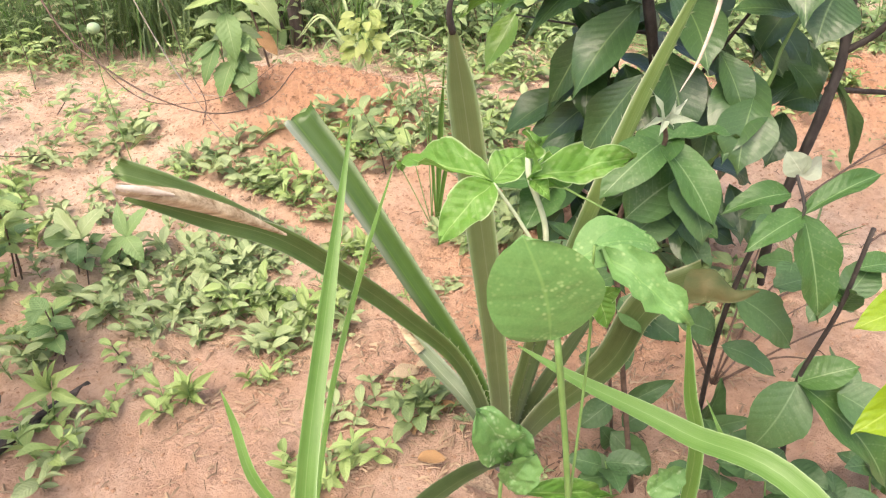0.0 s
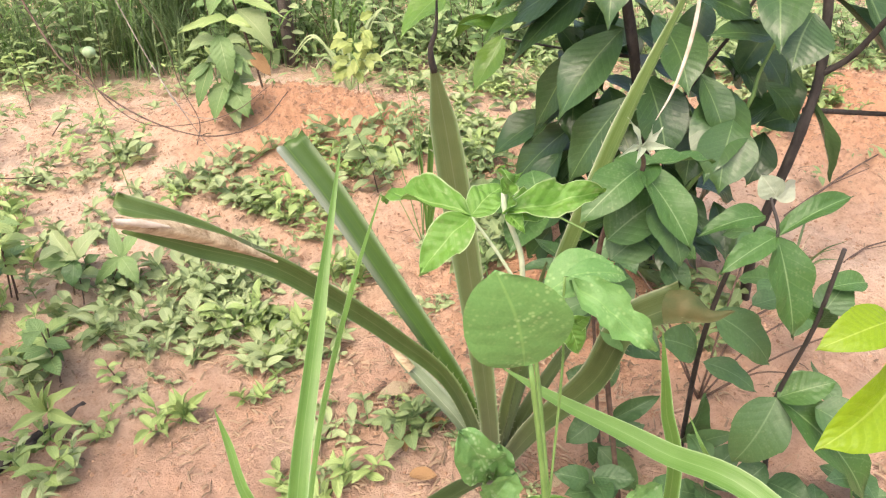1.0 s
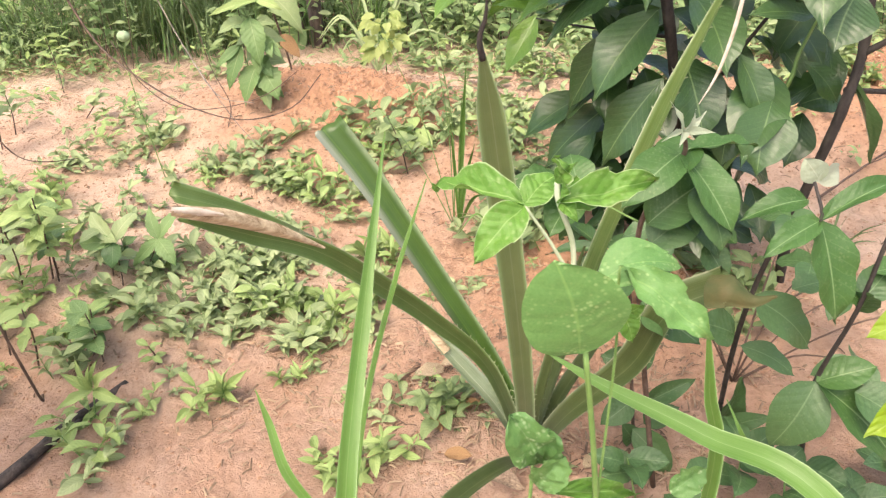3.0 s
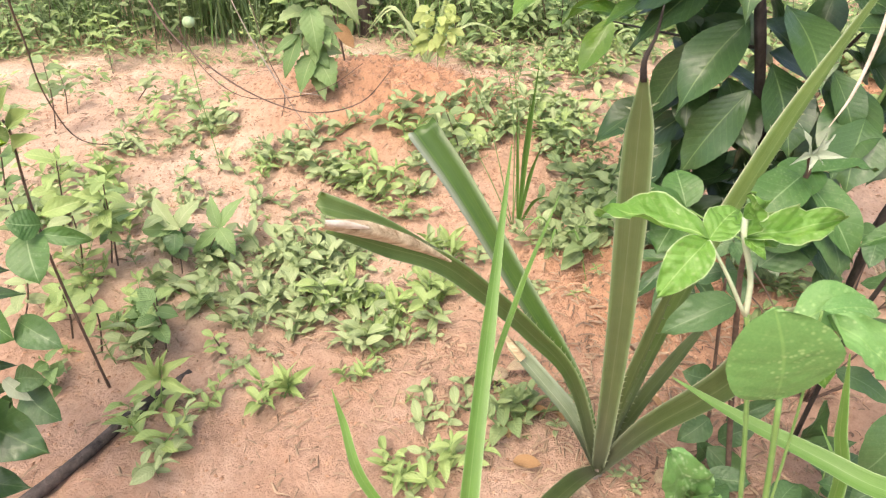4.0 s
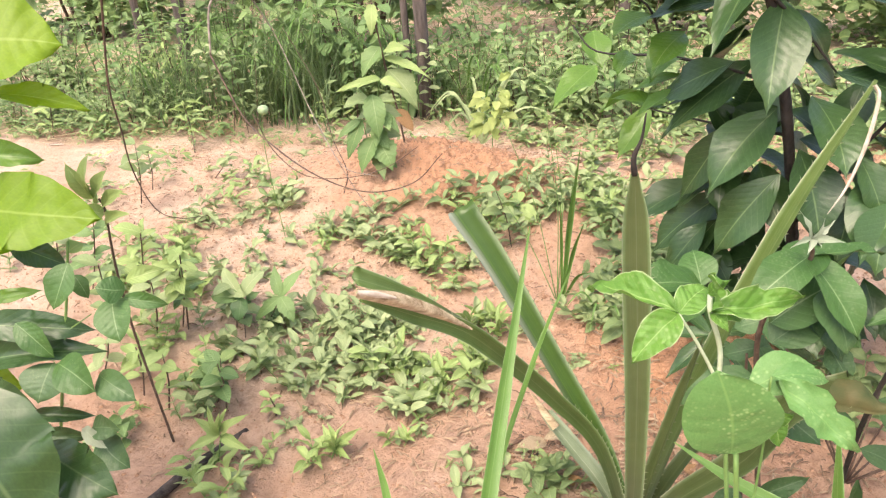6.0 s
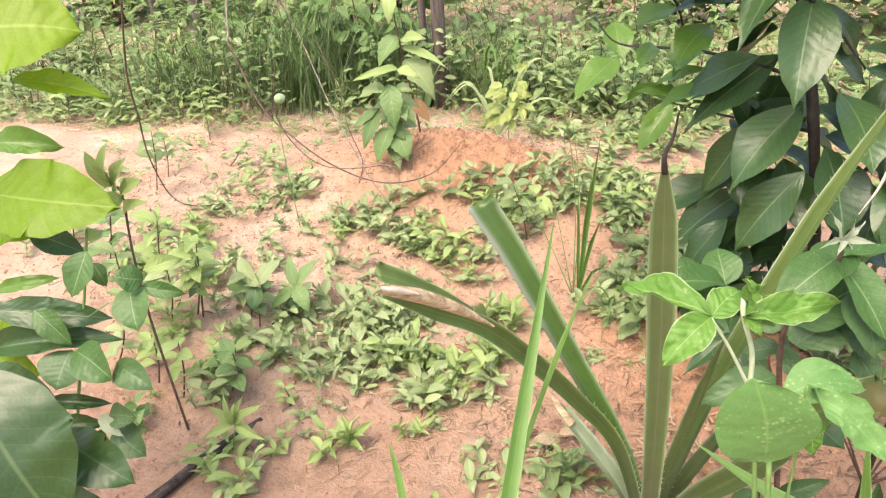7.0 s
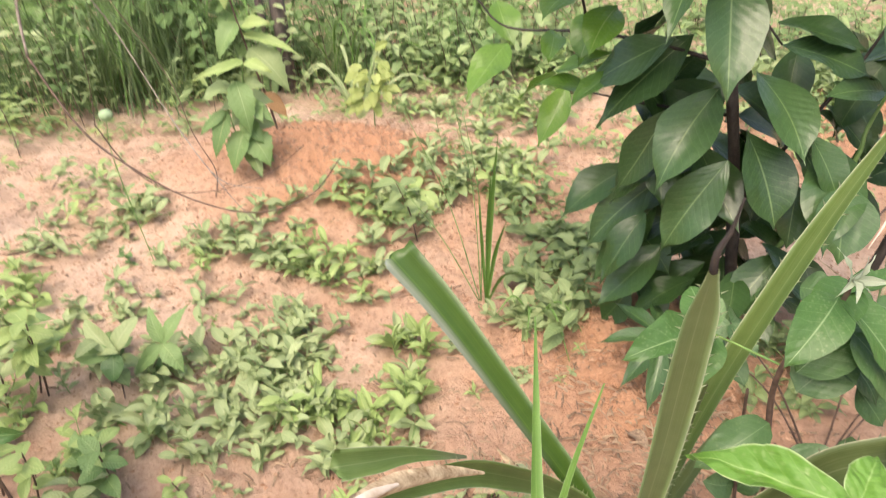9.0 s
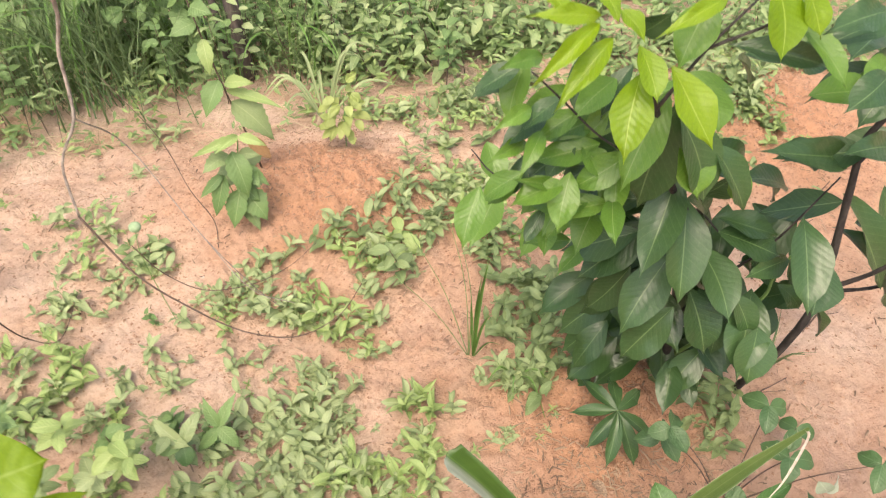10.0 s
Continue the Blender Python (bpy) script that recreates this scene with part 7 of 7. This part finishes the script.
LOW = "low narrow-leaved weeds at the clearing's edge"
shrub(-2.35, 2.72, 0.42, 0.16, 0.17, 60, 11, 0.055, 0.26, SCRUB, LOW, 51, 0.6, 0.2)
shrub(-1.75, 2.70, 0.40, 0.14, 0.17, 64, 11, 0.052, 0.26, SCRUB, LOW, 52, 0.6, 0.2)
shrub(-2.9, 2.8, 0.40, 0.2, 0.20, 40, 11, 0.06, 0.26, SCRUB, LOW, 53, 0.6, 0.2)
shrub(-2.2, 3.0, 0.45, 0.14, 0.32, 40, 13, 0.07, 0.30, SCRUB, EDGE, 54, 0.5)
shrub(-2.75, 3.15, 0.5, 0.2, 0.40, 36, 13, 0.08, 0.45, BUSH, EDGE, 55, 0.5)
shrub(-1.72, 2.92, 0.16, 0.10, 0.40, 14, 12, 0.095, 0.22, WEED_BRIGHT, "tall narrow-leaved yellow-green weed at the clearing's edge", 56, 0.35, -0.1)
shrub(-1.95, 3.30, 0.5, 0.25, 0.55, 30, 13, 0.09, 0.42, BUSH, EDGE, 57, 0.4)
shrub(-1.05, 3.05, 0.28, 0.10, 0.52, 20, 11, 0.115, 0.62, NETTLE, "broad-leaved nettle-like bush in the shade", 58, 0.4, -0.35)
shrub(-1.40, 3.35, 0.4, 0.2, 0.65, 22, 12, 0.11, 0.55, BUSH, EDGE, 59, 0.4, -0.2)
shrub(-0.80, 2.86, 0.16, 0.08, 0.50, 11, 10, 0.10, 0.60, NETTLE, "broad-leaved nettle-like bush in the shade", 60, 0.4, -0.35)
shrub(-0.42, 2.85, 0.18, 0.12, 0.30, 34, 26, 0.042, 0.20, BUSH, "feathery fine-leaved green bush", 61, 0.6, 0.1)
shrub(-0.40, 3.30, 0.3, 0.18, 0.42, 22, 14, 0.07, 0.34, BUSH, EDGE, 62, 0.5)
shrub(-0.12, 3.05, 0.22, 0.15, 0.28, 22, 10, 0.075, 0.50, SCRUB, "pale broad-leaved bush at the clearing's edge", 63, 0.6, -0.1)
shrub(0.20, 3.25, 0.3, 0.2, 0.30, 24, 10, 0.08, 0.48, SCRUB, "pale broad-leaved bush at the clearing's edge", 64, 0.6, -0.1)
shrub(0.65, 3.1, 0.4, 0.25, 0.22, 34, 10, 0.065, 0.42, SCRUB, "low pale leafy bush", 65, 0.6)
shrub(1.25, 3.0, 0.4, 0.3, 0.22, 34, 10, 0.065, 0.42, BUSH, "low leafy green bush behind the mound", 66, 0.6)
PALE = "pale broad-leaved bush at the clearing's edge"
shrub(-0.12, 2.72, 0.20, 0.10, 0.24, 20, 9, 0.070, 0.50, SCRUB, PALE, 67, 0.6, -0.1)
shrub(0.18, 2.80, 0.22, 0.12, 0.28, 22, 10, 0.072, 0.48, SCRUB, PALE, 68, 0.6, -0.1)
shrub(0.50, 2.78, 0.22, 0.12, 0.24, 20, 10, 0.068, 0.46, BUSH, PALE, 69, 0.6, -0.1)
shrub(-0.45, 3.05, 0.25, 0.12, 0.45, 18, 12, 0.085, 0.50, NETTLE, PALE, 70, 0.5, -0.2)
shrub(0.30, 3.60, 0.45, 0.20, 0.50, 30, 12, 0.085, 0.46, BUSH, EDGE, 71, 0.5, -0.1)
shrub(1.30, 2.62, 0.35, 0.16, 0.20, 40, 10, 0.060, 0.36, SCRUB, "low pale leafy bush", 74, 0.6)
shrub(1.62, 2.50, 0.25, 0.16, 0.22, 26, 10, 0.060, 0.36, BUSH, "low leafy green bush behind the mound", 75, 0.6)
shrub(0.95, 2.62, 0.25, 0.14, 0.20, 26, 10, 0.060, 0.40, SCRUB, "low pale leafy bush", 76, 0.6)
bush(-1.2, 4.2, 0.9, 0.5, 1.7, 4600, 0.09, BUSH, "tall green bush behind", 11, 56)
bush(0.5, 4.6, 0.8, 0.5, 0.9, 3400, 0.08, BUSH, "low green bush behind", 9, 57)
bush(1.8, 4.2, 0.8, 0.5, 0.8, 3400, 0.08, BUSH, "low green bush behind", 9, 58)
bush(-3.2, 4.6, 1.0, 0.6, 1.6, 4200, 0.09, BUSH, "tall green bush behind", 9, 59)
bush(0.0, 6.2, 1.4, 0.7, 1.8, 5000, 0.11, BUSH, "tall green bush behind", 11, 60)
bush(2.6, 6.0, 1.4, 0.7, 1.7, 5000, 0.11, BUSH, "tall green bush behind", 11, 61)
bush(-2.6, 6.4, 1.4, 0.7, 2.0, 5000, 0.11, BUSH, "tall green bush behind", 11, 62)


def far_trunk(x, y, r, lean, label):
    ob = thing("tree_trunk", on_ground(x, y, 0.02), label, "tree", "trunks behind")
    o = Vector((x, y, ground_z(x, y) - 0.02))
    stem(ob, [o, o + Vector((lean * 0.3, 0, 0.8)), o + Vector((lean * 0.6, 0.05, 1.7)), o + Vector((lean, 0.1, 2.6))], r, r * 0.8, BROWN_BARK, "trunk", 14, 0.35)
    for k in range(3):
        a = 2.1 * k + x * 7
        p = o + Vector((lean * 0.25 * (k + 1), 0, 0.9 + 0.45 * k))
        stem(ob, [p, p + Vector((math.cos(a) * 0.2, math.sin(a) * 0.15, 0.18)), p + Vector((math.cos(a) * 0.42, math.sin(a) * 0.3, 0.5))], r * 0.35, r * 0.12, BROWN_BARK, "limb", 7, 0.2)


far_trunk(-0.545, 2.80, 0.027, -0.05, "slim grey-brown tree trunk behind the mound")
far_trunk(-0.605, 2.83, 0.014, -0.10, "thin grey-brown stem beside the trunk")
far_trunk(0.30, 4.0, 0.030, 0.02, "slim pale tree trunk in the scrub")
far_trunk(-1.98, 3.6, 0.03, 0.05, "thin dark trunk in the bushes")
far_trunk(-1.30, 3.5, 0.018, 0.08, "thin dark trunk in the bushes")
far_trunk(-2.40, 3.9, 0.022, -0.05, "thin dark trunk in the bushes")
